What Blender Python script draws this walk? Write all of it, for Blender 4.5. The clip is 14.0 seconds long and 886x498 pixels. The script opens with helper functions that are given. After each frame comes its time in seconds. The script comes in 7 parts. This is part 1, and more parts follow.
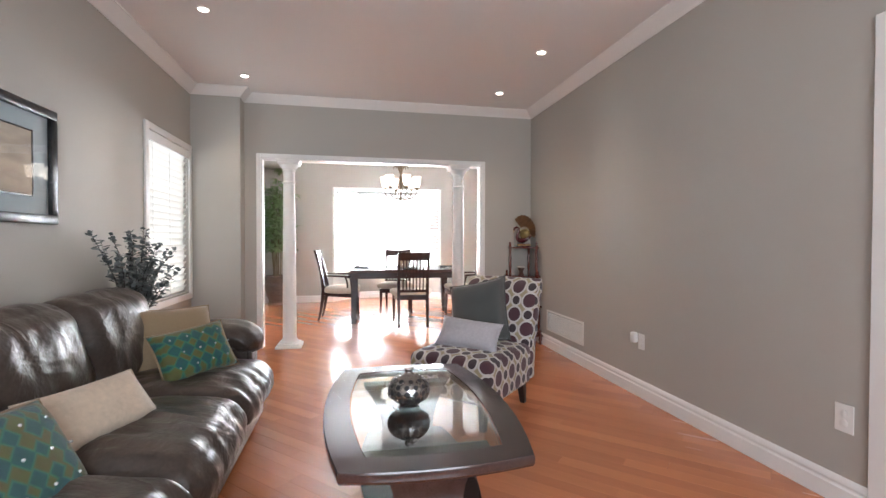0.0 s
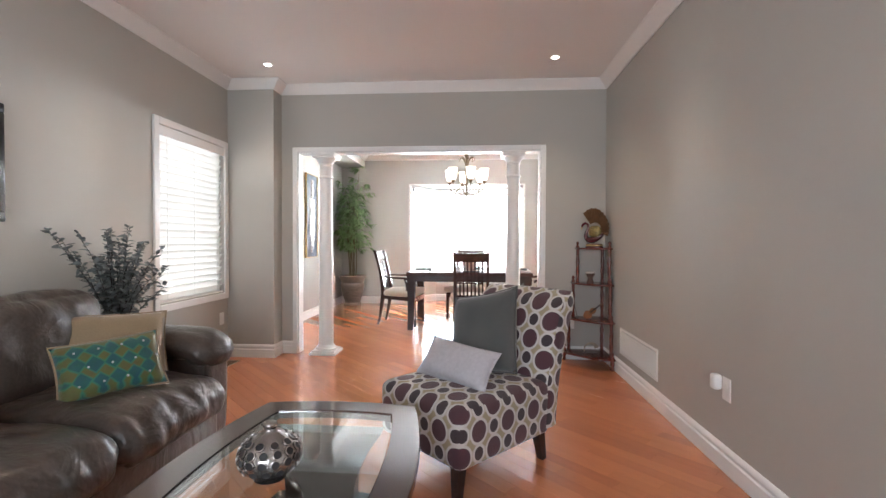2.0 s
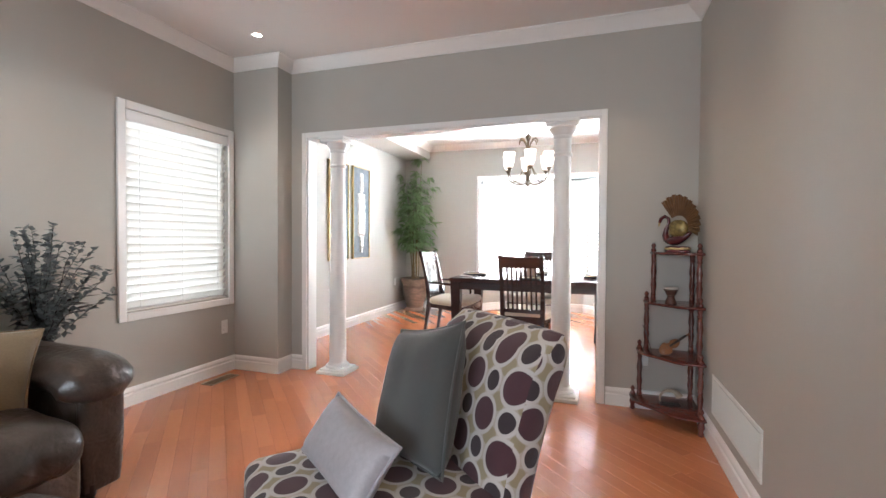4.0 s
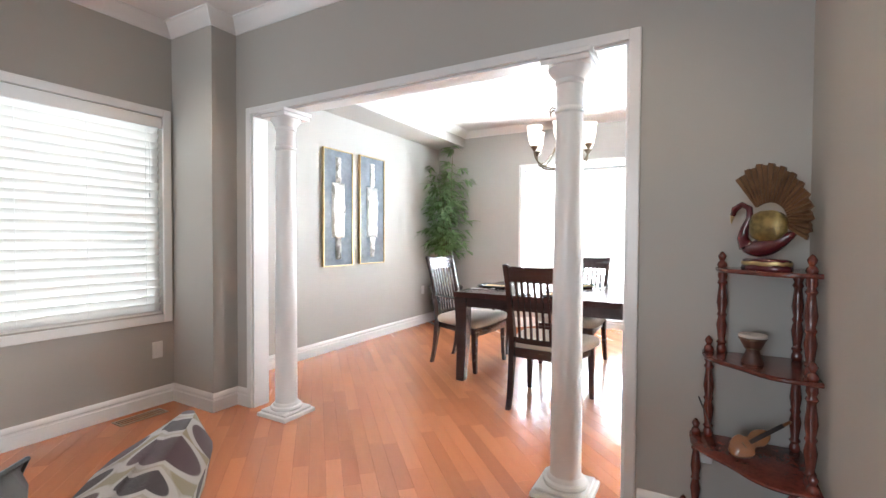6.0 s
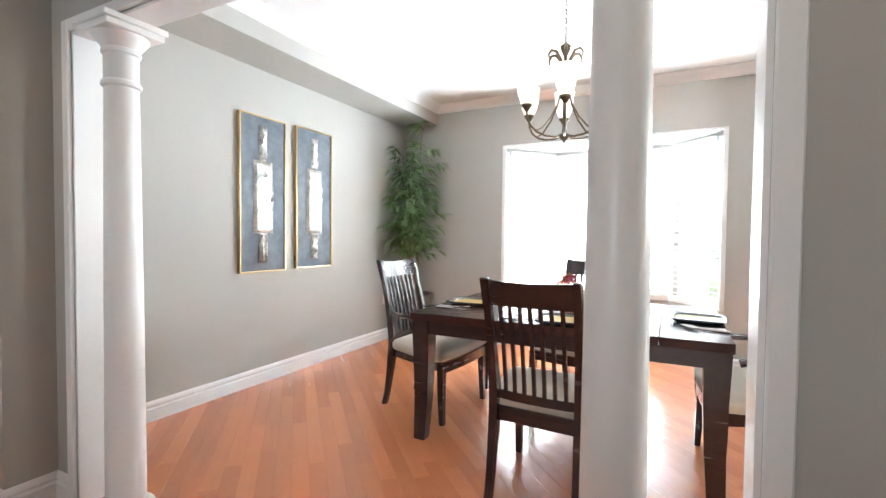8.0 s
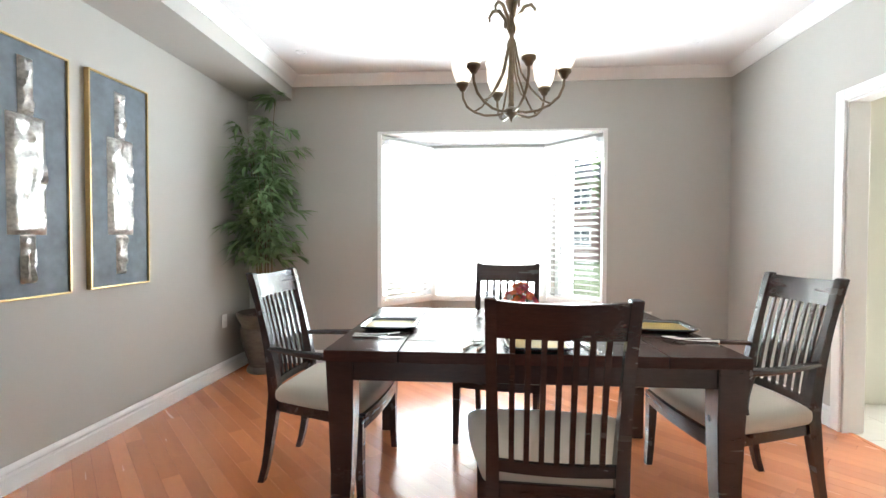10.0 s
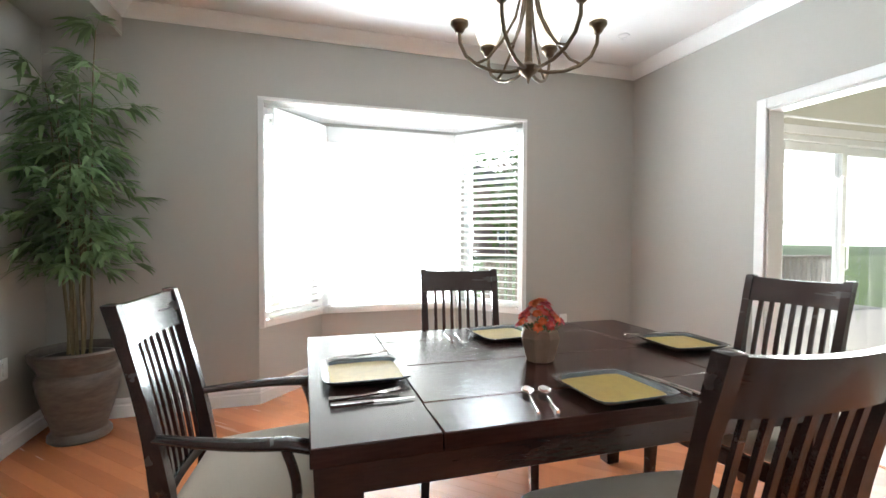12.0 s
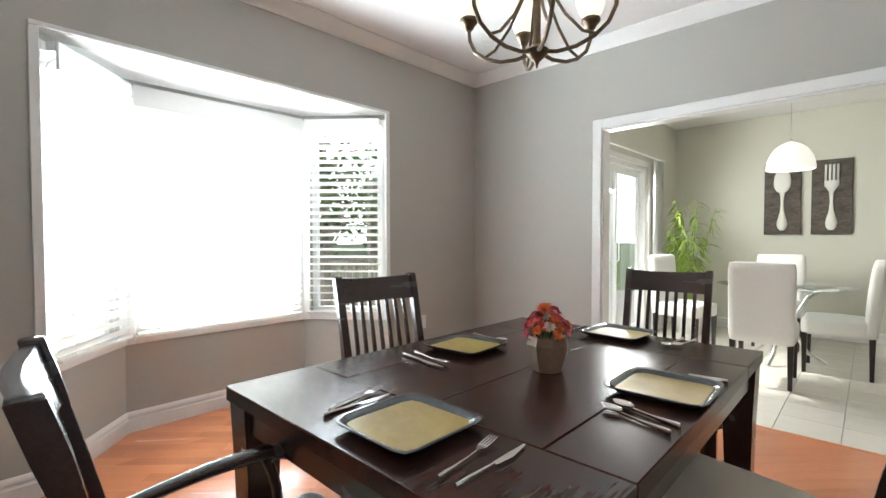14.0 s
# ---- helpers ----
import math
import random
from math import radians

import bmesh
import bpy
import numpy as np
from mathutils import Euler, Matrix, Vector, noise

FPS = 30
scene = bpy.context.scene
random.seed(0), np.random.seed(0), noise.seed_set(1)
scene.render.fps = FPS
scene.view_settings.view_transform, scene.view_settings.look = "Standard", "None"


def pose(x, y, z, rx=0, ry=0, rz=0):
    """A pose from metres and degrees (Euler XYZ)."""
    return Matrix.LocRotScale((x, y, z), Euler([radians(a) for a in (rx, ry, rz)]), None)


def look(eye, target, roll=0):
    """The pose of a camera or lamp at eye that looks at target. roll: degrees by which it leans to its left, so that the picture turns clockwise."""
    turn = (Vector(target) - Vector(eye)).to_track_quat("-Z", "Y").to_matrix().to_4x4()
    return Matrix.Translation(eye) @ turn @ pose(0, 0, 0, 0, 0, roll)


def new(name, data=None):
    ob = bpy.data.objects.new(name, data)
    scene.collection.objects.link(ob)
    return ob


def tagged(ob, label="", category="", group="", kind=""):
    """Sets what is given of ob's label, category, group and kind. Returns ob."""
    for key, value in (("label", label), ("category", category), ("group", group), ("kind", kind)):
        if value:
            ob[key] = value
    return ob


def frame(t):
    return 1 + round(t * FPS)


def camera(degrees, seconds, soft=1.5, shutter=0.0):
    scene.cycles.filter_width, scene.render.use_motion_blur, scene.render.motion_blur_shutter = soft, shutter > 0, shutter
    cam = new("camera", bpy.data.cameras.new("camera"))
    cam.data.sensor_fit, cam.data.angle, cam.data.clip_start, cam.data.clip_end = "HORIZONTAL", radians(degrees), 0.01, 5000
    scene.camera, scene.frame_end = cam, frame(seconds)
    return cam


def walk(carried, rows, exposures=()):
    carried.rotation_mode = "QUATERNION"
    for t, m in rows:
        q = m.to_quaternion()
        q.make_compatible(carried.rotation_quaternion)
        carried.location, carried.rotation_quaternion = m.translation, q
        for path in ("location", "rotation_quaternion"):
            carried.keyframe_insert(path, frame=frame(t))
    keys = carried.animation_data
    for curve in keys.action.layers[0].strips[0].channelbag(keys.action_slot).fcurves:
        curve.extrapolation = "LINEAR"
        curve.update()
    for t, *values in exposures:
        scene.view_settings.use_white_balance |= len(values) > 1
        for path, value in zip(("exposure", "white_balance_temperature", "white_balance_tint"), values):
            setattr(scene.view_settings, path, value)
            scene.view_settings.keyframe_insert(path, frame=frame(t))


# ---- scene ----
cam = camera(88.8, 14.0)
EXPOSURES = [(0, 1.12, 6170, 12), (3.2, 1.15, 6130, 11), (5.5, 1.12, 5980, 9), (7, 1.05, 5930, 8), (9.5, 0.40, 6050, 5), (11.5, 0.17, 6120, 5), (12.5, -0.12, 6140, 5), (14, -0.31, 6150, 5)]
PATH = [
    (0, (0.556, 0.631, 1.168), (0.95, 2.592, 1.135), 0.1),
    (0.5, (0.755, 0.743, 1.167), (1.019, 2.725, 1.134), -0.1),
    (1, (0.971, 0.883, 1.157), (1.115, 2.878, 1.125), -0.0),
    (1.5, (1.197, 1.063, 1.145), (1.211, 3.063, 1.116), 0.1),
    (2, (1.413, 1.287, 1.162), (1.272, 3.282, 1.128), 0.2),
    (2.5, (1.615, 1.516, 1.164), (1.313, 3.493, 1.129), 0.3),
    (3, (1.816, 1.771, 1.177), (1.369, 3.72, 1.134), 0.3),
    (3.2, (1.862, 1.881, 1.174), (1.379, 3.821, 1.131), 0.3),
    (5.5, (2.297, 3.407, 1.205), (1.374, 5.181, 1.159), 0.4),
    (6, (2.334, 3.716, 1.212), (1.35, 5.456, 1.165), 0.3),
    (6.5, (2.323, 3.985, 1.218), (1.317, 5.713, 1.169), 0.3),
    (7, (2.234, 4.269, 1.222), (1.21, 5.987, 1.169), 0.4),
    (7.2, (2.192, 4.418, 1.22), (1.142, 6.119, 1.165), 0.5),
    (9.3, (1.364, 5.123, 1.203), (0.952, 7.079, 1.153), 0.5),
    (9.5, (1.309, 5.184, 1.196), (0.962, 7.153, 1.152), 0.4),
    (10, (1.124, 5.361, 1.2), (0.978, 7.355, 1.157), 0.1),
    (10.5, (0.94, 5.536, 1.209), (1.003, 7.534, 1.165), -0.1),
    (11, (0.78, 5.716, 1.207), (1.028, 7.7, 1.162), 0.0),
    (11.5, (0.644, 5.903, 1.202), (1.055, 7.86, 1.156), 0.2),
    (12, (0.514, 6.112, 1.214), (1.095, 8.025, 1.162), 0.2),
    (12.5, (0.379, 6.302, 1.204), (1.143, 8.149, 1.153), 0.2),
    (13, (0.232, 6.475, 1.206), (1.22, 8.213, 1.155), 0.1),
    (13.5, (0.086, 6.637, 1.213), (1.315, 8.213, 1.16), -0.1),
    (14, (-0.022, 6.8, 1.216), (1.429, 8.175, 1.163), -0.1),
]
walk(cam, [(t, look(eye, target, roll)) for t, eye, target, roll in PATH], EXPOSURES)

# ---- light ----
world = bpy.data.worlds.new("sky")
scene.world = world
world.use_nodes = True
_n = world.node_tree.nodes
_sky = _n.new("ShaderNodeTexSky")
_sky.sky_type, _sky.sun_disc = "NISHITA", False
_sky.sun_elevation, _sky.sun_rotation = radians(46), radians(4)
world.node_tree.links.new(_sky.outputs[0], _n["Background"].inputs[0])
_n["Background"].inputs[1].default_value = 0.15

_sun = bpy.data.lights.new("sun", "SUN")
_sun.energy, _sun.angle, _sun.color = 5.0, radians(0.6), (1.0, 0.95, 0.87)
new("sun", _sun).matrix_world = look((0.9, 14.0, 15.0), (0, 0, 0))


def window_light(name, eye, target, w, h, power, color=(0.89, 0.95, 1.0), spread=170):
    """Area lamp standing in for sky light, in or just outside a window."""
    d = bpy.data.lights.new(name, "AREA")
    d.shape, d.size, d.size_y, d.energy, d.color = "RECTANGLE", w, h, power, color
    d.spread = radians(spread)
    ob = new(name, d)
    ob.matrix_world = look(eye, target)
    return ob


window_light("sky_light_bay", (1.254, 10.175, 1.30), (1.254, 8.2, 1.55), 1.06, 1.36, 215)
window_light("sky_light_bay_west", (0.393, 9.897, 1.30), (1.152, 9.246, 1.5), 0.56, 1.36, 54)
window_light("sky_light_bay_east", (2.110, 9.892, 1.95), (1.351, 9.241, 1.85), 0.52, 0.25, 54)
# weak lamp across the pane, added as a veil of haze over the trees
window_light("haze_veil_bay_east", (2.115, 9.897, 1.2), (1.356, 9.246, 1.2), 0.54, 1.2, 0.7)
window_light("sky_light_side_window", (-1.100, 5.11, 1.36), (0.6, 5.11, 1.3), 0.82, 1.3, 2.2, spread=150)
window_light("sky_light_patio", (5.07, 8.885, 1.84), (4.9, 6.0, 0.9), 1.55, 0.28, 85, (1.0, 0.98, 0.94))
# low lamp sheet over the door glass imitates glare, paling the garden behind
window_light("haze_veil_patio", (5.07, 8.882, 0.90), (5.07, 6.0, 0.90), 1.55, 1.56, 9.0, (1.0, 0.99, 0.97))
window_light("sky_light_front_window", (0.9, -1.35, 1.5), (0.9, 3.0, 1.1), 2.2, 1.5, 44)
# added fill lamps outside the glass, so the blind slats glow white
window_light("outdoor_light_bay", (1.254, 10.75, 1.5), (1.254, 9.0, 1.5), 2.0, 1.9, 130)
window_light("blind_fill_bay_west", (0.05, 10.35, 1.4), (0.9, 9.5, 1.4), 1.0, 1.8, 50)
window_light("outdoor_light_side_window", (-1.65, 5.09, 1.5), (0.0, 5.09, 1.4), 1.3, 1.8, 25)

# ---- materials ----
def material(name, color, rough=0.5, metal=0.0, bump=0.0, scale=40.0, vary=0.06, coat=0.0, stretch=(1, 1, 1), big=1.5, sheen=0.0, spec=0.5, coords="Object", randomize=0.0):
    """A principled material with two scales of variation in colour and roughness, and fine relief."""
    m = bpy.data.materials.new(name)
    m.use_nodes = True
    nt = m.node_tree
    b = nt.nodes["Principled BSDF"]
    b.inputs["Metallic"].default_value = metal
    b.inputs["Coat Weight"].default_value = coat
    b.inputs["Coat Roughness"].default_value = 0.12
    b.inputs["Sheen Weight"].default_value = sheen
    b.inputs["Specular IOR Level"].default_value = spec
    tc = nt.nodes.new("ShaderNodeTexCoord")
    mp = nt.nodes.new("ShaderNodeMapping")
    mp.inputs["Scale"].default_value = stretch
    nt.links.new(tc.outputs[coords], mp.inputs[0])
    fine = nt.nodes.new("ShaderNodeTexNoise")
    fine.inputs["Scale"].default_value, fine.inputs["Detail"].default_value = scale, 5
    wide = nt.nodes.new("ShaderNodeTexNoise")
    wide.inputs["Scale"].default_value, wide.inputs["Detail"].default_value = big, 3
    for n in (fine, wide):
        nt.links.new(mp.outputs[0], n.inputs["Vector"])
    add = nt.nodes.new("ShaderNodeMath")
    add.operation = "ADD"
    nt.links.new(fine.outputs["Fac"], add.inputs[0])
    nt.links.new(wide.outputs["Fac"], add.inputs[1])
    src = add.outputs[0]
    if randomize:
        oi = nt.nodes.new("ShaderNodeObjectInfo")
        ma = nt.nodes.new("ShaderNodeMath")
        ma.operation, ma.inputs[1].default_value = "MULTIPLY_ADD", randomize
        nt.links.new(oi.outputs["Random"], ma.inputs[0])
        nt.links.new(src, ma.inputs[2])
        src = ma.outputs[0]
    rm = nt.nodes.new("ShaderNodeMapRange")
    rm.inputs["From Min"].default_value, rm.inputs["From Max"].default_value = 0.6, 1.4 + randomize
    nt.links.new(src, rm.inputs[0])
    mix = nt.nodes.new("ShaderNodeMix")
    mix.data_type = "RGBA"
    lo = [c * (1 - vary) for c in color]
    hi = [min(1.0, c * (1 + vary)) for c in color]
    mix.inputs[6].default_value = (*lo, 1)
    mix.inputs[7].default_value = (*hi, 1)
    nt.links.new(rm.outputs[0], mix.inputs[0])
    nt.links.new(mix.outputs[2], b.inputs["Base Color"])
    rr = nt.nodes.new("ShaderNodeMapRange")
    rr.inputs["To Min"].default_value, rr.inputs["To Max"].default_value = max(0.02, rough * 0.85), min(1, rough * 1.15)
    nt.links.new(wide.outputs["Fac"], rr.inputs[0])
    nt.links.new(rr.outputs[0], b.inputs["Roughness"])
    if bump:
        bp = nt.nodes.new("ShaderNodeBump")
        bp.inputs["Strength"].default_value, bp.inputs["Distance"].default_value = bump, 0.004
        nt.links.new(fine.outputs["Fac"], bp.inputs["Height"])
        nt.links.new(bp.outputs[0], b.inputs["Normal"])
    return m


def node_of(m, kind):
    return m.node_tree.nodes.new(kind)


M_WALL = material("greige_wall_paint", (0.445, 0.425, 0.385), 0.6, bump=0.06, scale=220, vary=0.02, big=0.8)
M_SAGE = material("sage_wall_paint", (0.65, 0.63, 0.545), 0.6, bump=0.06, scale=220, vary=0.02, big=0.8)
M_CEIL = material("ceiling_paint", (0.80, 0.78, 0.76), 0.8, bump=0.05, scale=160, vary=0.015, big=0.6)
M_TRIM = material("white_trim_paint", (0.83, 0.82, 0.80), 0.32, bump=0.02, scale=60, vary=0.02)
M_VINYL = material("white_vinyl", (0.85, 0.85, 0.84), 0.35, vary=0.02)
M_PLATE = material("white_plastic", (0.80, 0.79, 0.76), 0.4, vary=0.02)
M_ESPRESSO = material("espresso_wood", (0.034, 0.016, 0.0135), 0.26, bump=0.02, scale=26, vary=0.2, stretch=(1, 9, 9), big=2, coat=0.25)
M_TABLE = material("espresso_tabletop", (0.045, 0.017, 0.013), 0.24, bump=0.02, scale=16, vary=0.25, stretch=(1, 9, 9), big=2, spec=0.28)
M_COFFEE = material("dark_coffee_table_wood", (0.055, 0.030, 0.026), 0.18, bump=0.03, scale=22, vary=0.4, stretch=(9, 1, 9), big=2, coat=0.6)


def leather():
    """Soft dark hide: fine grain over broad folds and crinkles."""
    m = material("dark_brown_leather", (0.058, 0.043, 0.035), 0.30, bump=0.3, scale=70, vary=0.35, big=6, coat=0.05)
    nt = m.node_tree
    b = nt.nodes["Principled BSDF"]
    grain = [n for n in nt.nodes if n.type == "BUMP"][0]
    tc = [n for n in nt.nodes if n.type == "TEX_COORD"][0]
    warp = nt.nodes.new("ShaderNodeTexNoise")
    warp.inputs["Scale"].default_value, warp.inputs["Detail"].default_value, warp.inputs["Distortion"].default_value = 4.5, 3, 1.2
    nt.links.new(tc.outputs["Object"], warp.inputs["Vector"])
    fold = nt.nodes.new("ShaderNodeMath")
    fold.operation, fold.inputs[1].default_value = "PINGPONG", 0.16
    nt.links.new(warp.outputs["Fac"], fold.inputs[0])
    bp = nt.nodes.new("ShaderNodeBump")
    bp.inputs["Strength"].default_value, bp.inputs["Distance"].default_value = 0.35, 0.05
    nt.links.new(fold.outputs[0], bp.inputs["Height"])
    nt.links.new(grain.outputs[0], bp.inputs["Normal"])
    nt.links.new(bp.outputs[0], b.inputs["Normal"])
    return m


M_LEATHER = leather()
M_BEIGE = material("beige_seat_fabric", (0.52, 0.45, 0.36), 0.85, bump=0.3, scale=320, vary=0.1, sheen=0.2)
M_CHAIRLEG = material("black_brown_wood", (0.022, 0.013, 0.011), 0.35, vary=0.3, scale=30)
M_MAHOG = material("mahogany_wood", (0.125, 0.030, 0.020), 0.24, bump=0.04, scale=24, vary=0.45, big=6, stretch=(4, 4, 1), coat=0.4)
M_BRONZE = material("aged_bronze", (0.155, 0.115, 0.075), 0.38, metal=0.85, vary=0.35, scale=45)
M_VASESILVER = material("tarnished_silver_glaze", (0.40, 0.37, 0.35), 0.20, metal=0.95, vary=0.2)
M_CHROME = material("polished_steel", (0.72, 0.71, 0.69), 0.14, metal=1.0, vary=0.05)
M_SILVER = material("silver_leaf", (0.46, 0.44, 0.41), 0.34, metal=1.0, vary=0.5, scale=60, bump=0.5, big=9)
M_GOLD = material("gold_frame", (0.56, 0.41, 0.19), 0.32, metal=0.75, vary=0.15, scale=60)
M_BLACKFRAME = material("black_lacquer_frame", (0.012, 0.012, 0.013), 0.25, vary=0.3)
M_TILE = material("cream_floor_tile", (0.66, 0.62, 0.55), 0.25, vary=0.06, scale=12, big=3, randomize=0.3)
M_GROUT = material("grout", (0.42, 0.40, 0.36), 0.9, bump=0.3, scale=200)
M_WHITELEATHER = material("white_leather", (0.80, 0.78, 0.74), 0.4, bump=0.1, scale=120, vary=0.04)
M_POT = material("weathered_clay_pot", (0.125, 0.098, 0.080), 0.45, bump=0.3, scale=18, vary=0.4, big=7, stretch=(1, 1, 3))
M_SOIL = material("dark_soil", (0.035, 0.026, 0.02), 0.95, bump=0.8, scale=70, vary=0.4)
M_CANE = material("bamboo_cane", (0.17, 0.125, 0.06), 0.5, vary=0.3, scale=30, stretch=(1, 1, 6))


def glass(name, color=(1, 1, 1), rough=0.0, weight=1.0):
    m = bpy.data.materials.new(name)
    m.use_nodes = True
    b = m.node_tree.nodes["Principled BSDF"]
    b.inputs["Base Color"].default_value = (*color, 1)
    b.inputs["Roughness"].default_value = rough
    b.inputs["Transmission Weight"].default_value = weight
    b.inputs["IOR"].default_value = 1.45
    return m


M_GLASS = glass("window_glass")
M_TABLEGLASS = glass("tempered_glass", (0.86, 0.95, 0.92))
M_TABLEGLASS.node_tree.nodes["Principled BSDF"].inputs["IOR"].default_value = 1.62


def glow(name, color, strength):
    m = bpy.data.materials.new(name)
    m.use_nodes = True
    b = m.node_tree.nodes["Principled BSDF"]
    b.inputs["Base Color"].default_value = (0.85, 0.82, 0.75, 1)
    b.inputs["Emission Color"].default_value = (*color, 1)
    b.inputs["Emission Strength"].default_value = strength
    b.inputs["Roughness"].default_value = 0.3
    return m


M_BULB = glow("lit_pot_light", (1.0, 0.90, 0.76), 16.0)
M_SHADE = glow("lit_frosted_shade", (1.0, 0.90, 0.74), 1.1)
M_PENDANT = glow("lit_pendant_shade", (1.0, 0.94, 0.82), 0.8)


def plank_material():
    """Reddish cherry strip floor: tone per board, long grain, satin lacquer."""
    m = material("cherry_plank", (0.55, 0.195, 0.080), 0.26, bump=0.05, scale=14, vary=0.22, big=1.2, stretch=(1.2, 16, 1), coat=0.5, randomize=1.5)
    return m


M_PLANK = plank_material()
M_SUBFLOOR = material("floor_joint", (0.26, 0.08, 0.035), 0.5)

# ---- building helpers ----
def finish(bm, name, mat, smooth=None):
    me = bpy.data.meshes.new(name)
    bmesh.ops.recalc_face_normals(bm, faces=bm.faces[:])
    bm.to_mesh(me)
    bm.free()
    for m in (mat if isinstance(mat, (list, tuple)) else [mat]):
        me.materials.append(m)
    if smooth is not None:
        me.polygons.foreach_set("use_smooth", [True] * len(me.polygons))
        me.set_sharp_from_angle(angle=radians(smooth))
        # the six broad faces of a bevelled board stay flat
        order = sorted(me.polygons, key=lambda p: -p.area)
        if 6 < len(order) < 90 and order[5].area > 2.5 * order[6].area:
            for p in order[:6]:
                p.use_smooth = False
    return me


def part(name, bm, mat, parent, label="", smooth=40, at=None):
    """One mesh object under a thing or a part."""
    ob = new(name, finish(bm, name, mat, smooth))
    ob.parent = parent
    if at is not None:
        ob.matrix_basis = at
    return tagged(ob, label)


def share(src, parent, at, name=None):
    """Another part on the same mesh."""
    ob = new(name or src.name.split(".")[0], src.data)
    ob.parent = parent
    ob.matrix_basis = at
    return ob


def thing(name, m, label, category, group=""):
    ob = new(name)
    ob.empty_display_size = 0.1
    ob.matrix_basis = m
    return tagged(ob, label, category, group)


def solid(name, bm, mat, label="", category="", kind="structure", smooth=None):
    return tagged(new(name, finish(bm, name, mat, smooth)), label, category, kind=kind)


def box(bm, x0, x1, y0, y1, z0, z1, bevel=0.0, segs=1):
    r = bmesh.ops.create_cube(bm, size=1)
    vs = r["verts"]
    for v in vs:
        v.co = ((x0 + x1) / 2 + v.co.x * (x1 - x0), (y0 + y1) / 2 + v.co.y * (y1 - y0), (z0 + z1) / 2 + v.co.z * (z1 - z0))
    if bevel:
        es = list({e for v in vs for e in v.link_edges})
        bmesh.ops.bevel(bm, geom=es, offset=bevel, segments=segs, profile=0.5, affect="EDGES")
    return vs


def boxed(x0, x1, y0, y1, z0, z1, bevel=0.0, segs=1):
    bm = bmesh.new()
    box(bm, x0, x1, y0, y1, z0, z1, bevel, segs)
    return bm


def loft(bm, rings, close=True, caps=True):
    """Skins a list of rings of points."""
    vr = [[bm.verts.new(p) for p in ring] for ring in rings]
    n = len(vr[0])
    for a, b in zip(vr, vr[1:]):
        for i in range(n if close else n - 1):
            j = (i + 1) % n
            bm.faces.new((a[i], a[j], b[j], b[i]))
    if caps and close:
        bm.faces.new(vr[0][::-1])
        bm.faces.new(vr[-1])
    return vr


def lathe(bm, profile, segs=24, at=(0, 0, 0), caps=True):
    """Turns a profile of (radius, height) about z."""
    rings = [[(at[0] + r * math.cos(2 * math.pi * i / segs), at[1] + r * math.sin(2 * math.pi * i / segs), at[2] + z) for i in range(segs)] for r, z in profile]
    loft(bm, rings, True, caps)


def tube(bm, pts, radius, segs=8, flat=1.0, caps=True):
    """A round bar along points; radius may be a list, flat squeezes it."""
    pts = [Vector(p) for p in pts]
    rings, side = [], None
    for i, p in enumerate(pts):
        d = (pts[min(i + 1, len(pts) - 1)] - pts[max(i - 1, 0)]).normalized()
        ref = side if side is not None else (Vector((0, 0, 1)) if abs(d.z) < 0.9 else Vector((1, 0, 0)))
        u = (ref - d * ref.dot(d)).normalized()
        side = u
        v = d.cross(u)
        r = radius[i] if isinstance(radius, (list, tuple)) else radius
        rings.append([p + u * (r * math.cos(2 * math.pi * k / segs)) + v * (r * flat * math.sin(2 * math.pi * k / segs)) for k in range(segs)])
    loft(bm, rings, True, caps)


def bar(bm, pts, w, d):
    """A rectangular bar through points in the yz plane of its part: w across x, d along y."""
    rings = []
    for x, y, z in pts:
        rings.append([(x - w / 2, y - d / 2, z), (x + w / 2, y - d / 2, z), (x + w / 2, y + d / 2, z), (x - w / 2, y + d / 2, z)])
    loft(bm, rings)


def strip(bm, path, profile, closed=False):
    """Runs a moulding profile [(out, up)] along a plan path [(x, y)], out to the left of the way; mitred."""
    n = len(path)
    rings = []
    for i, p in enumerate(path):
        a = Vector(path[i - 1]) if (i > 0 or closed) else None
        b = Vector(path[(i + 1) % n]) if (i < n - 1 or closed) else None
        p = Vector(p)
        d1 = (p - a).normalized() if a is not None else (b - p).normalized()
        d2 = (b - p).normalized() if b is not None else d1
        n1, n2 = Vector((-d1.y, d1.x)), Vector((-d2.y, d2.x))
        m = (n1 + n2).normalized()
        m = m / max(0.3, m.dot(n1))
        rings.append([(p.x + m.x * o, p.y + m.y * o, z) for o, z in profile])
    if closed:
        rings.append(rings[0])
    loft(bm, rings, True, not closed)


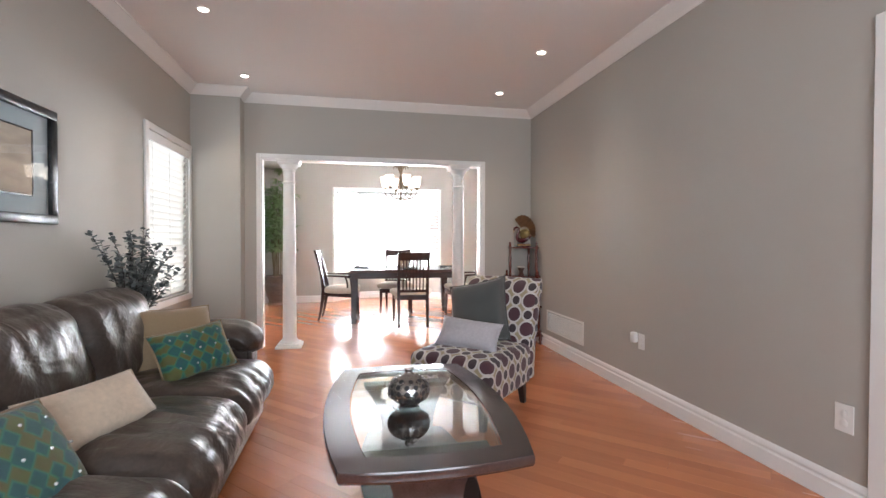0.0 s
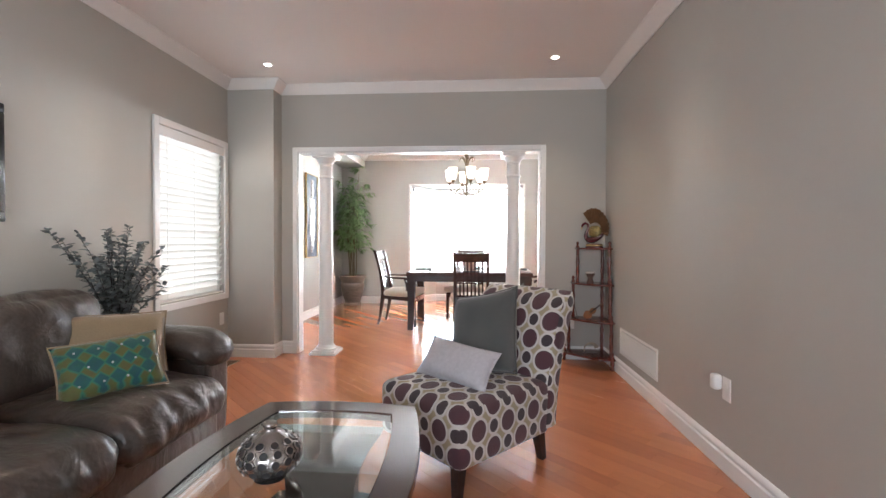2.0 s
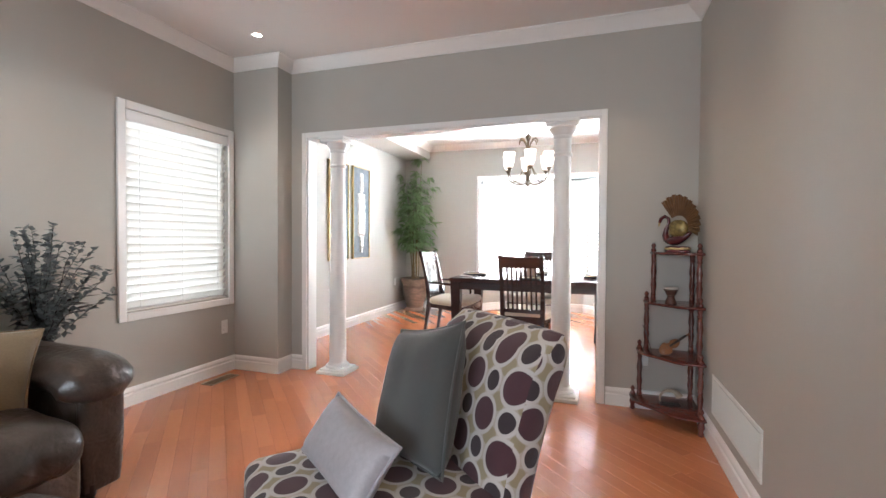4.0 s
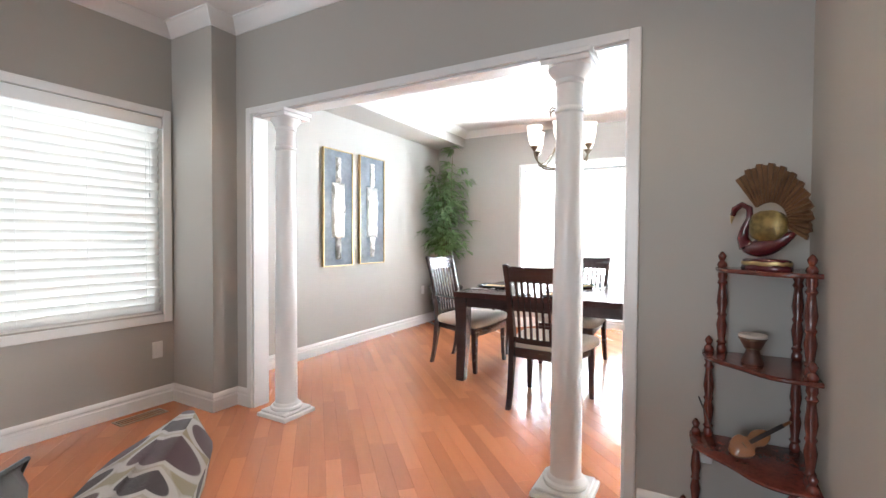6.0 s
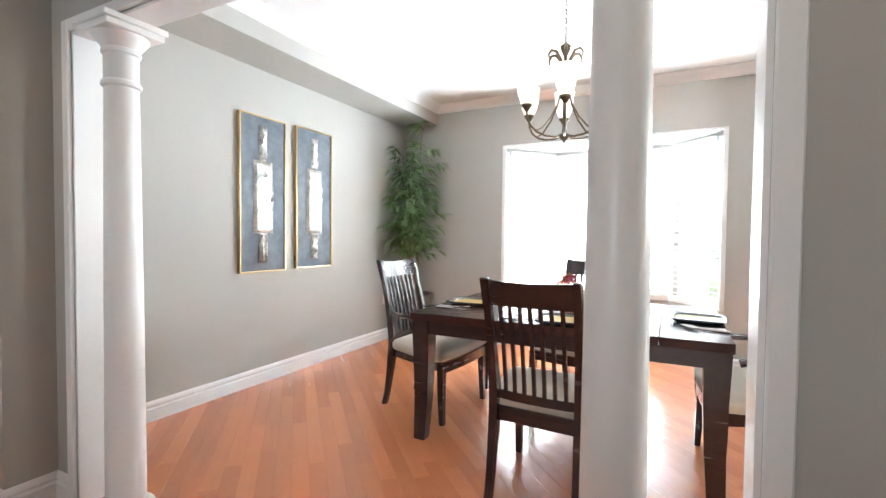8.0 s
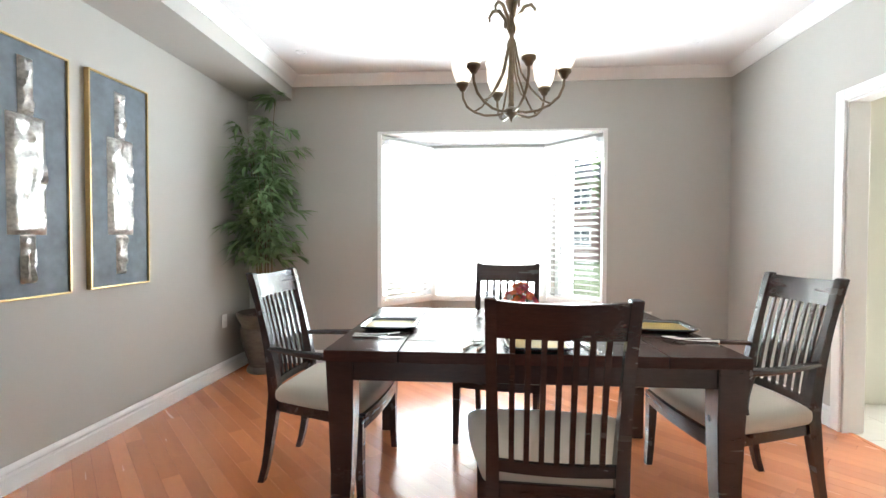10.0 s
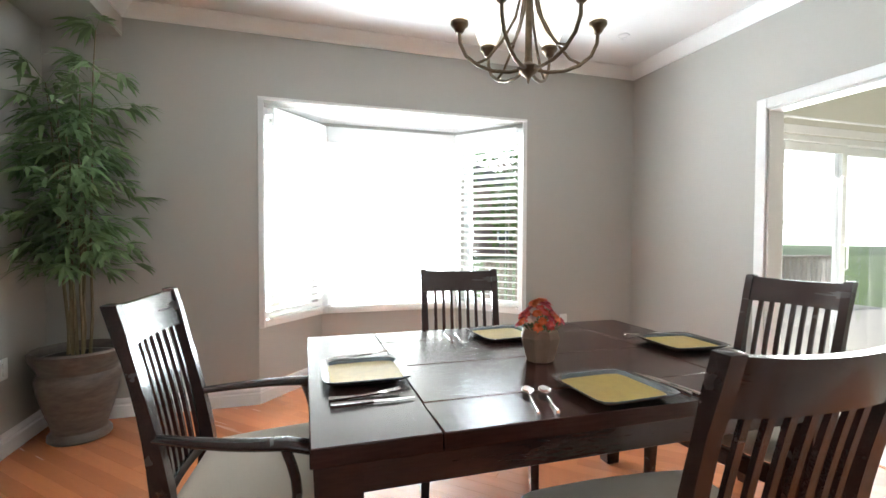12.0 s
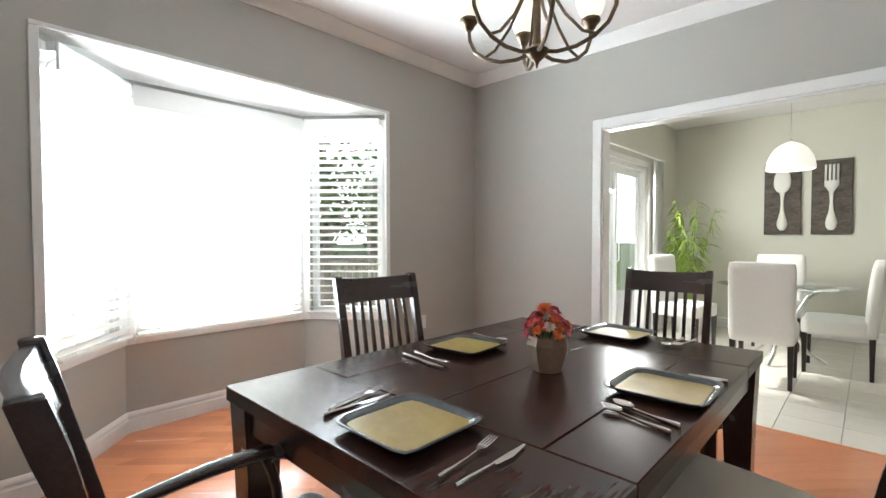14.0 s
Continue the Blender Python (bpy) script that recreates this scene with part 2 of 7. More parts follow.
def wall(name, axis, c0, c1, a0, a1, z0, z1, mat, holes=()):
    """A wall between c0 and c1 on its thin axis, from a0 to a1 along the other, with openings (from, to, low, high)."""
    bm = bmesh.new()
    cuts_a = sorted({a0, a1, *[h[0] for h in holes], *[h[1] for h in holes]})
    cuts_z = sorted({z0, z1, *[h[2] for h in holes], *[h[3] for h in holes]})
    cuts_a = [a for a in cuts_a if a0 <= a <= a1]
    cuts_z = [z for z in cuts_z if z0 <= z <= z1]
    def solid_cell(i, j):
        if not (0 <= i < len(cuts_a) - 1 and 0 <= j < len(cuts_z) - 1):
            return False
        ma, mz = (cuts_a[i] + cuts_a[i + 1]) / 2, (cuts_z[j] + cuts_z[j + 1]) / 2
        return not any(h[0] < ma < h[1] and h[2] < mz < h[3] for h in holes)
    def P(c, a, z):
        return (c, a, z) if axis == "x" else (a, c, z)
    verts = {}
    def V(c, a, z):
        k = (c, a, z)
        if k not in verts:
            verts[k] = bm.verts.new(P(c, a, z))
        return verts[k]
    for i in range(len(cuts_a) - 1):
        for j in range(len(cuts_z) - 1):
            if not solid_cell(i, j):
                continue
            A, B, C, D = cuts_a[i], cuts_a[i + 1], cuts_z[j], cuts_z[j + 1]
            for c in (c0, c1):
                bm.faces.new([V(c, A, C), V(c, B, C), V(c, B, D), V(c, A, D)])
            if not solid_cell(i - 1, j):
                bm.faces.new([V(c0, A, C), V(c1, A, C), V(c1, A, D), V(c0, A, D)])
            if not solid_cell(i + 1, j):
                bm.faces.new([V(c0, B, C), V(c1, B, C), V(c1, B, D), V(c0, B, D)])
            if not solid_cell(i, j - 1):
                bm.faces.new([V(c0, A, C), V(c1, A, C), V(c1, B, C), V(c0, B, C)])
            if not solid_cell(i, j + 1):
                bm.faces.new([V(c0, A, D), V(c1, A, D), V(c1, B, D), V(c0, B, D)])
    return solid(name, bm, mat)


def cube_grid(n):
    """Points and faces of a cube from -1 to 1 with n cells a side."""
    bm = bmesh.new()
    bmesh.ops.create_cube(bm, size=2)
    bmesh.ops.subdivide_edges(bm, edges=bm.edges[:], cuts=n - 1, use_grid_fill=True)
    return bm


def soft_box(hx, hy, hz, r, n=10, bulge=(0, 0, 0), wrinkle=0.0, seed=0, freq=6.0):
    """A padded block: rounded edges, bulged faces, wrinkles."""
    bm = cube_grid(n)
    for v in bm.verts:
        u = v.co.copy()
        p = Vector((u.x * hx, u.y * hy, u.z * hz))
        q = Vector((max(-hx + r, min(hx - r, p.x)), max(-hy + r, min(hy - r, p.y)), max(-hz + r, min(hz - r, p.z))))
        d = p - q
        if d.length > 1e-6:
            p = q + d.normalized() * r
        p.x += bulge[0] * (1 - u.y * u.y) * (1 - u.z * u.z) * u.x
        p.y += bulge[1] * (1 - u.x * u.x) * (1 - u.z * u.z) * u.y
        p.z += bulge[2] * (1 - u.x * u.x) * (1 - u.y * u.y) * u.z
        if wrinkle:
            s = Vector((seed * 3.1, seed * 1.7, 0))
            w = noise.noise(p * freq + s) * 0.65 + noise.noise(Vector((p.x * freq * 0.8, p.y * freq * 3.2, p.z * freq)) + s) * 0.5
            nrm = Vector((u.x ** 5, u.y ** 5, u.z ** 5))
            if nrm.length > 1e-5:
                p += nrm.normalized() * w * wrinkle
        v.co = p
    return bm


def pillow(w, h, t, n=14, seed=0):
    """A throw pillow in the xz plane, facing -y, with pinched edges and pointed corners."""
    bm = bmesh.new()
    grid = {}
    for side in (-1, 1):
        for i in range(n + 1):
            for j in range(n + 1):
                u, v = -1 + 2 * i / n, -1 + 2 * j / n
                edge = i in (0, n) or j in (0, n)
                x = w / 2 * u * (1 - 0.07 * (1 - abs(v) ** 2.0) * abs(u) ** 3)
                z = h / 2 * v * (1 - 0.07 * (1 - abs(u) ** 2.0) * abs(v) ** 3)
                k = max(0.0, (1 - u ** 4) * (1 - v ** 4)) ** 0.6
                wob = noise.noise(Vector((x * 9 + seed * 5, z * 9, side * 2.0))) * 0.09
                y = side * t / 2 * k * (1 + wob)
                if edge:
                    key = (i, j)
                    if key not in grid:
                        grid[key] = bm.verts.new((x, 0, z))
                    grid[(side, i, j)] = grid[key]
                else:
                    grid[(side, i, j)] = bm.verts.new((x, y, z))
    for side in (-1, 1):
        for i in range(n):
            for j in range(n):
                bm.faces.new((grid[(side, i, j)], grid[(side, i + 1, j)], grid[(side, i + 1, j + 1)], grid[(side, i, j + 1)]))
    return bm


def pillow_piping(w, h, r=0.005, n=14):
    bm = bmesh.new()
    def P(u, v):
        return (w / 2 * u * (1 - 0.07 * (1 - abs(v) ** 2.0) * abs(u) ** 3), 0, h / 2 * v * (1 - 0.07 * (1 - abs(u) ** 2.0) * abs(v) ** 3))
    ring = [P(-1 + 2 * i / n, -1) for i in range(n)] + [P(1, -1 + 2 * i / n) for i in range(n)] + [P(1 - 2 * i / n, 1) for i in range(n)] + [P(-1, 1 - 2 * i / n) for i in range(n)]
    tube(bm, ring + [ring[0]], r, 6)
    return bm

# ---- the rooms ----
LW, RW, LB, LF = -1.05, 2.69, 5.835, -1.5     # living room: left, right, back, front
DB, DS, DL, DR = 9.615, 5.955, -1.08, 3.40      # dining room: back, south face, left, right
CH = 2.74
KB, KR, KS = 8.86, 7.0, 3.6                    # kitchen: back, right, south

_slab = boxed(LW - 0.15, RW + 0.15, LF - 0.15, 5.9, -0.14, -0.016)
box(_slab, DL - 0.12, DR + 0.06, 5.9, 10.3, -0.14, -0.016)
tagged(solid("floor", _slab, M_SUBFLOOR), "dark underlay beneath the cherry strip floor", "floor")
tagged(solid("ceiling", boxed(LW - 0.15, DR + 0.15, LF - 0.15, DB + 0.15, CH, CH + 0.12), M_CEIL), "smooth white painted ceiling", "ceiling")
wall("wall_living_west", "x", LW - 0.15, LW, LF - 0.15, LB, 0, CH, M_WALL, [(4.625, 5.57, 0.66, 2.055)])
wall("wall_living_east", "x", RW, RW + 0.12, LF - 0.15, LB, 0, CH, M_WALL, [(1.15, 2.05, 0, 2.03)])
wall("wall_living_front", "y", LF - 0.15, LF, LW, RW, 0, CH, M_WALL, [(-0.2, 2.0, 0.75, 2.25)])
wall("wall_between_rooms", "y", LB, DS, LW - 0.15, DR + 0.12, 0, CH, M_WALL, [(-0.41, 2.06, 0, 2.07)])
solid("pilaster", boxed(LW, -0.578, 5.645, LB, 0, CH), M_WALL)
wall("wall_dining_west", "x", DL - 0.17, DL, DS, DB + 0.15, 0, CH, M_WALL)
wall("wall_dining_east", "x", DR, DR + 0.12, DS, DB + 0.15, 0, CH, M_WALL, [(6.1, 8.335, 0, 2.055)])
wall("wall_dining_north", "y", DB, DB + 0.15, DL, DR, 0, CH, M_WALL, [(0.190, 2.318, 0, 2.19)])
solid("bulkhead", boxed(DL, -0.64, DS, DB, 2.53, CH), M_WALL)

# the bay
BAY = [(0.190, DB), (0.645, 10.145), (1.863, 10.145), (2.318, DB)]
BZ0, BZ1 = 0.60, 2.10
solid("bay_ceiling", boxed(0.0, 2.6, DB + 0.152, 10.4, 2.19, 2.3), M_CEIL)


def bay_wall(name, a, b, margin):
    a, b = Vector((*a, 0)), Vector((*b, 0))
    d = (b - a)
    length = d.length
    d.normalize()
    m = Matrix(((d.x, -d.y, 0, a.x), (d.y, d.x, 0, a.y), (0, 0, 1, 0), (0, 0, 0, 1)))
    ob = wall(name, "y", 0.0, 0.12, 0, length, 0, 2.19, M_WALL, [(margin, length - margin, BZ0, BZ1)])
    ob.matrix_basis = m
    return m, length


BAYS = [bay_wall("wall_bay_%d" % (i + 1), BAY[i], BAY[i + 1], 0.055) for i in range(3)]

# mouldings
BASE = [(0, 0), (0.017, 0), (0.017, 0.078), (0.010, 0.084), (0.009, 0.092), (0.014, 0.099), (0.014, 0.108), (0.006, 0.124), (0, 0.128)]
CROWN = [(0, CH - 0.085), (0.010, CH - 0.085), (0.014, CH - 0.075), (0.030, CH - 0.062), (0.052, CH - 0.040), (0.078, CH - 0.022), (0.086, CH - 0.012), (0.095, CH - 0.010), (0.095, CH), (0, CH)]


def moulding(name, path, profile, label):
    bm = bmesh.new()
    strip(bm, path, profile)
    solid(name, bm, M_TRIM, label, name, smooth=30)


moulding("baseboard", [(-0.455, LB), (-0.578, LB), (-0.578, 5.645), (LW, 5.645), (LW, LF)], BASE, "white painted moulded baseboard")
moulding("baseboard", [(RW, 2.127), (RW, LB), (2.115, LB)], BASE, "white painted moulded baseboard")
moulding("baseboard", [(BAY[2][0], BAY[2][1]), (BAY[1][0], BAY[1][1]), (BAY[0][0], DB), (DL, DB), (DL, DS), (-0.46, DS)], BASE, "white painted moulded baseboard")
moulding("baseboard", [(DR, 8.409), (DR, DB), (BAY[3][0], DB), BAY[2]], BASE, "white painted moulded baseboard")
moulding("baseboard", [(2.115, DS), (DR, DS), (DR, 6.04)], BASE, "white painted moulded baseboard")
moulding("crown_moulding", [(RW, LF), (RW, LB), (-0.578, LB), (-0.578, 5.645), (LW, 5.645), (LW, LF)], CROWN, "white crown moulding at the ceiling")
moulding("crown_moulding", [(-0.64, DS), (DR, DS), (DR, DB), (-0.64, DB), (-0.64, DS)], CROWN, "white crown moulding at the ceiling")


def casing(name, axis, c, out, a0, a1, z0, z1, w=0.05, t=0.018, sill=False, label="white painted door casing"):
    """Trim round an opening on the face c of a wall; out is the side it stands proud."""
    bm = bmesh.new()
    c0, c1 = (c, c + out * t) if out > 0 else (c + out * t, c)
    def b(p0, p1, q0, q1):
        if axis == "x":
            box(bm, c0, c1, p0, p1, q0, q1, 0.004)
        else:
            box(bm, p0, p1, c0, c1, q0, q1, 0.004)
    b(a0 - w, a0, z0 - (w if sill else 0), z1 + w)
    b(a1, a1 + w, z0 - (w if sill else 0), z1 + w)
    b(a0, a1, z1, z1 + w)
    if sill:
        b(a0, a1, z0 - w, z0)
    return solid(name, bm, M_TRIM, label, "trim")


def jamb(name, axis, c0, c1, a0, a1, z1, t=0.012, z0=None):
    bm = bmesh.new()
    def b(p0, p1, q0, q1):
        if axis == "x":
            box(bm, c0, c1, p0, p1, q0, q1)
        else:
            box(bm, p0, p1, c0, c1, q0, q1)
    zz = 0 if z0 is None else z0 + t
    b(a0, a0 + t, zz, z1 - t)
    b(a1 - t, a1, zz, z1 - t)
    b(a0, a1, z1 - t, z1)
    if z0 is not None:
        b(a0, a1, z0, z0 + t)
    return solid(name, bm, M_TRIM, "white painted jamb lining", "trim")


casing("trim_opening", "y", LB, -1, -0.41, 2.06, 0, 2.07, w=0.048, label="white casing round the wide opening")
casing("trim_opening", "y", DS, 1, -0.41, 2.06, 0, 2.07, w=0.048, label="white casing round the wide opening")
jamb("jamb_opening", "y", LB, DS, -0.41, 2.06, 2.07)
casing("trim_kitchen_opening", "x", DR, -1, 6.1, 8.335, 0, 2.055, w=0.072, label="white casing round the kitchen opening")
casing("trim_kitchen_opening", "x", DR + 0.12, 1, 6.1, 8.335, 0, 2.055, w=0.072, label="white casing round the kitchen opening")
jamb("jamb_kitchen_opening", "x", DR, DR + 0.12, 6.1, 8.335, 2.055)
casing("trim_hall_door", "x", RW, -1, 1.15, 2.05, 0, 2.03, w=0.075)
jamb("jamb_hall_door", "x", RW, RW + 0.12, 1.15, 2.05, 2.03)

# kitchen shell
wall("wall_kitchen_north", "y", KB, KB + 0.15, DR + 0.12, KR + 0.12, 0, CH, M_SAGE, [(4.23, 5.92, 0, 2.08)])
wall("wall_kitchen_east", "x", KR, KR + 0.12, KS, KB, 0, CH, M_SAGE)
wall("wall_kitchen_south", "y", KS - 0.12, KS, DR + 0.12, KR + 0.12, 0, CH, M_SAGE)
wall("wall_kitchen_west", "x", DR, DR + 0.12, KS, DS, 0, CH, M_SAGE)
tagged(solid("ceiling_kitchen", boxed(DR + 0.15, KR + 0.12, KS - 0.12, KB + 0.15, CH, CH + 0.12), M_CEIL), "white kitchen ceiling", "ceiling")
tagged(solid("floor_kitchen", boxed(DR + 0.06, KR + 0.1, KS - 0.1, KB + 0.1, -0.14, -0.012), M_GROUT), "pale grout bed of the tiled kitchen floor", "floor")

# ---- windows and blinds ----
def slat_material():
    m = material("white_faux_wood_slat", (0.84, 0.83, 0.80), 0.45, vary=0.02, scale=30)
    nt = m.node_tree
    b = nt.nodes["Principled BSDF"]
    tr = nt.nodes.new("ShaderNodeBsdfTranslucent")
    tr.inputs["Color"].default_value = (0.9, 0.88, 0.84, 1)
    mx = nt.nodes.new("ShaderNodeMixShader")
    mx.inputs[0].default_value = 0.34
    nt.links.new(b.outputs[0], mx.inputs[1])
    nt.links.new(tr.outputs[0], mx.inputs[2])
    nt.links.new(mx.outputs[0], nt.nodes["Material Output"].inputs[0])
    return m


M_FAUX = slat_material()


def window_unit(name, m, w, h, label, mullions=()):
    """Vinyl sash in an opening w by h; local x along the wall, y out of the room, origin at the lower left."""
    root = new(name)
    root.matrix_basis = m
    tagged(root, label, "window", kind="structure")
    f = 0.045
    for x0, x1, z0, z1 in ((0, w, 0, f), (0, w, h - f, h), (0, f, f, h - f), (w - f, w, f, h - f)):
        part("window_frame", boxed(x0, x1, 0.055, 0.115, z0, z1, 0.003), M_VINYL, root)
    for x in mullions:
        part("mullion", boxed(x - 0.025, x + 0.025, 0.06, 0.11, f, h - f, 0.003), M_VINYL, root)
    edges = [f, *mullions, w - f]
    for a, b in zip(edges, edges[1:]):
        g = part("pane", boxed(a + 0.003, b - 0.003, 0.083, 0.089, f, h - f), M_GLASS, root, "clear window glass")
        g.visible_shadow = False
    return root


def blind(m, w, h, tilt, label, spacing=0.058, drop=0.085):
    """A horizontal blind: head rail with valance, tilted slats, ladder tapes, bottom rail, cords."""
    root = thing("window_blind", m, label, "blind", "white window blinds")
    part("valance", boxed(0.004, w - 0.004, 0.0, 0.014, h - drop, h - 0.004, 0.004), M_VINYL, root)
    part("head_rail", boxed(0.006, w - 0.006, 0.016, 0.06, h - 0.05, h - 0.006, 0.002), M_VINYL, root)
    part("bottom_rail", boxed(0.008, w - 0.008, 0.016, 0.066, 0.004, 0.024, 0.004), M_FAUX, root)
    bm = bmesh.new()
    rings = []
    for k in range(5):
        y = -0.033 + 0.066 * k / 4
        rings.append((y, 0.004 * (1 - (k / 2 - 1) ** 2)))
    loft(bm, [[(x, y, z + 0.0014) for y, z in rings] + [(x, y, z - 0.0014) for y, z in rings[::-1]] for x in (0.010, w - 0.010)])
    rnd = random.Random(int(w * 1000))
    n = int((h - 0.105) / spacing) + 1
    first = None
    for k in range(n):
        at = pose(0, 0.042, 0.052 + k * spacing, tilt + rnd.uniform(-2.5, 2.5), rnd.uniform(-0.25, 0.25), 0)
        if first is None:
            first = part("slat", bm, M_FAUX, root, smooth=60, at=at)
        else:
            share(first, root, at, "slat")
    for x in ((w * 0.16, w * 0.84) if w < 0.8 else (w * 0.12, w * 0.5, w * 0.88)):
        bm = bmesh.new()
        for y in (0.012, 0.072):
            tube(bm, [(x, y, 0.02), (x, y, h - 0.05)], 0.0012, 5)
        part("ladder_cord", bm, M_VINYL, root)
    bm = bmesh.new()
    tube(bm, [(w * 0.9, -0.004, h - 0.09), (w * 0.9, -0.006, h * 0.62)], 0.0015, 6)
    lathe(bm, [(0.002, 0.02), (0.006, 0.012), (0.007, 0.0), (0.004, -0.012)], 8, (w * 0.9, -0.006, h * 0.60))
    part("pull_cord", bm, M_PLATE, root)
    return root


# side window of the living room: local x runs along +y, the outside lies at -x
W1 = Matrix(((0, -1, 0, LW), (1, 0, 0, 4.645), (0, 0, 1, 0.65), (0, 0, 0, 1)))
window_unit("window_1", W1 @ pose(0, 0.0, 0), 0.925, 1.42, "white vinyl side window")
casing("trim_window", "x", LW, 1, 4.645, 5.57, 0.65, 2.07, w=0.057, t=0.02, sill=True, label="white painted window casing")
blind(W1 @ pose(0.0, -0.012, 0.0), 0.925, 1.42, -66, "white horizontal blind, slats tilted nearly shut, over the side window")

for i, (m, length) in enumerate(BAYS):
    w, h = length - 0.11, BZ1 - BZ0
    window_unit("window_%d" % (i + 2), m @ pose(0.055, 0.0, BZ0), w, h, "white vinyl bay window panel")
    bm = bmesh.new()
    for x0, x1, z0, z1 in ((0.004, 0.055, BZ0 - 0.05, BZ1 + 0.05), (length - 0.055, length - 0.004, BZ0 - 0.05, BZ1 + 0.05), (0.055, length - 0.055, BZ1, BZ1 + 0.05), (0.055, length - 0.055, BZ0 - 0.05, BZ0)):
        box(bm, x0, x1, -0.016, 0.0, z0, z1, 0.003)
    solid("trim_bay_%d" % (i + 1), bm, M_TRIM, "white painted bay window casing", "trim").matrix_basis = m
    b0 = 0.055 if i == 0 else 0.042
    b1 = length - (0.055 if i == 2 else 0.042)
    blind(m @ pose(b0, -0.092, BZ0 + 0.002), b1 - b0, BZ1 + 0.045 - BZ0, (-46, -50, -16)[i], "white horizontal blind, slats part open, in the bay window", drop=0.135)

bm = bmesh.new()
for x0, x1, z0, z1 in ((0.190, 0.23, 0.55, 2.19), (2.278, 2.318, 0.55, 2.19)):
    box(bm, x0, x1, DB - 0.017, DB, z0, z1, 0.003)
box(bm, 0.190, 2.318, DB - 0.017, DB, 2.192, 2.215, 0.003)
solid("trim_bay_opening", bm, M_TRIM, "white painted corner trim of the bay", "trim")

# front window behind the start of the walk
W0 = Matrix(((-1, 0, 0, 2.0), (0, -1, 0, LF), (0, 0, 1, 0.75), (0, 0, 0, 1)))
window_unit("window_5", W0, 2.2, 1.5, "wide white vinyl front window", (0.73, 1.47))
casing("trim_window", "y", LF, 1, -0.2, 2.0, 0.75, 2.25, w=0.057, t=0.02, sill=True, label="white painted window casing")


# hall door behind its casing, shut
def hall_door():
    root = tagged(new("door_1"), "white panelled hall door, shut", "door", kind="structure")
    root.matrix_basis = pose(RW + 0.05, 1.165, 0.008)
    part("door_panel", boxed(0, 0.04, 0, 0.87, 0, 2.005, 0.003), M_TRIM, root)
    for y0, y1 in ((0.11, 0.40), (0.47, 0.76)):
        for z0, z1 in ((0.2, 0.85), (1.0, 1.85)):
            bm = bmesh.new()
            for a, b, c, d in ((y0, y1, z0, z0 + 0.02), (y0, y1, z1 - 0.02, z1), (y0, y0 + 0.02, z0 + 0.02, z1 - 0.02), (y1 - 0.02, y1, z0 + 0.02, z1 - 0.02)):
                box(bm, -0.008, 0.0, a, b, c, d, 0.003)
            part("panel_moulding", bm, M_TRIM, root)
    bm = bmesh.new()
    lathe(bm, [(0.026, 0), (0.026, 0.006), (0.01, 0.01), (0.01, 0.035), (0.026, 0.045), (0.028, 0.06), (0.016, 0.07)], 16)
    part("door_knob", bm, M_CHROME, root, at=pose(0, 0.8, 0.98, 0, -90, 0))


hall_door()


# ---- columns in the opening ----
def column(x, y):
    root = thing("column", pose(x, y, 0), "white painted turned column standing on a square plinth in the opening", "column", "columns of the opening")
    bm = bmesh.new()
    box(bm, -0.135, 0.135, -0.135, 0.135, 0.0, 0.026, 0.004)
    box(bm, -0.118, 0.118, -0.118, 0.118, 0.026, 0.045, 0.006)
    part("plinth", bm, M_TRIM, root)
    bm = bmesh.new()
    lathe(bm, [(0.102, 0.045), (0.106, 0.055), (0.102, 0.066), (0.088, 0.072), (0.084, 0.082), (0.078, 0.09)], 40)
    part("base_ring", bm, M_TRIM, root)
    bm = bmesh.new()
    prof = [(0.076, 0.09)]
    for k in range(13):
        t = k / 12
        prof.append((0.073 - 0.012 * t ** 1.6, 0.10 + 1.70 * t))
    lathe(bm, prof, 48)
    part("shaft", bm, M_TRIM, root)
    bm = bmesh.new()
    lathe(bm, [(0.062, 1.80), (0.070, 1.806), (0.072, 1.815), (0.068, 1.824), (0.062, 1.83), (0.062, 1.93), (0.069, 1.936), (0.070, 1.946), (0.066, 1.955), (0.072, 1.965), (0.088, 1.985), (0.098, 2.0), (0.100, 2.008)], 48)
    part("capital", bm, M_TRIM, root)
    bm = boxed(-0.112, 0.112, -0.112, 0.112, 2.008, 2.034, 0.004)
    box(bm, -0.122, 0.122, -0.122, 0.122, 2.034, 2.058, 0.004)
    part("abacus", bm, M_TRIM, root)


column(-0.125, 5.882)
column(1.794, 5.878)


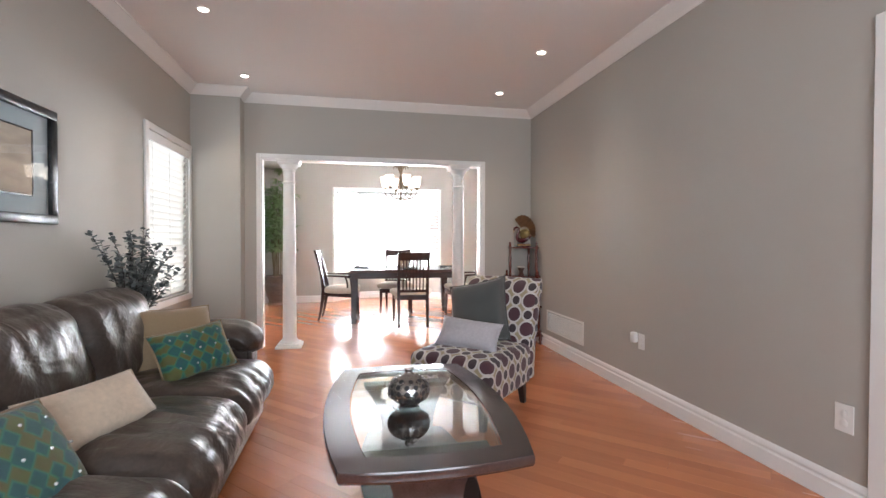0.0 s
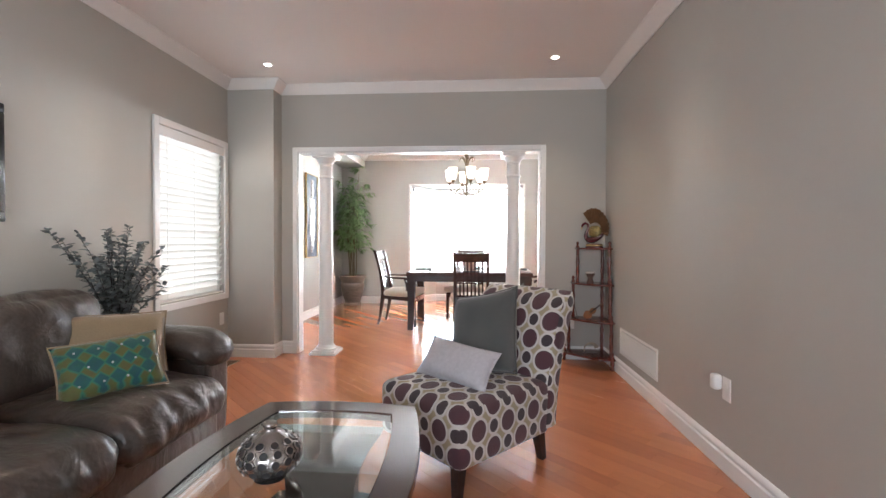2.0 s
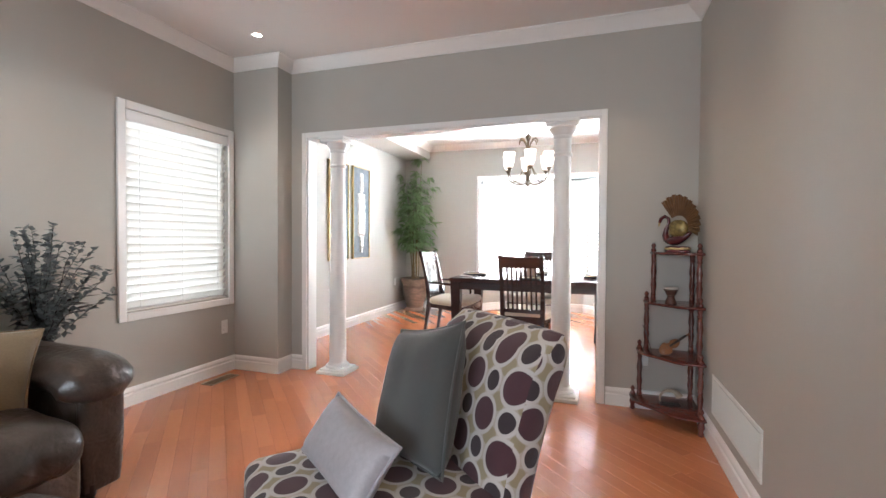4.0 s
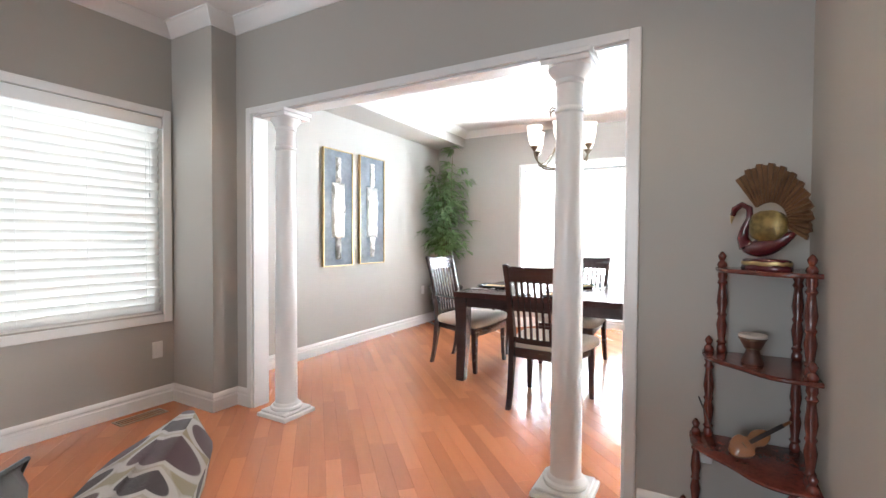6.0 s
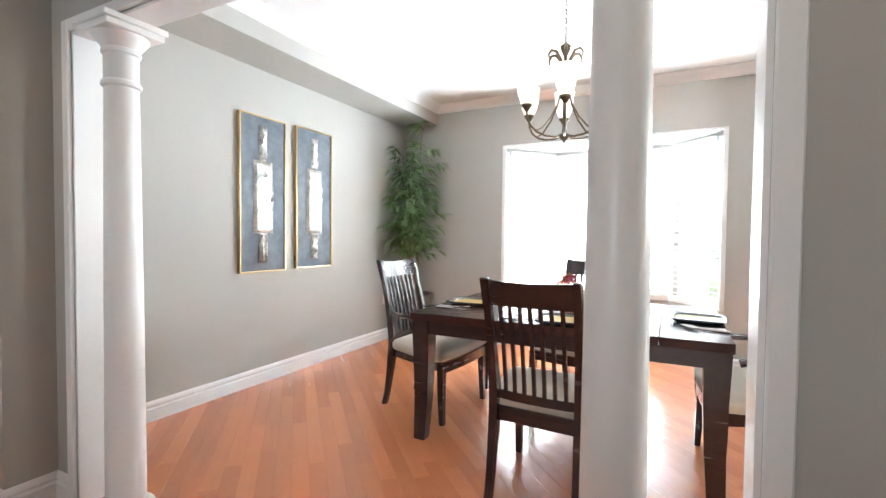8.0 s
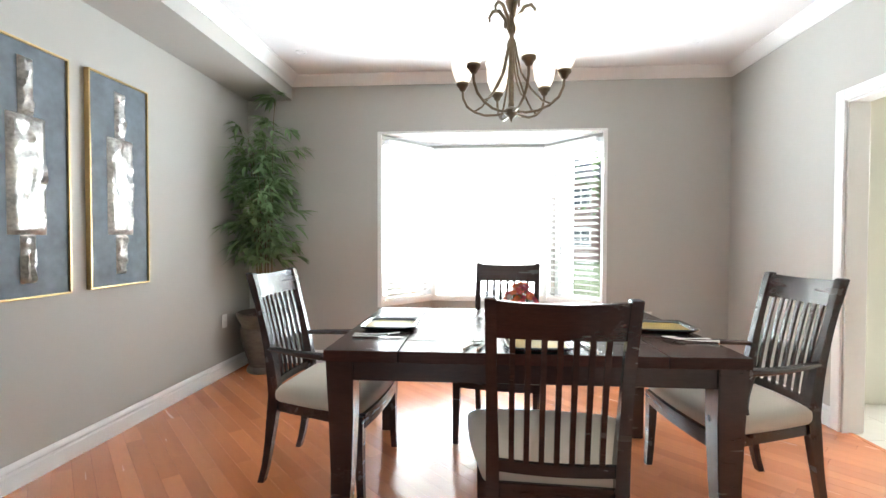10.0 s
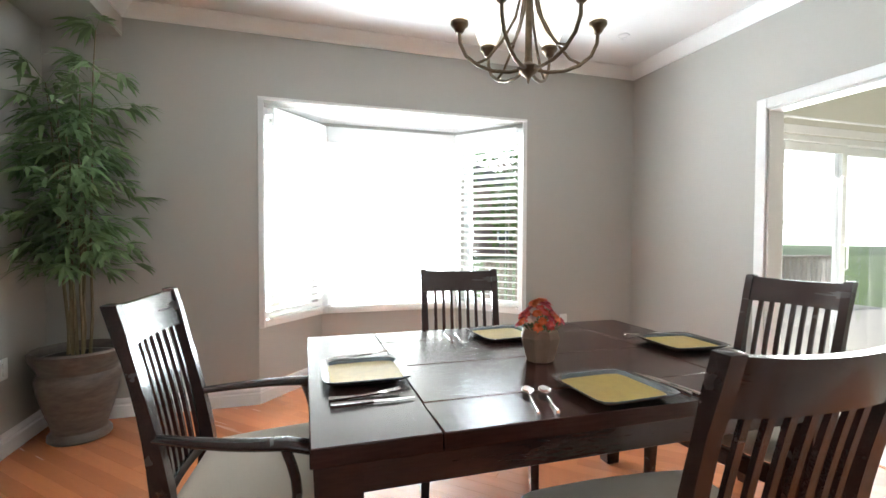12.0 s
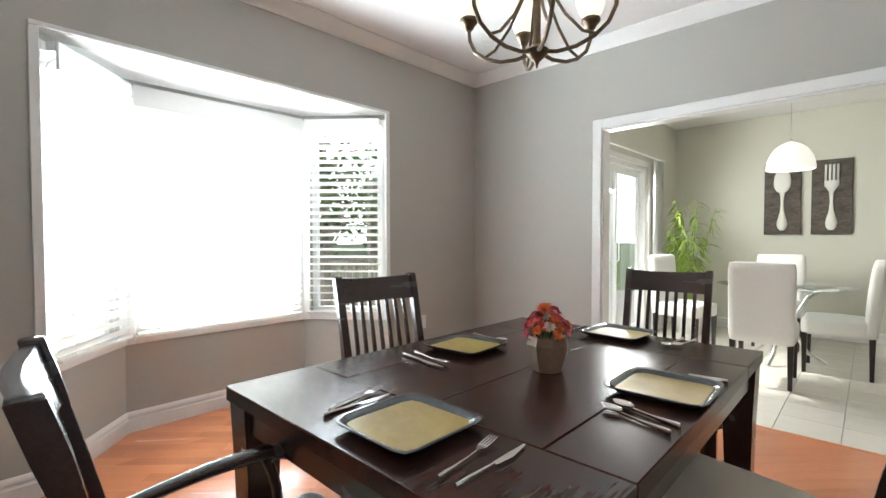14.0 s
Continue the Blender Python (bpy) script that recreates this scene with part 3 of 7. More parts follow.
# ---- sofa ----
def sofa():
    Y0, Y1 = 1.22, 3.98
    root = thing("leather_sofa", pose(-0.035, 0, 0), "dark brown leather sofa with plump rolled cushions", "sofa")
    part("base_frame", boxed(-0.93, 0.035, Y0 + 0.29, Y1 - 0.29, 0.07, 0.285, 0.03, 3), M_LEATHER, root)
    w = (Y1 - Y0 - 0.60) / 3
    for k in range(3):
        yc = Y0 + 0.30 + w * (k + 0.5)
        bm = soft_box(0.37, w / 2 + 0.005, 0.105, 0.10, 36, (0.02, 0.0, 0.035), 0.020, k + 1, 7)
        for v in bm.verts:
            f = max(0.0, (v.co.x - 0.12) / 0.27)
            v.co.z -= 0.030 * f * f
            e = max(0.0, 1 - abs(v.co.x - 0.30) / 0.16) * max(0.0, 1 - abs(v.co.z - 0.02) / 0.13)
            crease = noise.noise(Vector((v.co.x * 5, v.co.y * 30 + 7 * k, v.co.z * 5))) + 0.5 * noise.noise(Vector((v.co.x * 9, v.co.y * 62, k)))
            v.co += Vector((0.014, 0, 0.010)) * e * crease
        part("seat_cushion", bm, M_LEATHER, root, at=pose(-0.27, yc, 0.345, 0, 2, 0), smooth=80)
        bm = soft_box(0.135, w / 2 + 0.01, 0.26, 0.12, 26, (0.05, 0, 0.02), 0.022, k + 11, 6)
        part("back_cushion", bm, M_LEATHER, root, at=pose(-0.70, yc, 0.635, 0, -14, 0), smooth=80)
    part("back_frame", soft_box(0.10, (Y1 - Y0) / 2 - 0.28, 0.39, 0.07, 8), M_LEATHER, root, at=pose(-0.90, (Y0 + Y1) / 2, 0.44))
    for yc in (Y0 + 0.15, Y1 - 0.15):
        part("arm_panel", soft_box(0.42, 0.11, 0.24, 0.05, 10, wrinkle=0.006, seed=4), M_LEATHER, root, at=pose(-0.47, yc, 0.31), smooth=80)
        bm = bmesh.new()
        rings = []
        for i in range(26):
            t = i / 25
            run = 0.93 * t / 0.80 if t < 0.80 else 0.93
            bend = max(0.0, (t - 0.80) / 0.20) * radians(78)
            x = -0.955 + run - 0.055 + 0.14 * math.sin(bend)
            z = 0.545 + 0.012 * math.sin(math.pi * min(1, t * 1.2)) - 0.14 * (1 - math.cos(bend))
            f = (0.55, 0.85, 0.97)[i] if i < 3 else (1.0 if i < 24 else (0.84, 0.50)[i - 24])
            gather = max(0.0, (t - 0.60) / 0.40)
            ring = []
            for a in range(40):
                q = 2 * math.pi * a / 40
                lump = noise.noise(Vector((x * 4, math.cos(q) * 1.6, math.sin(q) * 1.6 + yc)))
                pleat = noise.noise(Vector((t * 3, math.cos(q) * 7, math.sin(q) * 7 + yc)))
                rr = f * (1 + 0.06 * lump + 0.11 * gather * pleat)
                up = 0.092 * math.sin(q) * rr
                ring.append((x + up * math.sin(bend), 0.165 * math.cos(q) * rr, z + up * math.cos(bend)))
            rings.append(ring)
        loft(bm, rings)
        part("arm_roll", bm, M_LEATHER, root, at=pose(-0.105, yc, 0.012), smooth=80)
        bm = soft_box(0.018, 0.10, 0.235, 0.016, 8)
        for v in bm.verts:
            v.co.y *= 1 - 0.18 * (v.co.z < 0) * abs(v.co.z) / 0.235
        part("arm_front", bm, M_LEATHER, root, at=pose(-0.065, yc, 0.27), smooth=60)
    for x in (-0.88, -0.08):
        for y in (Y0 + 0.2, Y1 - 0.2):
            bm = bmesh.new()
            lathe(bm, [(0.022, 0), (0.03, 0.02), (0.034, 0.072)], 12)
            part("foot", bm, M_CHAIRLEG, root, at=pose(x, y, 0))


sofa()


def two_tone(name, base, spot, edge, cell, rough=0.75, metal=0.0, size=0.62, jitter=0.15, ring=0.08):
    """Woven fabric with rows of soft medallions."""
    m = material(name, base, rough, bump=0.35, scale=300, vary=0.12, sheen=0.25)
    nt = m.node_tree
    b = nt.nodes["Principled BSDF"]
    tc = [n for n in nt.nodes if n.type == "TEX_COORD"][0]
    vor = nt.nodes.new("ShaderNodeTexVoronoi")
    vor.distance = "MANHATTAN"
    vor.inputs["Scale"].default_value, vor.inputs["Randomness"].default_value = 1 / cell, jitter
    nt.links.new(tc.outputs["Object"], vor.inputs["Vector"])
    ramp = nt.nodes.new("ShaderNodeValToRGB")
    el = ramp.color_ramp.elements
    el[0].position, el[0].color = size * 0.42, (*spot, 1)
    el[1].position, el[1].color = size * 0.62, (*base, 1)
    e = ramp.color_ramp.elements.new(size * 0.5)
    e.color = (*edge, 1)
    nt.links.new(vor.outputs["Distance"], ramp.inputs[0])
    mix = [n for n in nt.nodes if n.type == "MIX"][0]
    mul = nt.nodes.new("ShaderNodeMix")
    mul.data_type, mul.blend_type = "RGBA", "MULTIPLY"
    mul.inputs[0].default_value = 0.5
    nz = nt.nodes.new("ShaderNodeTexNoise")
    nz.inputs["Scale"].default_value = 28
    nt.links.new(tc.outputs["Object"], nz.inputs["Vector"])
    nt.links.new(ramp.outputs[0], mul.inputs[6])
    nt.links.new(nz.outputs["Color"], mul.inputs[7])
    nt.links.new(mul.outputs[2], b.inputs["Base Color"])
    return m


M_TEAL = two_tone("teal_gold_jacquard", (0.125, 0.125, 0.030), (0.014, 0.105, 0.105), (0.035, 0.19, 0.12), 0.066, size=1.25, jitter=0.3)
M_TAN = material("tan_faux_suede", (0.26, 0.185, 0.105), 0.7, bump=0.3, scale=130, vary=0.12, sheen=0.3)
M_CREAM = material("cream_damask", (0.56, 0.45, 0.34), 0.65, bump=0.5, scale=55, vary=0.14, sheen=0.3, big=12)
M_GREYP = material("charcoal_cotton", (0.075, 0.078, 0.075), 0.85, bump=0.4, scale=300, vary=0.14, sheen=0.3)
M_SILVERP = material("silver_grey_satin", (0.42, 0.40, 0.42), 0.42, bump=0.35, scale=60, vary=0.12, sheen=0.3, big=10)
M_STUD = material("crystal_stud", (0.8, 0.85, 0.85), 0.1, metal=0.6)


def throw_pillow(m, w, h, t, mat, label, piping=None, studs=0, seed=0):
    root = thing("throw_pillow", m, label, "pillow", "")
    part("cover", pillow(w, h, t, 16, seed), mat, root, smooth=80)
    part("piping", pillow_piping(w, h), piping or mat, root)
    rnd = random.Random(seed)
    first = None
    for k in range(studs):
        u, v = (-0.62 + 0.42 * (k % 4) + 0.2 * (k // 4 % 2)), (-0.55 + 0.55 * (k // 4))
        y = -t / 2 * ((1 - u ** 4) * (1 - v ** 4)) ** 0.6 - 0.001
        at = pose(u * w / 2, y, v * h / 2)
        if first is None:
            bm = bmesh.new()
            bmesh.ops.create_icosphere(bm, subdivisions=2, radius=0.0055)
            first = part("stud", bm, M_STUD, root, "small crystal stud", at=at)
        else:
            share(first, root, at, "stud")
    return root


throw_pillow(pose(-0.46, 3.50, 0.595, -27, 3, 46), 0.50, 0.40, 0.16, M_TAN, "tan suede throw pillow upright in the sofa corner", seed=1)
throw_pillow(pose(-0.275, 3.27, 0.575, -30, -4, 50), 0.42, 0.28, 0.12, M_TEAL, "teal and gold patterned lumbar pillow with crystal studs", M_TAN, 12, 2)
throw_pillow(pose(-0.37, 2.50, 0.545, -42, 0, 66), 0.44, 0.23, 0.11, M_CREAM, "cream damask lumbar pillow lying against the sofa back", None, 0, 3)
throw_pillow(pose(-0.36, 2.03, 0.545, -34, 6, 82), 0.46, 0.35, 0.13, M_TEAL, "teal and gold patterned lumbar pillow with crystal studs", M_TAN, 12, 4)


# ---- coffee table ----
def coffee_table():
    root = thing("coffee_table", pose(0.835, 2.635, 0), "dark wood coffee table with bowed sides and a glass inset", "table")
    a, b, H = 0.325, 0.582, 0.45

    def outline(sx, sy, bow, n=10):
        pts = []
        cs = [(-sx, -sy), (sx, -sy), (sx, sy), (-sx, sy)]
        outs = [(0, -1), (1, 0), (0, 1), (-1, 0)]
        for k in range(4):
            p, q = cs[k], cs[(k + 1) % 4]
            bo = bow * (0.45 if k % 2 == 0 else 1.0)
            for i in range(n):
                t = i / n
                f = 4 * t * (1 - t) * bo
                pts.append((p[0] + (q[0] - p[0]) * t + outs[k][0] * f, p[1] + (q[1] - p[1]) * t + outs[k][1] * f))
        return pts

    outer, inner = outline(a, b, 0.075), outline(a - 0.085, b - 0.095, 0.050)
    for k in range(4):
        bm = bmesh.new()
        idx = [(k * 10 + i) % 40 for i in range(11)]
        rings = []
        for i in idx:
            o, q = outer[i], inner[i]
            rings.append([(o[0] * 0.985, o[1] * 0.99, H - 0.040), (o[0], o[1], H - 0.030), (o[0], o[1], H - 0.006), (o[0] * 0.992, o[1] * 0.995, H), (q[0], q[1], H), (q[0], q[1], H - 0.040)])
        loft(bm, rings)
        part("top_rail", bm, M_COFFEE, root, smooth=30)
    bm = bmesh.new()
    loft(bm, [[(x * 0.985, y * 0.99, H - 0.012) for x, y in inner], [(x * 0.985, y * 0.99, H - 0.004) for x, y in inner]])
    part("glass_inset", bm, M_TABLEGLASS, root, "bevelled clear glass inset", smooth=30)
    bm = bmesh.new()
    mid = outline(a - 0.093, b - 0.103, 0.046)
    loft(bm, [[(x, y, H - 0.036) for x, y in mid], [(x, y, H - 0.030) for x, y in mid]], caps=False)
    part("glass_ledge", bm, M_COFFEE, root)
    shelf = outline(0.20, 0.40, 0.05)
    bm = bmesh.new()
    loft(bm, [[(x, y, 0.13) for x, y in shelf], [(x, y, 0.155) for x, y in shelf]])
    part("lower_shelf", bm, M_COFFEE, root, smooth=30)
    for sy in (-1, 1):
        bm = bmesh.new()
        rings = []
        for i in range(9):
            t = i / 8
            z = 0.0 + (H - 0.04) * t
            w = 0.13 + 0.09 * (2 * t - 1) ** 2
            y = sy * (0.40 - 0.07 * math.sin(math.pi * t))
            rings.append([(-w, y - 0.035, z), (w, y - 0.035, z), (w, y + 0.035, z), (-w, y + 0.035, z)])
        loft(bm, rings)
        part("pedestal", bm, M_COFFEE, root, smooth=50)


coffee_table()


def openwork_vase():
    root = thing("silver_vase", pose(0.80, 2.60, 0.4475) @ Matrix.Scale(0.92, 4), "round silver ceramic vase with openwork holes on the coffee table", "vase")
    R, zc, sq = 0.098, 0.078, 0.74
    bm = bmesh.new()
    lathe(bm, [(0.030, 0.0), (0.052, 0.004)] + [(R * math.cos(t), zc + R * sq * math.sin(t)) for t in [radians(-75 + 8 * i) for i in range(18)]] + [(0.030, 0.151), (0.019, 0.158), (0.018, 0.168), (0.025, 0.176), (0.021, 0.184), (0.012, 0.185)], 36)
    part("body", bm, M_VASESILVER, root, smooth=80)
    first = None
    # near-black discs on the solid body paint the shade inside the openwork
    hole = material("dark_hole_disc", (0.02, 0.018, 0.018), 0.6)
    for row, (lat, n) in enumerate(((-18, 15), (4, 16), (25, 14), (45, 10))):
        for k in range(n):
            lon = 2 * math.pi * (k + 0.5 * (row % 2)) / n
            la = radians(lat)
            d = Vector((math.cos(la) * math.cos(lon), math.cos(la) * math.sin(lon), math.sin(la)))
            nrm = Vector((d.x, d.y, d.z / sq)).normalized()
            p = Vector((d.x * R, d.y * R, zc + d.z * R * sq))
            m = Matrix.Translation(p - nrm * 0.0005) @ nrm.to_track_quat("Z", "Y").to_matrix().to_4x4()
            if first is None:
                bm = bmesh.new()
                lathe(bm, [(0.0125, 0.0), (0.0155, 0.0), (0.0155, 0.004), (0.0125, 0.005), (0.0115, 0.001)], 12, caps=False)
                first = part("ring", bm, M_VASESILVER, root, at=m)
                bm = bmesh.new()
                lathe(bm, [(0.0118, 0.0), (0.0118, 0.0016)], 12)
                second = part("opening", bm, hole, root, at=m)
            else:
                share(first, root, m, "ring")
                share(second, root, m, "opening")


openwork_vase()


# ---- slipper chair ----
def dot_material():
    """Cream weave with staggered rows of large plum and small dark discs, each in a pale ring, with grey-gold diamonds between."""
    m = material("plum_dot_upholstery", (0.45, 0.40, 0.33), 0.85, bump=0.3, scale=320, vary=0.1, sheen=0.2)
    nt = m.node_tree
    b = nt.nodes["Principled BSDF"]
    uv = nt.nodes.new("ShaderNodeUVMap")
    uv.uv_map = "cloth"

    def math_node(op, a, c=None, value=None):
        n = nt.nodes.new("ShaderNodeMath")
        n.operation = op
        nt.links.new(a, n.inputs[0])
        if c is not None:
            nt.links.new(c, n.inputs[1])
        if value is not None:
            n.inputs[1].default_value = value
        return n.outputs[0]

    sep = nt.nodes.new("ShaderNodeSeparateXYZ")
    nt.links.new(uv.outputs[0], sep.inputs[0])

    def disc(offset_x, offset_y, px, py, rx, ry):
        u = math_node("PINGPONG", math_node("ADD", sep.outputs[0], value=offset_x + 50 * px), value=px / 2)
        v = math_node("PINGPONG", math_node("ADD", sep.outputs[1], value=offset_y + 50 * py), value=py / 2)
        u = math_node("DIVIDE", u, value=rx)
        v = math_node("DIVIDE", v, value=ry)
        return math_node("SQRT", math_node("ADD", math_node("MULTIPLY", u, u), math_node("MULTIPLY", v, v)))

    px, py = 0.196, 0.196
    big = [disc(0, 0, px, py, 0.046, 0.049), disc(px / 2, py / 2, px, py, 0.046, 0.049)]
    small = [disc(px / 2, 0, px, py, 0.028, 0.031), disc(0, py / 2, px, py, 0.028, 0.031)]
    dia = [disc(px / 4, py / 4, px / 2, py / 2, 0.029, 0.029)]
    cur = [n for n in nt.nodes if n.type == "MIX"][0].outputs[2]
    for fields, color, lo, hi in ((dia, (0.33, 0.275, 0.17), 0.9, 1.0), (small, (0.56, 0.53, 0.50), 1.30, 1.38), (big, (0.56, 0.53, 0.50), 1.18, 1.26), (small, (0.045, 0.030, 0.034), 0.95, 1.0), (big, (0.075, 0.030, 0.038), 0.95, 1.0)):
        for f in fields:
            mr = nt.nodes.new("ShaderNodeMapRange")
            mr.inputs["From Min"].default_value, mr.inputs["From Max"].default_value = hi, lo
            nt.links.new(f, mr.inputs[0])
            mx = nt.nodes.new("ShaderNodeMix")
            mx.data_type = "RGBA"
            nt.links.new(mr.outputs[0], mx.inputs[0])
            nt.links.new(cur, mx.inputs[6])
            mx.inputs[7].default_value = (*color, 1)
            cur = mx.outputs[2]
    nt.links.new(cur, b.inputs["Base Color"])
    return m


M_DOT = dot_material()


def cloth_uv(bm, shift=(0, 0)):
    """Lays cloth over a part: each face takes the two axes that it faces least."""
    uvl = bm.loops.layers.uv.new("cloth")
    bmesh.ops.recalc_face_normals(bm, faces=bm.faces[:])
    for f in bm.faces:
        n = f.normal
        for l in f.loops:
            c = l.vert.co
            if abs(n.z) > 0.62:
                u, v = c.x, c.y
            elif abs(n.y) > abs(n.x):
                u, v = c.x, c.z - 0.25
            else:
                u, v = c.y, c.z - 0.25
            l[uvl].uv = (u + shift[0], v + shift[1])


def slipper_chair():
    root = thing("slipper_chair", pose(1.392, 3.655, 0, 0, 0, -44), "armless slipper chair in cream cloth with plum and black dots", "chair")
    bm = soft_box(0.302, 0.335, 0.140, 0.045, 16, (0, 0.01, 0.025))
    cloth_uv(bm, (0.02, 0.03))
    part("seat", bm, M_DOT, root, at=pose(0, -0.035, 0.305), smooth=80)
    bm = bmesh.new()
    n = 14
    rings = []
    for i in range(n + 1):
        t = i / n
        z = 0.20 + 0.685 * t
        y = 0.290 + 0.03 * t + 0.165 * t ** 2.0
        half = 0.308
        th = 0.086
        ring = []
        for k in range(28):
            a = 2 * math.pi * k / 28
            ca, sa = math.cos(a), math.sin(a)
            x = half * math.copysign(abs(ca) ** 0.35, ca)
            yy = th * (1 + 0.22 * max(0.0, t - 0.35)) * math.copysign(abs(sa) ** 0.6, sa)
            if t > 0.84:
                s = math.sqrt(max(0.0, 1 - ((t - 0.84) / 0.16) ** 2 * 0.97))
                yy *= s
                x *= 0.97 + 0.03 * s
            ring.append((x, y + yy, z + 0.012 * math.cos(x * 4)))
        rings.append(ring)
    loft(bm, rings)
    cloth_uv(bm, (0.03, 0.0))
    part("backrest", bm, M_DOT, root, smooth=80)
    for x in (-0.225, 0.225):
        for y, dy in ((-0.30, -0.01), (0.275, 0.045)):
            bm = bmesh.new()
            rings = []
            for t in (0, 1):
                s = 0.017 + 0.010 * t
                yy = y + dy * (1 - t)
                z = 0.185 * t
                rings.append([(x - s, yy - s, z), (x + s, yy - s, z), (x + s, yy + s, z), (x - s, yy + s, z)])
            loft(bm, rings)
            part("leg", bm, M_CHAIRLEG, root, "dark tapered wooden leg", smooth=30)
    return root


slipper_chair()
_c = pose(1.392, 3.655, 0, 0, 0, -44)
throw_pillow(_c @ pose(-0.060, 0.165, 0.655, -18, -13, 4), 0.46, 0.46, 0.16, M_GREYP, "charcoal cotton throw pillow leaning on the slipper chair's back", None, 0, 5)
throw_pillow(_c @ pose(0.01, -0.105, 0.545, -36, 4, 8), 0.43, 0.21, 0.11, M_SILVERP, "silver grey satin lumbar pillow on the slipper chair", None, 0, 6)

# ---- dining table ----
TX0, TX1, TY0, TY1, TH = 0.52, 2.15, 7.105, 8.235, 0.76


def dining_table():
    cx, cy = (TX0 + TX1) / 2, (TY0 + TY1) / 2
    root = thing("dining_table", pose(cx, cy, 0), "dark espresso wooden dining table with a jointed plank top", "table")
    hx, hy = (TX1 - TX0) / 2, (TY1 - TY0) / 2
    g = 0.0012
    bx = hx - 0.30
    for s in (-1, 1):
        x0, x1 = sorted((s * bx, s * hx))
        part("top_board", boxed(x0 + (g if s > 0 else 0), x1 - (g if s < 0 else 0), -hy, hy, TH - 0.045, TH, 0.003, 2), M_TABLE, root)
    ys = [-hy, -hy + 0.20, -0.005, 0.36, hy]
    for y0, y1 in zip(ys, ys[1:]):
        part("top_board", boxed(-bx + g, bx - g, y0 + (g if y0 > -hy else 0), y1 - (g if y1 < hy else 0), TH - 0.045, TH, 0.003, 2), M_TABLE, root)
    for y in (-hy + 0.035, hy - 0.035):
        part("apron", boxed(-hx + 0.09, hx - 0.09, y - 0.012, y + 0.012, TH - 0.125, TH - 0.046, 0.002), M_ESPRESSO, root)
    for x in (-hx + 0.035, hx - 0.035):
        part("apron", boxed(x - 0.012, x + 0.012, -hy + 0.09, hy - 0.09, TH - 0.125, TH - 0.046, 0.002), M_ESPRESSO, root)
    for sx in (-1, 1):
        for sy in (-1, 1):
            bm = bmesh.new()
            rings = []
            for z, s, o in ((0, 0.036, 0.008), (0.25, 0.043, -0.002), (0.50, 0.050, -0.004), (TH - 0.046, 0.055, 0.0)):
                x, y = sx * (hx - 0.062 + o), sy * (hy - 0.062 + o)
                rings.append([(x - s, y - s, z), (x + s, y - s, z), (x + s, y + s, z), (x - s, y + s, z)])
            loft(bm, rings)
            bmesh.ops.bevel(bm, geom=[e for e in bm.edges if abs(e.verts[0].co.z - e.verts[1].co.z) > 0.1], offset=0.004, segments=2, affect="EDGES")
            part("leg", bm, M_ESPRESSO, root, smooth=40)


dining_table()


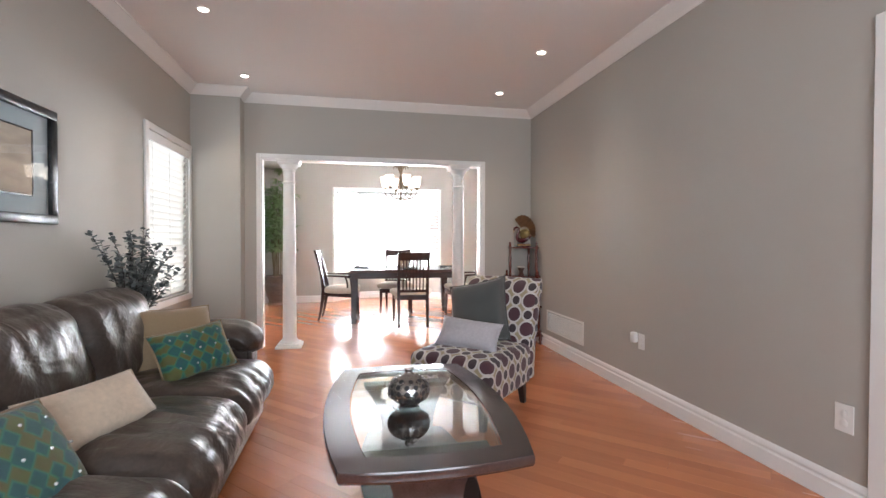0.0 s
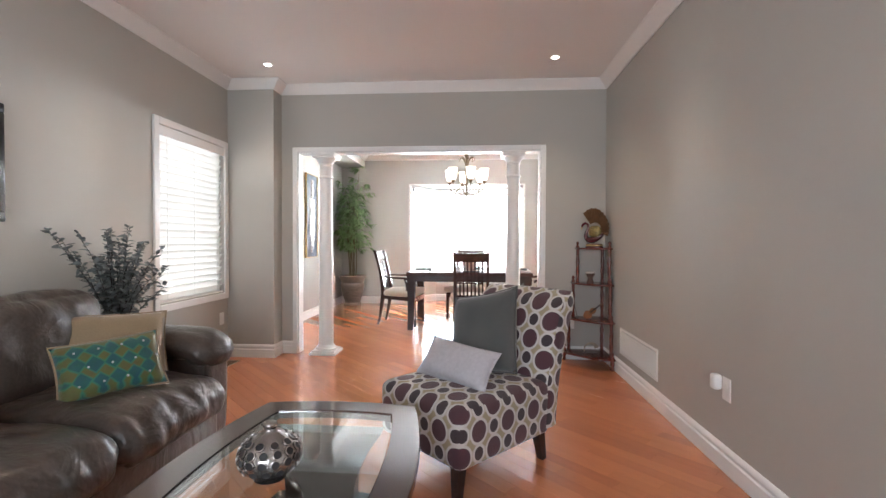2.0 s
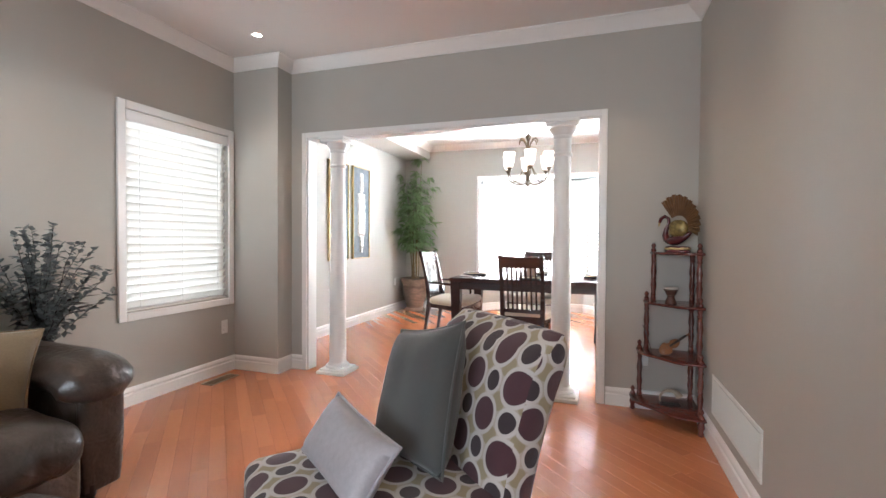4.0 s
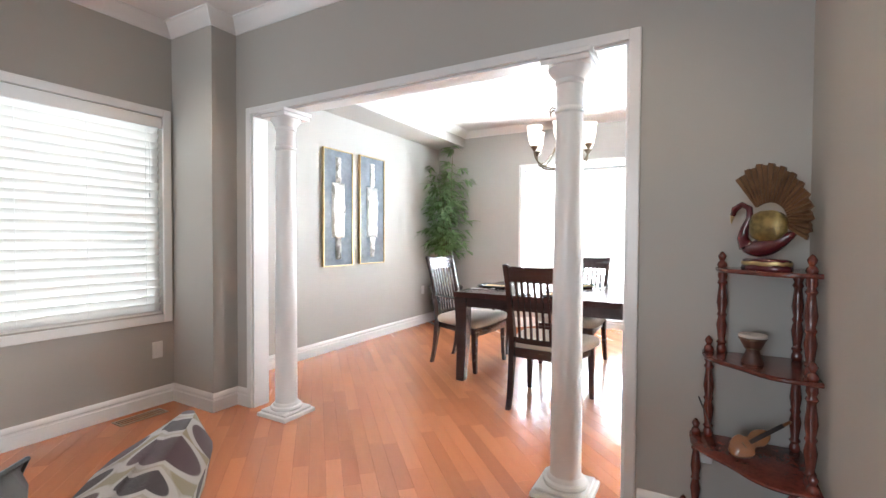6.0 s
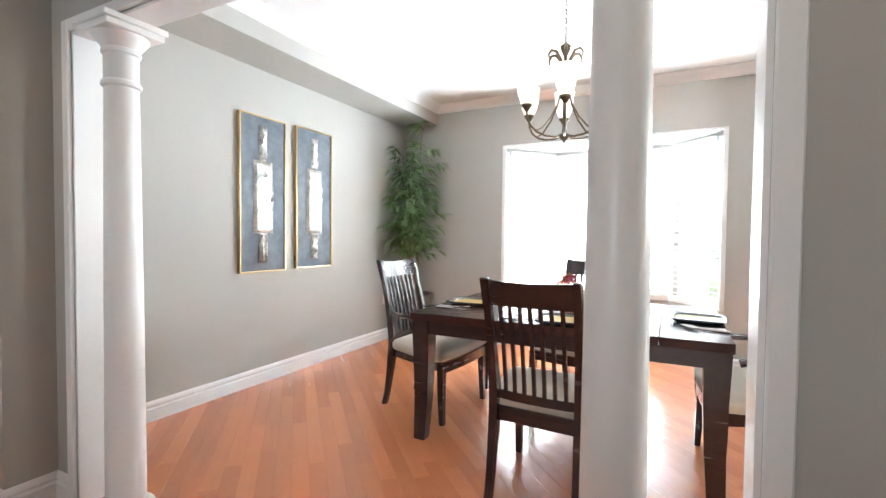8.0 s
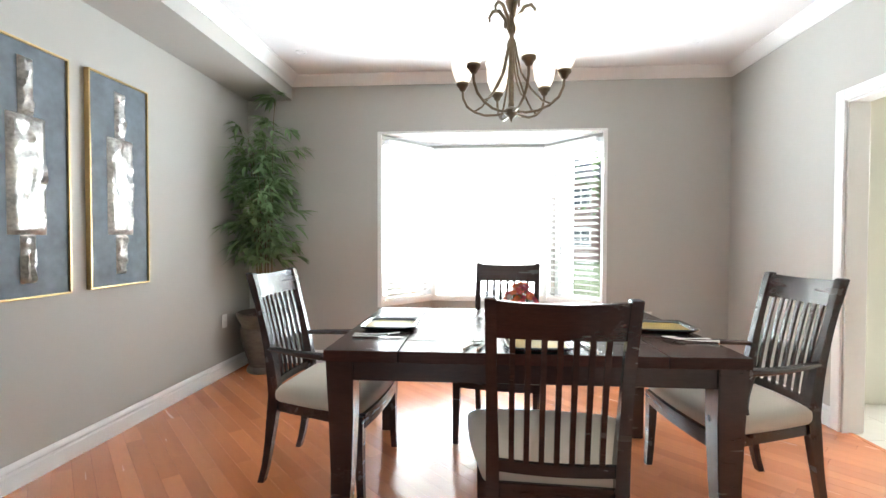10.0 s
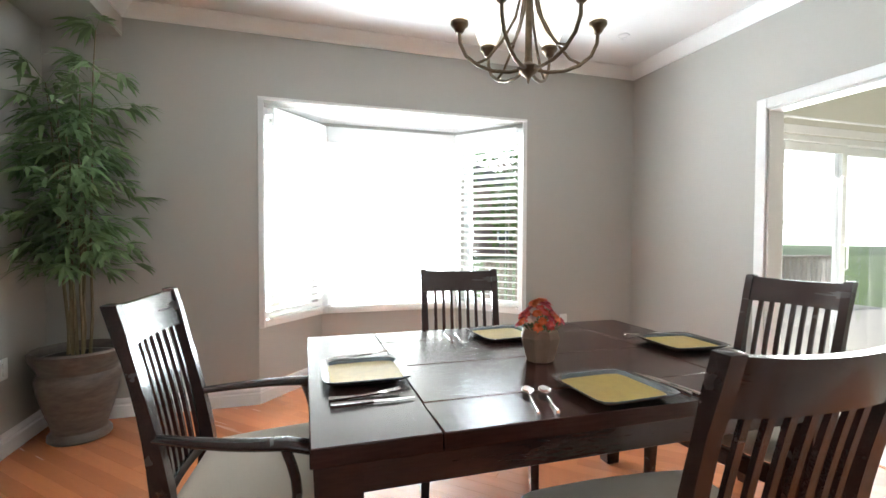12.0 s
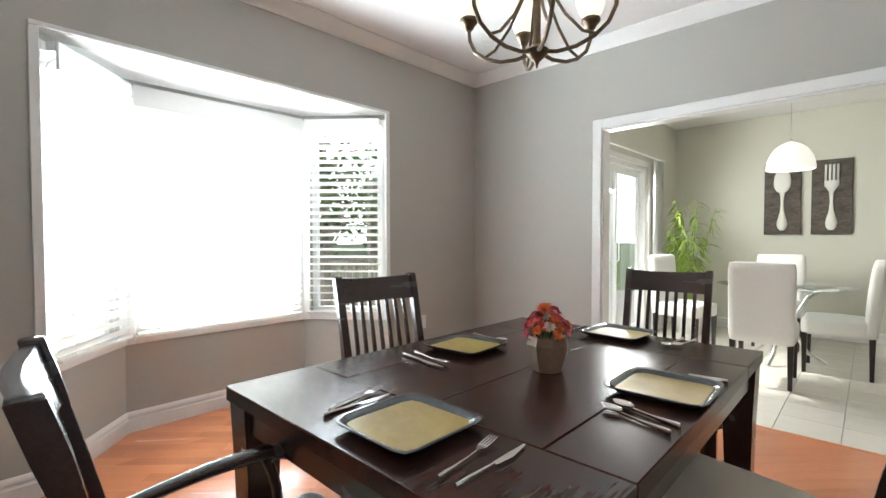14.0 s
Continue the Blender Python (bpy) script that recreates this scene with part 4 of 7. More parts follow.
# ---- dining chairs: seat towards +y, origin between the feet ----
def dining_chair(m, arms, label):
    root = thing("dining_armchair" if arms else "dining_chair", m, label, "chair", "chairs round the dining table")
    fw, rw = (0.300 if arms else 0.265), 0.195
    def post(t):
        """Side line of the back: height 0 to 1.03."""
        z = 1.03 * t
        y = -0.30 + 0.075 * min(1, z / 0.44) ** 0.7 if z < 0.44 else -0.225 - 0.125 * ((z - 0.44) / 0.60) ** 1.45
        return y, z
    for s in (-1, 1):
        bm = bmesh.new()
        rings = []
        for k in range(15):
            t = k / 14
            y, z = post(t)
            x = s * (rw + 0.012 * max(0, (t - 0.45)))
            w = 0.017 + 0.004 * math.exp(-((t - 0.43) / 0.2) ** 2)
            d = 0.015 + 0.012 * math.exp(-((t - 0.43) / 0.22) ** 2) + (0.004 if t > 0.9 else 0)
            rings.append([(x - w, y - d, z), (x + w, y - d, z), (x + w, y + d, z), (x - w, y + d, z)])
        for q, e in ((0.85, 0.003), (0.55, 0.005)):
            rings.append([(x - w * q, y - d * q, z + e), (x + w * q, y - d * q, z + e), (x + w * q, y + d * q, z + e), (x - w * q, y + d * q, z + e)])
        loft(bm, rings)
        part("rear_leg", bm, M_ESPRESSO, root, smooth=40)
        bm = bmesh.new()
        rings = []
        for t in (0, 0.25, 0.6, 1.0):
            z = 0.395 * t
            q = 0.0155 + 0.0075 * t
            x, y = s * (fw - 0.022 + 0.006 * (1 - t)), 0.235 + 0.012 * (1 - t) ** 2
            rings.append([(x - q, y - q, z), (x + q, y - q, z), (x + q, y + q, z), (x - q, y + q, z)])
        loft(bm, rings)
        part("front_leg", bm, M_ESPRESSO, root, smooth=40)
        bm = bmesh.new()
        loft(bm, [[(s * rw - 0.011, -0.205, 0.36), (s * rw + 0.011, -0.205, 0.36), (s * rw + 0.011, -0.205, 0.425), (s * rw - 0.011, -0.205, 0.425)],
                  [(s * (fw - 0.022) - 0.011, 0.22, 0.34), (s * (fw - 0.022) + 0.011, 0.22, 0.34), (s * (fw - 0.022) + 0.011, 0.22, 0.405), (s * (fw - 0.022) - 0.011, 0.22, 0.405)]])
        part("side_rail", bm, M_ESPRESSO, root)
    bm = bmesh.new()
    rings = []
    for k in range(9):
        x = -fw + 0.03 + (2 * fw - 0.06) * k / 8
        y = 0.245 + 0.02 * (1 - (x / fw) ** 2)
        rings.append([(x, y - 0.012, 0.335), (x, y + 0.012, 0.335), (x, y + 0.012, 0.40), (x, y - 0.012, 0.40)])
    loft(bm, rings)
    part("front_rail", bm, M_ESPRESSO, root, smooth=40)
    part("rear_rail", boxed(-rw + 0.019, rw - 0.019, -0.236, -0.212, 0.365, 0.435, 0.003), M_ESPRESSO, root)
    # padded seat, wider in front
    bm = soft_box(0.25, 0.245, 0.04, 0.036, 14, (0, 0, 0.014))
    for v in bm.verts:
        f = (v.co.y + 0.245) / 0.49
        v.co.x *= ((rw + 0.03) + (fw - rw + 0.015) * f) / 0.25 * (1 + 0.05 * math.sin(math.pi * f))
        v.co.y += 0.022 * (1 - (v.co.x / 0.3) ** 2) * f
    part("seat", bm, M_BEIGE, root, "beige padded seat", at=pose(0, 0.022, 0.445), smooth=80)
    # curved top rail
    bm = bmesh.new()
    rings = []
    for k in range(13):
        u = -1 + k / 6
        x = u * (rw - 0.004)
        c = -0.022 * (1 - u * u)
        y0, z0 = post(0.885)
        y1, z1 = post(0.996)
        rise = -0.007 * (1 - u * u)
        rings.append([(x, y0 + c - 0.011, z0), (x, y0 + c + 0.011, z0), (x, y1 + c + 0.012, z1 + rise), (x, y1 + c - 0.012, z1 + rise)])
    loft(bm, rings)
    part("top_rail", bm, M_ESPRESSO, root, smooth=50)
    # lower rail of the back
    bm = bmesh.new()
    rings = []
    for k in range(9):
        u = -1 + k / 4
        x = u * (rw - 0.012)
        c = -0.016 * (1 - u * u)
        y0, z0 = post(0.475)
        rings.append([(x, y0 + c - 0.009, z0 - 0.018), (x, y0 + c + 0.009, z0 - 0.018), (x, y0 + c + 0.009, z0 + 0.018), (x, y0 + c - 0.009, z0 + 0.018)])
    loft(bm, rings)
    part("lower_rail", bm, M_ESPRESSO, root, smooth=50)
    for i in range(7):
        u = (-1 + 2 * (i + 1) / 8)
        bm = bmesh.new()
        rings = []
        for k in range(9):
            t = 0.485 + (0.90 - 0.485) * k / 8
            y, z = post(t)
            c = -0.017 * (1 - u * u)
            x = u * (rw - 0.012)
            rings.append([(x - 0.0085, y + c - 0.006, z), (x + 0.0085, y + c - 0.006, z), (x + 0.0085, y + c + 0.006, z), (x - 0.0085, y + c + 0.006, z)])
        loft(bm, rings)
        part("spindle", bm, M_ESPRESSO, root, smooth=40)
    if arms:
        for s in (-1, 1):
            bm = bmesh.new()
            pts, rad = [], []
            y0, _ = post(0.655)
            for k in range(13):
                t = k / 12
                y = y0 + (0.17 - y0) * t
                x = s * (rw + 0.055 * math.sin(math.pi * min(1, t * 0.75)) + 0.035 * t)
                z = 0.665 - 0.012 * t - 0.02 * max(0, t - 0.85) * 6
                pts.append((x, y, z))
                rad.append(0.012 + 0.007 * t)
            tube(bm, pts, rad, 10, 1.5)
            part("armrest", bm, M_ESPRESSO, root, smooth=60)
            bm = bmesh.new()
            e = pts[-3]
            pp = []
            for k in range(7):
                t = k / 6
                pp.append((e[0] + (s * (fw - 0.022) - e[0]) * (1 - t), 0.10 + (e[1] - 0.10) * t ** 0.8 + 0.03 * math.sin(math.pi * t), 0.39 + (0.64 - 0.39) * t))
            tube(bm, pp, 0.014, 8)
            part("arm_post", bm, M_ESPRESSO, root, smooth=60)
    return root


dining_chair(pose(1.385, 7.005, 0, 0, 0, -3), False, "espresso slat-back dining chair, beige seat, facing the bay window")
dining_chair(pose(1.292, 8.205, 0, 0, 0, 171), False, "espresso slat-back dining chair, beige seat, before the bay window")
dining_chair(pose(2.325, 7.582, 0, 0, 0, 96.5), True, "espresso slat-back dining armchair, beige seat, near the kitchen opening")
dining_chair(pose(0.385, 7.675, 0, 0, 0, -95), True, "espresso slat-back dining armchair, beige seat, near the art wall")


# ---- place settings ----
M_RIM = material("dark_glazed_rim", (0.055, 0.065, 0.068), 0.22, vary=0.3, scale=50, coat=0.5)
M_YELLOW = material("mustard_glaze", (0.43, 0.31, 0.075), 0.42, vary=0.14, scale=35, coat=0.15, bump=0.05)


def dinner_plate(x, y, turn, rim_only=False):
    root = thing("square_plate", pose(x, y, TH, 0, 0, turn), "square mustard-glazed plate with a dark raised rim on the dining table", "plate", "plates on the dining table")
    def sq(h, z, p=0.16, n=40):
        out = []
        for k in range(n):
            a = 2 * math.pi * k / n
            c, s = math.cos(a), math.sin(a)
            r = h / (abs(c) ** 9 + abs(s) ** 9) ** (1 / 9)
            out.append((r * c, r * s, z))
        return out
    bm = bmesh.new()
    loft(bm, [sq(0.085, 0.0), sq(0.10, 0.002), sq(0.134, 0.021), sq(0.137, 0.025), sq(0.134, 0.0265), sq(0.116, 0.0175), sq(0.110, 0.010), sq(0.05, 0.007)])
    part("rim", bm, M_RIM, root, "dark glazed rim and foot", smooth=60)
    bm = bmesh.new()
    loft(bm, [sq(0.107, 0.0078), sq(0.1125, 0.0132), sq(0.110, 0.0138), sq(0.098, 0.0112), sq(0.03, 0.0102)])
    part("well", bm, M_YELLOW, root, "mustard glazed centre", smooth=60)


dinner_plate(0.697, 7.595, 0)
dinner_plate(1.378, 7.235, 2)
dinner_plate(1.375, 8.00, 4)
dinner_plate(2.03, 7.64, -4)


def cutlery(kind, x, y, turn, scale=1.0):
    m = pose(x, y, TH + 0.0045, 0, 0, turn)
    root = thing(kind, m, "polished steel table %s lying on the dining table" % kind, kind, "cutlery on the dining table")
    L = 0.20 * scale
    bm = bmesh.new()
    pts = [(0, -L / 2 + L * k / 10, 0.0015 + 0.006 * max(0, k / 10 - 0.45) ** 1.5) for k in range(11)]
    if kind == "knife":
        tube(bm, pts[:6], [0.008, 0.0085, 0.0078, 0.007, 0.006, 0.005], 8, 0.45)
        part("handle", bm, M_CHROME, root)
        bm = bmesh.new()
        y0 = pts[5][1]
        loft(bm, [[(-0.006, y0, 0.0005), (0.006, y0, 0.0005), (0.006, y0, 0.003), (-0.006, y0, 0.003)], [(-0.007, y0 + 0.05, 0.0005), (0.010, y0 + 0.05, 0.001), (0.010, y0 + 0.05, 0.002), (-0.007, y0 + 0.05, 0.003)], [(-0.007, L / 2, 0.0005), (-0.002, L / 2, 0.0008), (-0.002, L / 2, 0.0014), (-0.007, L / 2, 0.002)]])
        part("blade", bm, M_CHROME, root)
    else:
        tube(bm, pts[:8], [0.0095, 0.0085, 0.0065, 0.005, 0.0038, 0.0034, 0.0034, 0.0036], 8, 0.45)
        part("handle", bm, M_CHROME, root)
        y0 = pts[7][1]
        bm = bmesh.new()
        if kind == "spoon":
            n = 10
            bowl = []
            for i in range(7):
                t = i / 6
                yy = y0 - 0.003 + 0.062 * t
                w = 0.0195 * math.sin(math.pi * (0.06 + 0.92 * t)) ** 0.6
                bowl.append([(w * math.cos(math.pi + math.pi * k / n), yy, 0.0085 + 0.007 * math.sin(math.pi + math.pi * k / n) * math.sin(math.pi * min(1, t + 0.05)) ** 0.7) for k in range(n + 1)] + [(w * 0.93 * math.cos(-math.pi * k / n), yy, 0.0096 + 0.0068 * math.sin(math.pi + math.pi * (n - k) / n) * math.sin(math.pi * min(1, t + 0.05)) ** 0.7) for k in range(n + 1)])
            loft(bm, bowl)
            part("bowl", bm, M_CHROME, root, smooth=80)
        else:
            loft(bm, [[(-0.0036, y0 - 0.002, 0.003), (0.0036, y0 - 0.002, 0.003), (0.0036, y0 - 0.002, 0.006), (-0.0036, y0 - 0.002, 0.006)], [(-0.011, y0 + 0.016, 0.003), (0.011, y0 + 0.016, 0.003), (0.011, y0 + 0.016, 0.005), (-0.011, y0 + 0.016, 0.005)], [(-0.012, y0 + 0.026, 0.004), (0.012, y0 + 0.026, 0.004), (0.012, y0 + 0.026, 0.006), (-0.012, y0 + 0.026, 0.006)]])
            for k in range(4):
                xx = -0.0098 + 0.00653 * k
                tube(bm, [(xx, y0 + 0.024, 0.005), (xx, y0 + 0.045, 0.0065), (xx * 0.95, y0 + 0.066, 0.0095)], [0.0019, 0.0018, 0.0009], 6)
            part("tines", bm, M_CHROME, root, smooth=60)


cutlery("fork", 0.672, 7.390, -83)
cutlery("knife", 0.690, 7.335, -90, 1.15)
cutlery("fork", 0.715, 7.832, -78)
cutlery("knife", 0.70, 7.795, -90, 1.1)
cutlery("spoon", 1.108, 7.222, -18)
cutlery("spoon", 1.158, 7.212, -17, 0.95)
cutlery("knife", 1.566, 7.245, 0, 1.15)
cutlery("knife", 1.585, 7.225, 2, 1.1)
cutlery("fork", 1.160, 7.985, 172)
cutlery("knife", 1.115, 7.985, 175, 1.15)
cutlery("spoon", 1.58, 8.03, 176)
cutlery("spoon", 2.04, 7.405, 84)
cutlery("spoon", 2.06, 7.365, 80, 0.95)
cutlery("fork", 2.02, 7.845, 88)


# ---- flowers ----
M_VASE = material("brown_stoneware", (0.30, 0.20, 0.145), 0.5, vary=0.2, scale=40, bump=0.15)
M_PETAL = [material("crimson_petal", (0.40, 0.018, 0.045), 0.6, vary=0.3, scale=60), material("orange_petal", (0.72, 0.135, 0.035), 0.6, vary=0.3, scale=60), material("coral_petal", (0.62, 0.07, 0.06), 0.6, vary=0.3, scale=60), material("blush_filler", (0.62, 0.42, 0.38), 0.7, vary=0.2, scale=60)]


def flower_vase():
    root = thing("flower_vase", pose(1.342, 7.60, TH) @ Matrix.Scale(1.16, 4), "small brown vase of red and orange flowers on the table", "vase")
    bm = bmesh.new()
    lathe(bm, [(0.040, 0.0), (0.044, 0.004), (0.058, 0.050), (0.063, 0.078), (0.057, 0.099), (0.053, 0.103), (0.047, 0.097)], 8)
    part("pot", bm, M_VASE, root, "faceted brown stoneware pot", smooth=10)
    rnd = random.Random(5)
    heads = []
    for k in range(44):
        a = k * 2.399
        r = math.sqrt((k + 0.5) / 44) * 0.074
        z = 0.188 - (r / 0.074) ** 2 * 0.068 + rnd.uniform(-0.008, 0.008)
        heads.append(Vector((r * math.cos(a), r * math.sin(a), z)))
    for k, h in enumerate(heads):
        d = Vector((h.x, h.y, 0.055)).normalized()
        base = h - d * 0.012
        q = d.to_track_quat("Z", "Y").to_matrix().to_4x4()
        bm = bmesh.new()
        size = rnd.uniform(0.015, 0.022)
        mat = M_PETAL[rnd.choices([0, 1, 2, 3], [8, 2, 4, 1])[0]]
        if k in (1, 3, 4):
            mat, size = M_PETAL[1], 0.028
        for layer, (count, tilt, ln) in enumerate(((9, 62, 1.0), (8, 40, 0.85), (6, 18, 0.65))):
            for p in range(count):
                az = 2 * math.pi * (p + 0.5 * layer) / count + rnd.uniform(-0.15, 0.15)
                t = radians(tilt + rnd.uniform(-8, 8))
                R = Matrix.Rotation(az, 4, "Z") @ Matrix.Rotation(t, 4, "X")
                L, w = size * ln, size * 0.30
                vs = [R @ Vector(c) for c in ((-w * 0.4, 0, 0), (w * 0.4, 0, 0), (w, 0.003, L * 0.6), (0.0, -0.002, L), (-w, 0.003, L * 0.6))]
                f = [bm.verts.new(v) for v in vs]
                bm.faces.new(f)
        part("flower", bm, mat, root, at=Matrix.Translation(base) @ q, smooth=60)
    bm = bmesh.new()
    for h in heads:
        tube(bm, [(h.x * 0.25, h.y * 0.25, 0.07), tuple(h - Vector((0, 0, 0.014)))], 0.0014, 5)
    part("stems", bm, material("flower_stem", (0.06, 0.12, 0.03), 0.6), root)


flower_vase()


# ---- chandelier ----
def chandelier():
    root = thing("chandelier", pose(1.294, 7.617, 0), "bronze chandelier with upturned frosted glass shades hanging from the ceiling", "chandelier")
    zb = 1.775
    bm = bmesh.new()
    lathe(bm, [(0.065, CH - 0.002), (0.065, CH - 0.012), (0.045, CH - 0.03), (0.012, CH - 0.045)], 24)
    part("ceiling_canopy", bm, M_BRONZE, root)
    bm = bmesh.new()
    n = 9
    for k in range(n):
        z = CH - 0.045 - k * 0.027
        c = []
        for i in range(13):
            a = 2 * math.pi * i / 12
            x, zz = 0.0085 * math.cos(a), 0.018 * math.sin(a)
            c.append((x if k % 2 else 0, 0 if k % 2 else x, z - 0.016 + zz))
        tube(bm, c, 0.0022, 6)
    part("chain", bm, M_BRONZE, root)
    bm = bmesh.new()
    lathe(bm, [(0.002, zb), (0.006, zb + 0.015), (0.010, zb + 0.022), (0.022, zb + 0.032), (0.036, zb + 0.046), (0.042, zb + 0.056), (0.030, zb + 0.066), (0.016, zb + 0.075), (0.013, zb + 0.10), (0.012, zb + 0.30), (0.014, zb + 0.33), (0.022, zb + 0.345), (0.026, zb + 0.375), (0.020, zb + 0.395), (0.012, zb + 0.41), (0.010, zb + 0.53), (0.018, zb + 0.545), (0.030, zb + 0.575), (0.034, zb + 0.59), (0.022, zb + 0.60), (0.006, zb + 0.615), (0.004, CH - 0.28)], 20)
    part("stem", bm, M_BRONZE, root)
    for k in range(6):
        a = 2 * math.pi * (k + 0.717) / 6
        c, s = math.cos(a), math.sin(a)
        bm = bmesh.new()
        pts = []
        for r, z in ((0.02, 0.052), (0.07, 0.042), (0.13, 0.046), (0.185, 0.066), (0.228, 0.10), (0.249, 0.145), (0.252, 0.185)):
            pts.append((r * c, r * s, zb + z))
        tube(bm, pts, 0.0068, 8)
        part("arm", bm, M_BRONZE, root, smooth=60)
        bm = bmesh.new()
        pts = [(r * c, r * s, zb + z) for r, z in ((0.016, 0.39), (0.026, 0.33), (0.048, 0.24), (0.095, 0.155), (0.15, 0.09), (0.19, 0.072))]
        tube(bm, pts, 0.0052, 7)
        part("scroll", bm, M_BRONZE, root, smooth=60)
        bm = bmesh.new()
        pts = [(r * c, r * s, zb + z) for r, z in ((0.010, 0.43), (0.030, 0.505), (0.062, 0.552), (0.095, 0.556), (0.114, 0.530), (0.110, 0.505))]
        tube(bm, pts, [0.006, 0.009, 0.0105, 0.010, 0.008, 0.005], 7)
        part("leaf_scroll", bm, M_BRONZE, root, smooth=60)
        bm = bmesh.new()
        lathe(bm, [(0.010, 0.18), (0.016, 0.186), (0.022, 0.200), (0.030, 0.206), (0.033, 0.212), (0.032, 0.222), (0.020, 0.224)], 16, (0.252 * c, 0.252 * s, zb))
        cup = part("candle_cup", bm, M_BRONZE, root, smooth=60)
        bm = bmesh.new()
        lathe(bm, [(0.028, 0.225), (0.040, 0.245), (0.052, 0.28), (0.057, 0.32), (0.057, 0.355), (0.066, 0.385), (0.064, 0.386), (0.054, 0.355), (0.054, 0.32), (0.049, 0.28), (0.036, 0.245), (0.024, 0.232)], 24, (0.252 * c, 0.252 * s, zb), caps=False)
        part("glass_shade", bm, M_SHADE, cup, "lit frosted glass bell shade", smooth=60)


chandelier()


# ---- wall art ----
def art_paint():
    m = material("slate_blue_canvas", (0.115, 0.135, 0.155), 0.55, bump=0.25, scale=18, vary=0.35, big=5)
    return m


M_SLATE = art_paint()


def relief_panel(y0, y1, z0, z1):
    w, h = y1 - y0, z1 - z0
    root = thing("wall_art", Matrix(((0, -1, 0, DL + 0.002), (1, 0, 0, y0), (0, 0, 1, z0), (0, 0, 0, 1))), "tall gold-framed slate art panel with crumpled silver relief", "wall art", "pair of framed art panels")
    f, d = 0.011, 0.032
    for a, b, c, e in ((0, w, 0, f), (0, w, h - f, h), (0, f, f, h - f), (w - f, w, f, h - f)):
        part("frame", boxed(a, b, -d, 0, c, e, 0.002), M_GOLD, root)
    part("canvas", boxed(f, w - f, -0.020, -0.004, f, h - f), M_SLATE, root, "slate blue brushed canvas")
    rnd = random.Random(int(y0 * 100))
    for cx, hw, za, zb_ in ((0.5, 0.085, 0.715, 0.94), (0.5, 0.215, 0.25, 0.715), (0.5, 0.085, 0.06, 0.25)):
        bm = bmesh.new()
        nx, nz = (10, 26) if hw > 0.1 else (6, 18)
        g = []
        for j in range(nz + 1):
            row = []
            for i in range(nx + 1):
                x = w * cx + w * hw * (-1 + 2 * i / nx)
                z = h * (za + (zb_ - za) * j / nz)
                edge = i in (0, nx) or j in (0, nz)
                q = Vector((x * 26, z * 9, y0))
                dep = 0.0 if edge else 0.006 + 0.026 * abs(noise.noise(q)) + 0.026 * abs(noise.noise(q * 2.3))
                row.append(bm.verts.new((x, -0.0205 - dep, z)))
            g.append(row)
        for j in range(nz):
            for i in range(nx):
                bm.faces.new((g[j][i], g[j][i + 1], g[j + 1][i + 1], g[j + 1][i]))
        part("silver_relief", bm, M_SILVER, root, "crumpled silver leaf strip", smooth=60)


relief_panel(7.185, 7.645, 0.905, 2.155)
relief_panel(7.765, 8.228, 0.91, 2.165)


# ---- potted bamboo ----
def leaf_material(name, color, vary=0.35):
    m = material(name, color, 0.5, vary=vary, scale=12, randomize=0.0)
    nt = m.node_tree
    b = nt.nodes["Principled BSDF"]
    geo = nt.nodes.new("ShaderNodeNewGeometry")
    rm = [n for n in nt.nodes if n.type == "MAP_RANGE"][0]
    mr = nt.nodes.new("ShaderNodeMath")
    mr.operation = "MULTIPLY_ADD"
    mr.inputs[1].default_value, mr.inputs[2].default_value = 0.8, 0.6
    nt.links.new(geo.outputs["Random Per Island"], mr.inputs[0])
    nt.links.new(mr.outputs[0], rm.inputs[0])
    tr = nt.nodes.new("ShaderNodeBsdfTranslucent")
    tr.inputs["Color"].default_value = (*[min(1, c * 1.6) for c in color], 1)
    mx = nt.nodes.new("ShaderNodeMixShader")
    mx.inputs[0].default_value = 0.35
    nt.links.new(b.outputs[0], mx.inputs[1])
    nt.links.new(tr.outputs[0], mx.inputs[2])
    nt.links.new(mx.outputs[0], nt.nodes["Material Output"].inputs[0])
    return m


M_LEAF = leaf_material("bamboo_leaf", (0.18, 0.26, 0.125), 0.5)
M_LEAF2 = leaf_material("palm_leaf", (0.26, 0.36, 0.06), 0.4)


def blade(bm, base, d, L, w, droop, rnd):
    """One narrow folded leaf."""
    d = d.normalized()
    side = d.cross(Vector((0, 0, 1)))
    side = side.normalized() if side.length > 1e-3 else Vector((1, 0, 0))
    side = (side + Vector((rnd.uniform(-.4, .4), rnd.uniform(-.4, .4), rnd.uniform(-.5, .5)))).normalized()
    up = side.cross(d)
    rows = []
    for t, k in ((0, 0.15), (0.3, 1.0), (0.65, 0.75), (1.0, 0.02)):
        c = base + d * (L * t) - Vector((0, 0, droop * L * t * t))
        rows.append((bm.verts.new(c - side * w * k), bm.verts.new(c - up * w * k * 0.25), bm.verts.new(c + side * w * k)))
    for a, b in zip(rows, rows[1:]):
        bm.faces.new((a[0], a[1], b[1], b[0]))
        bm.faces.new((a[1], a[2], b[2], b[1]))


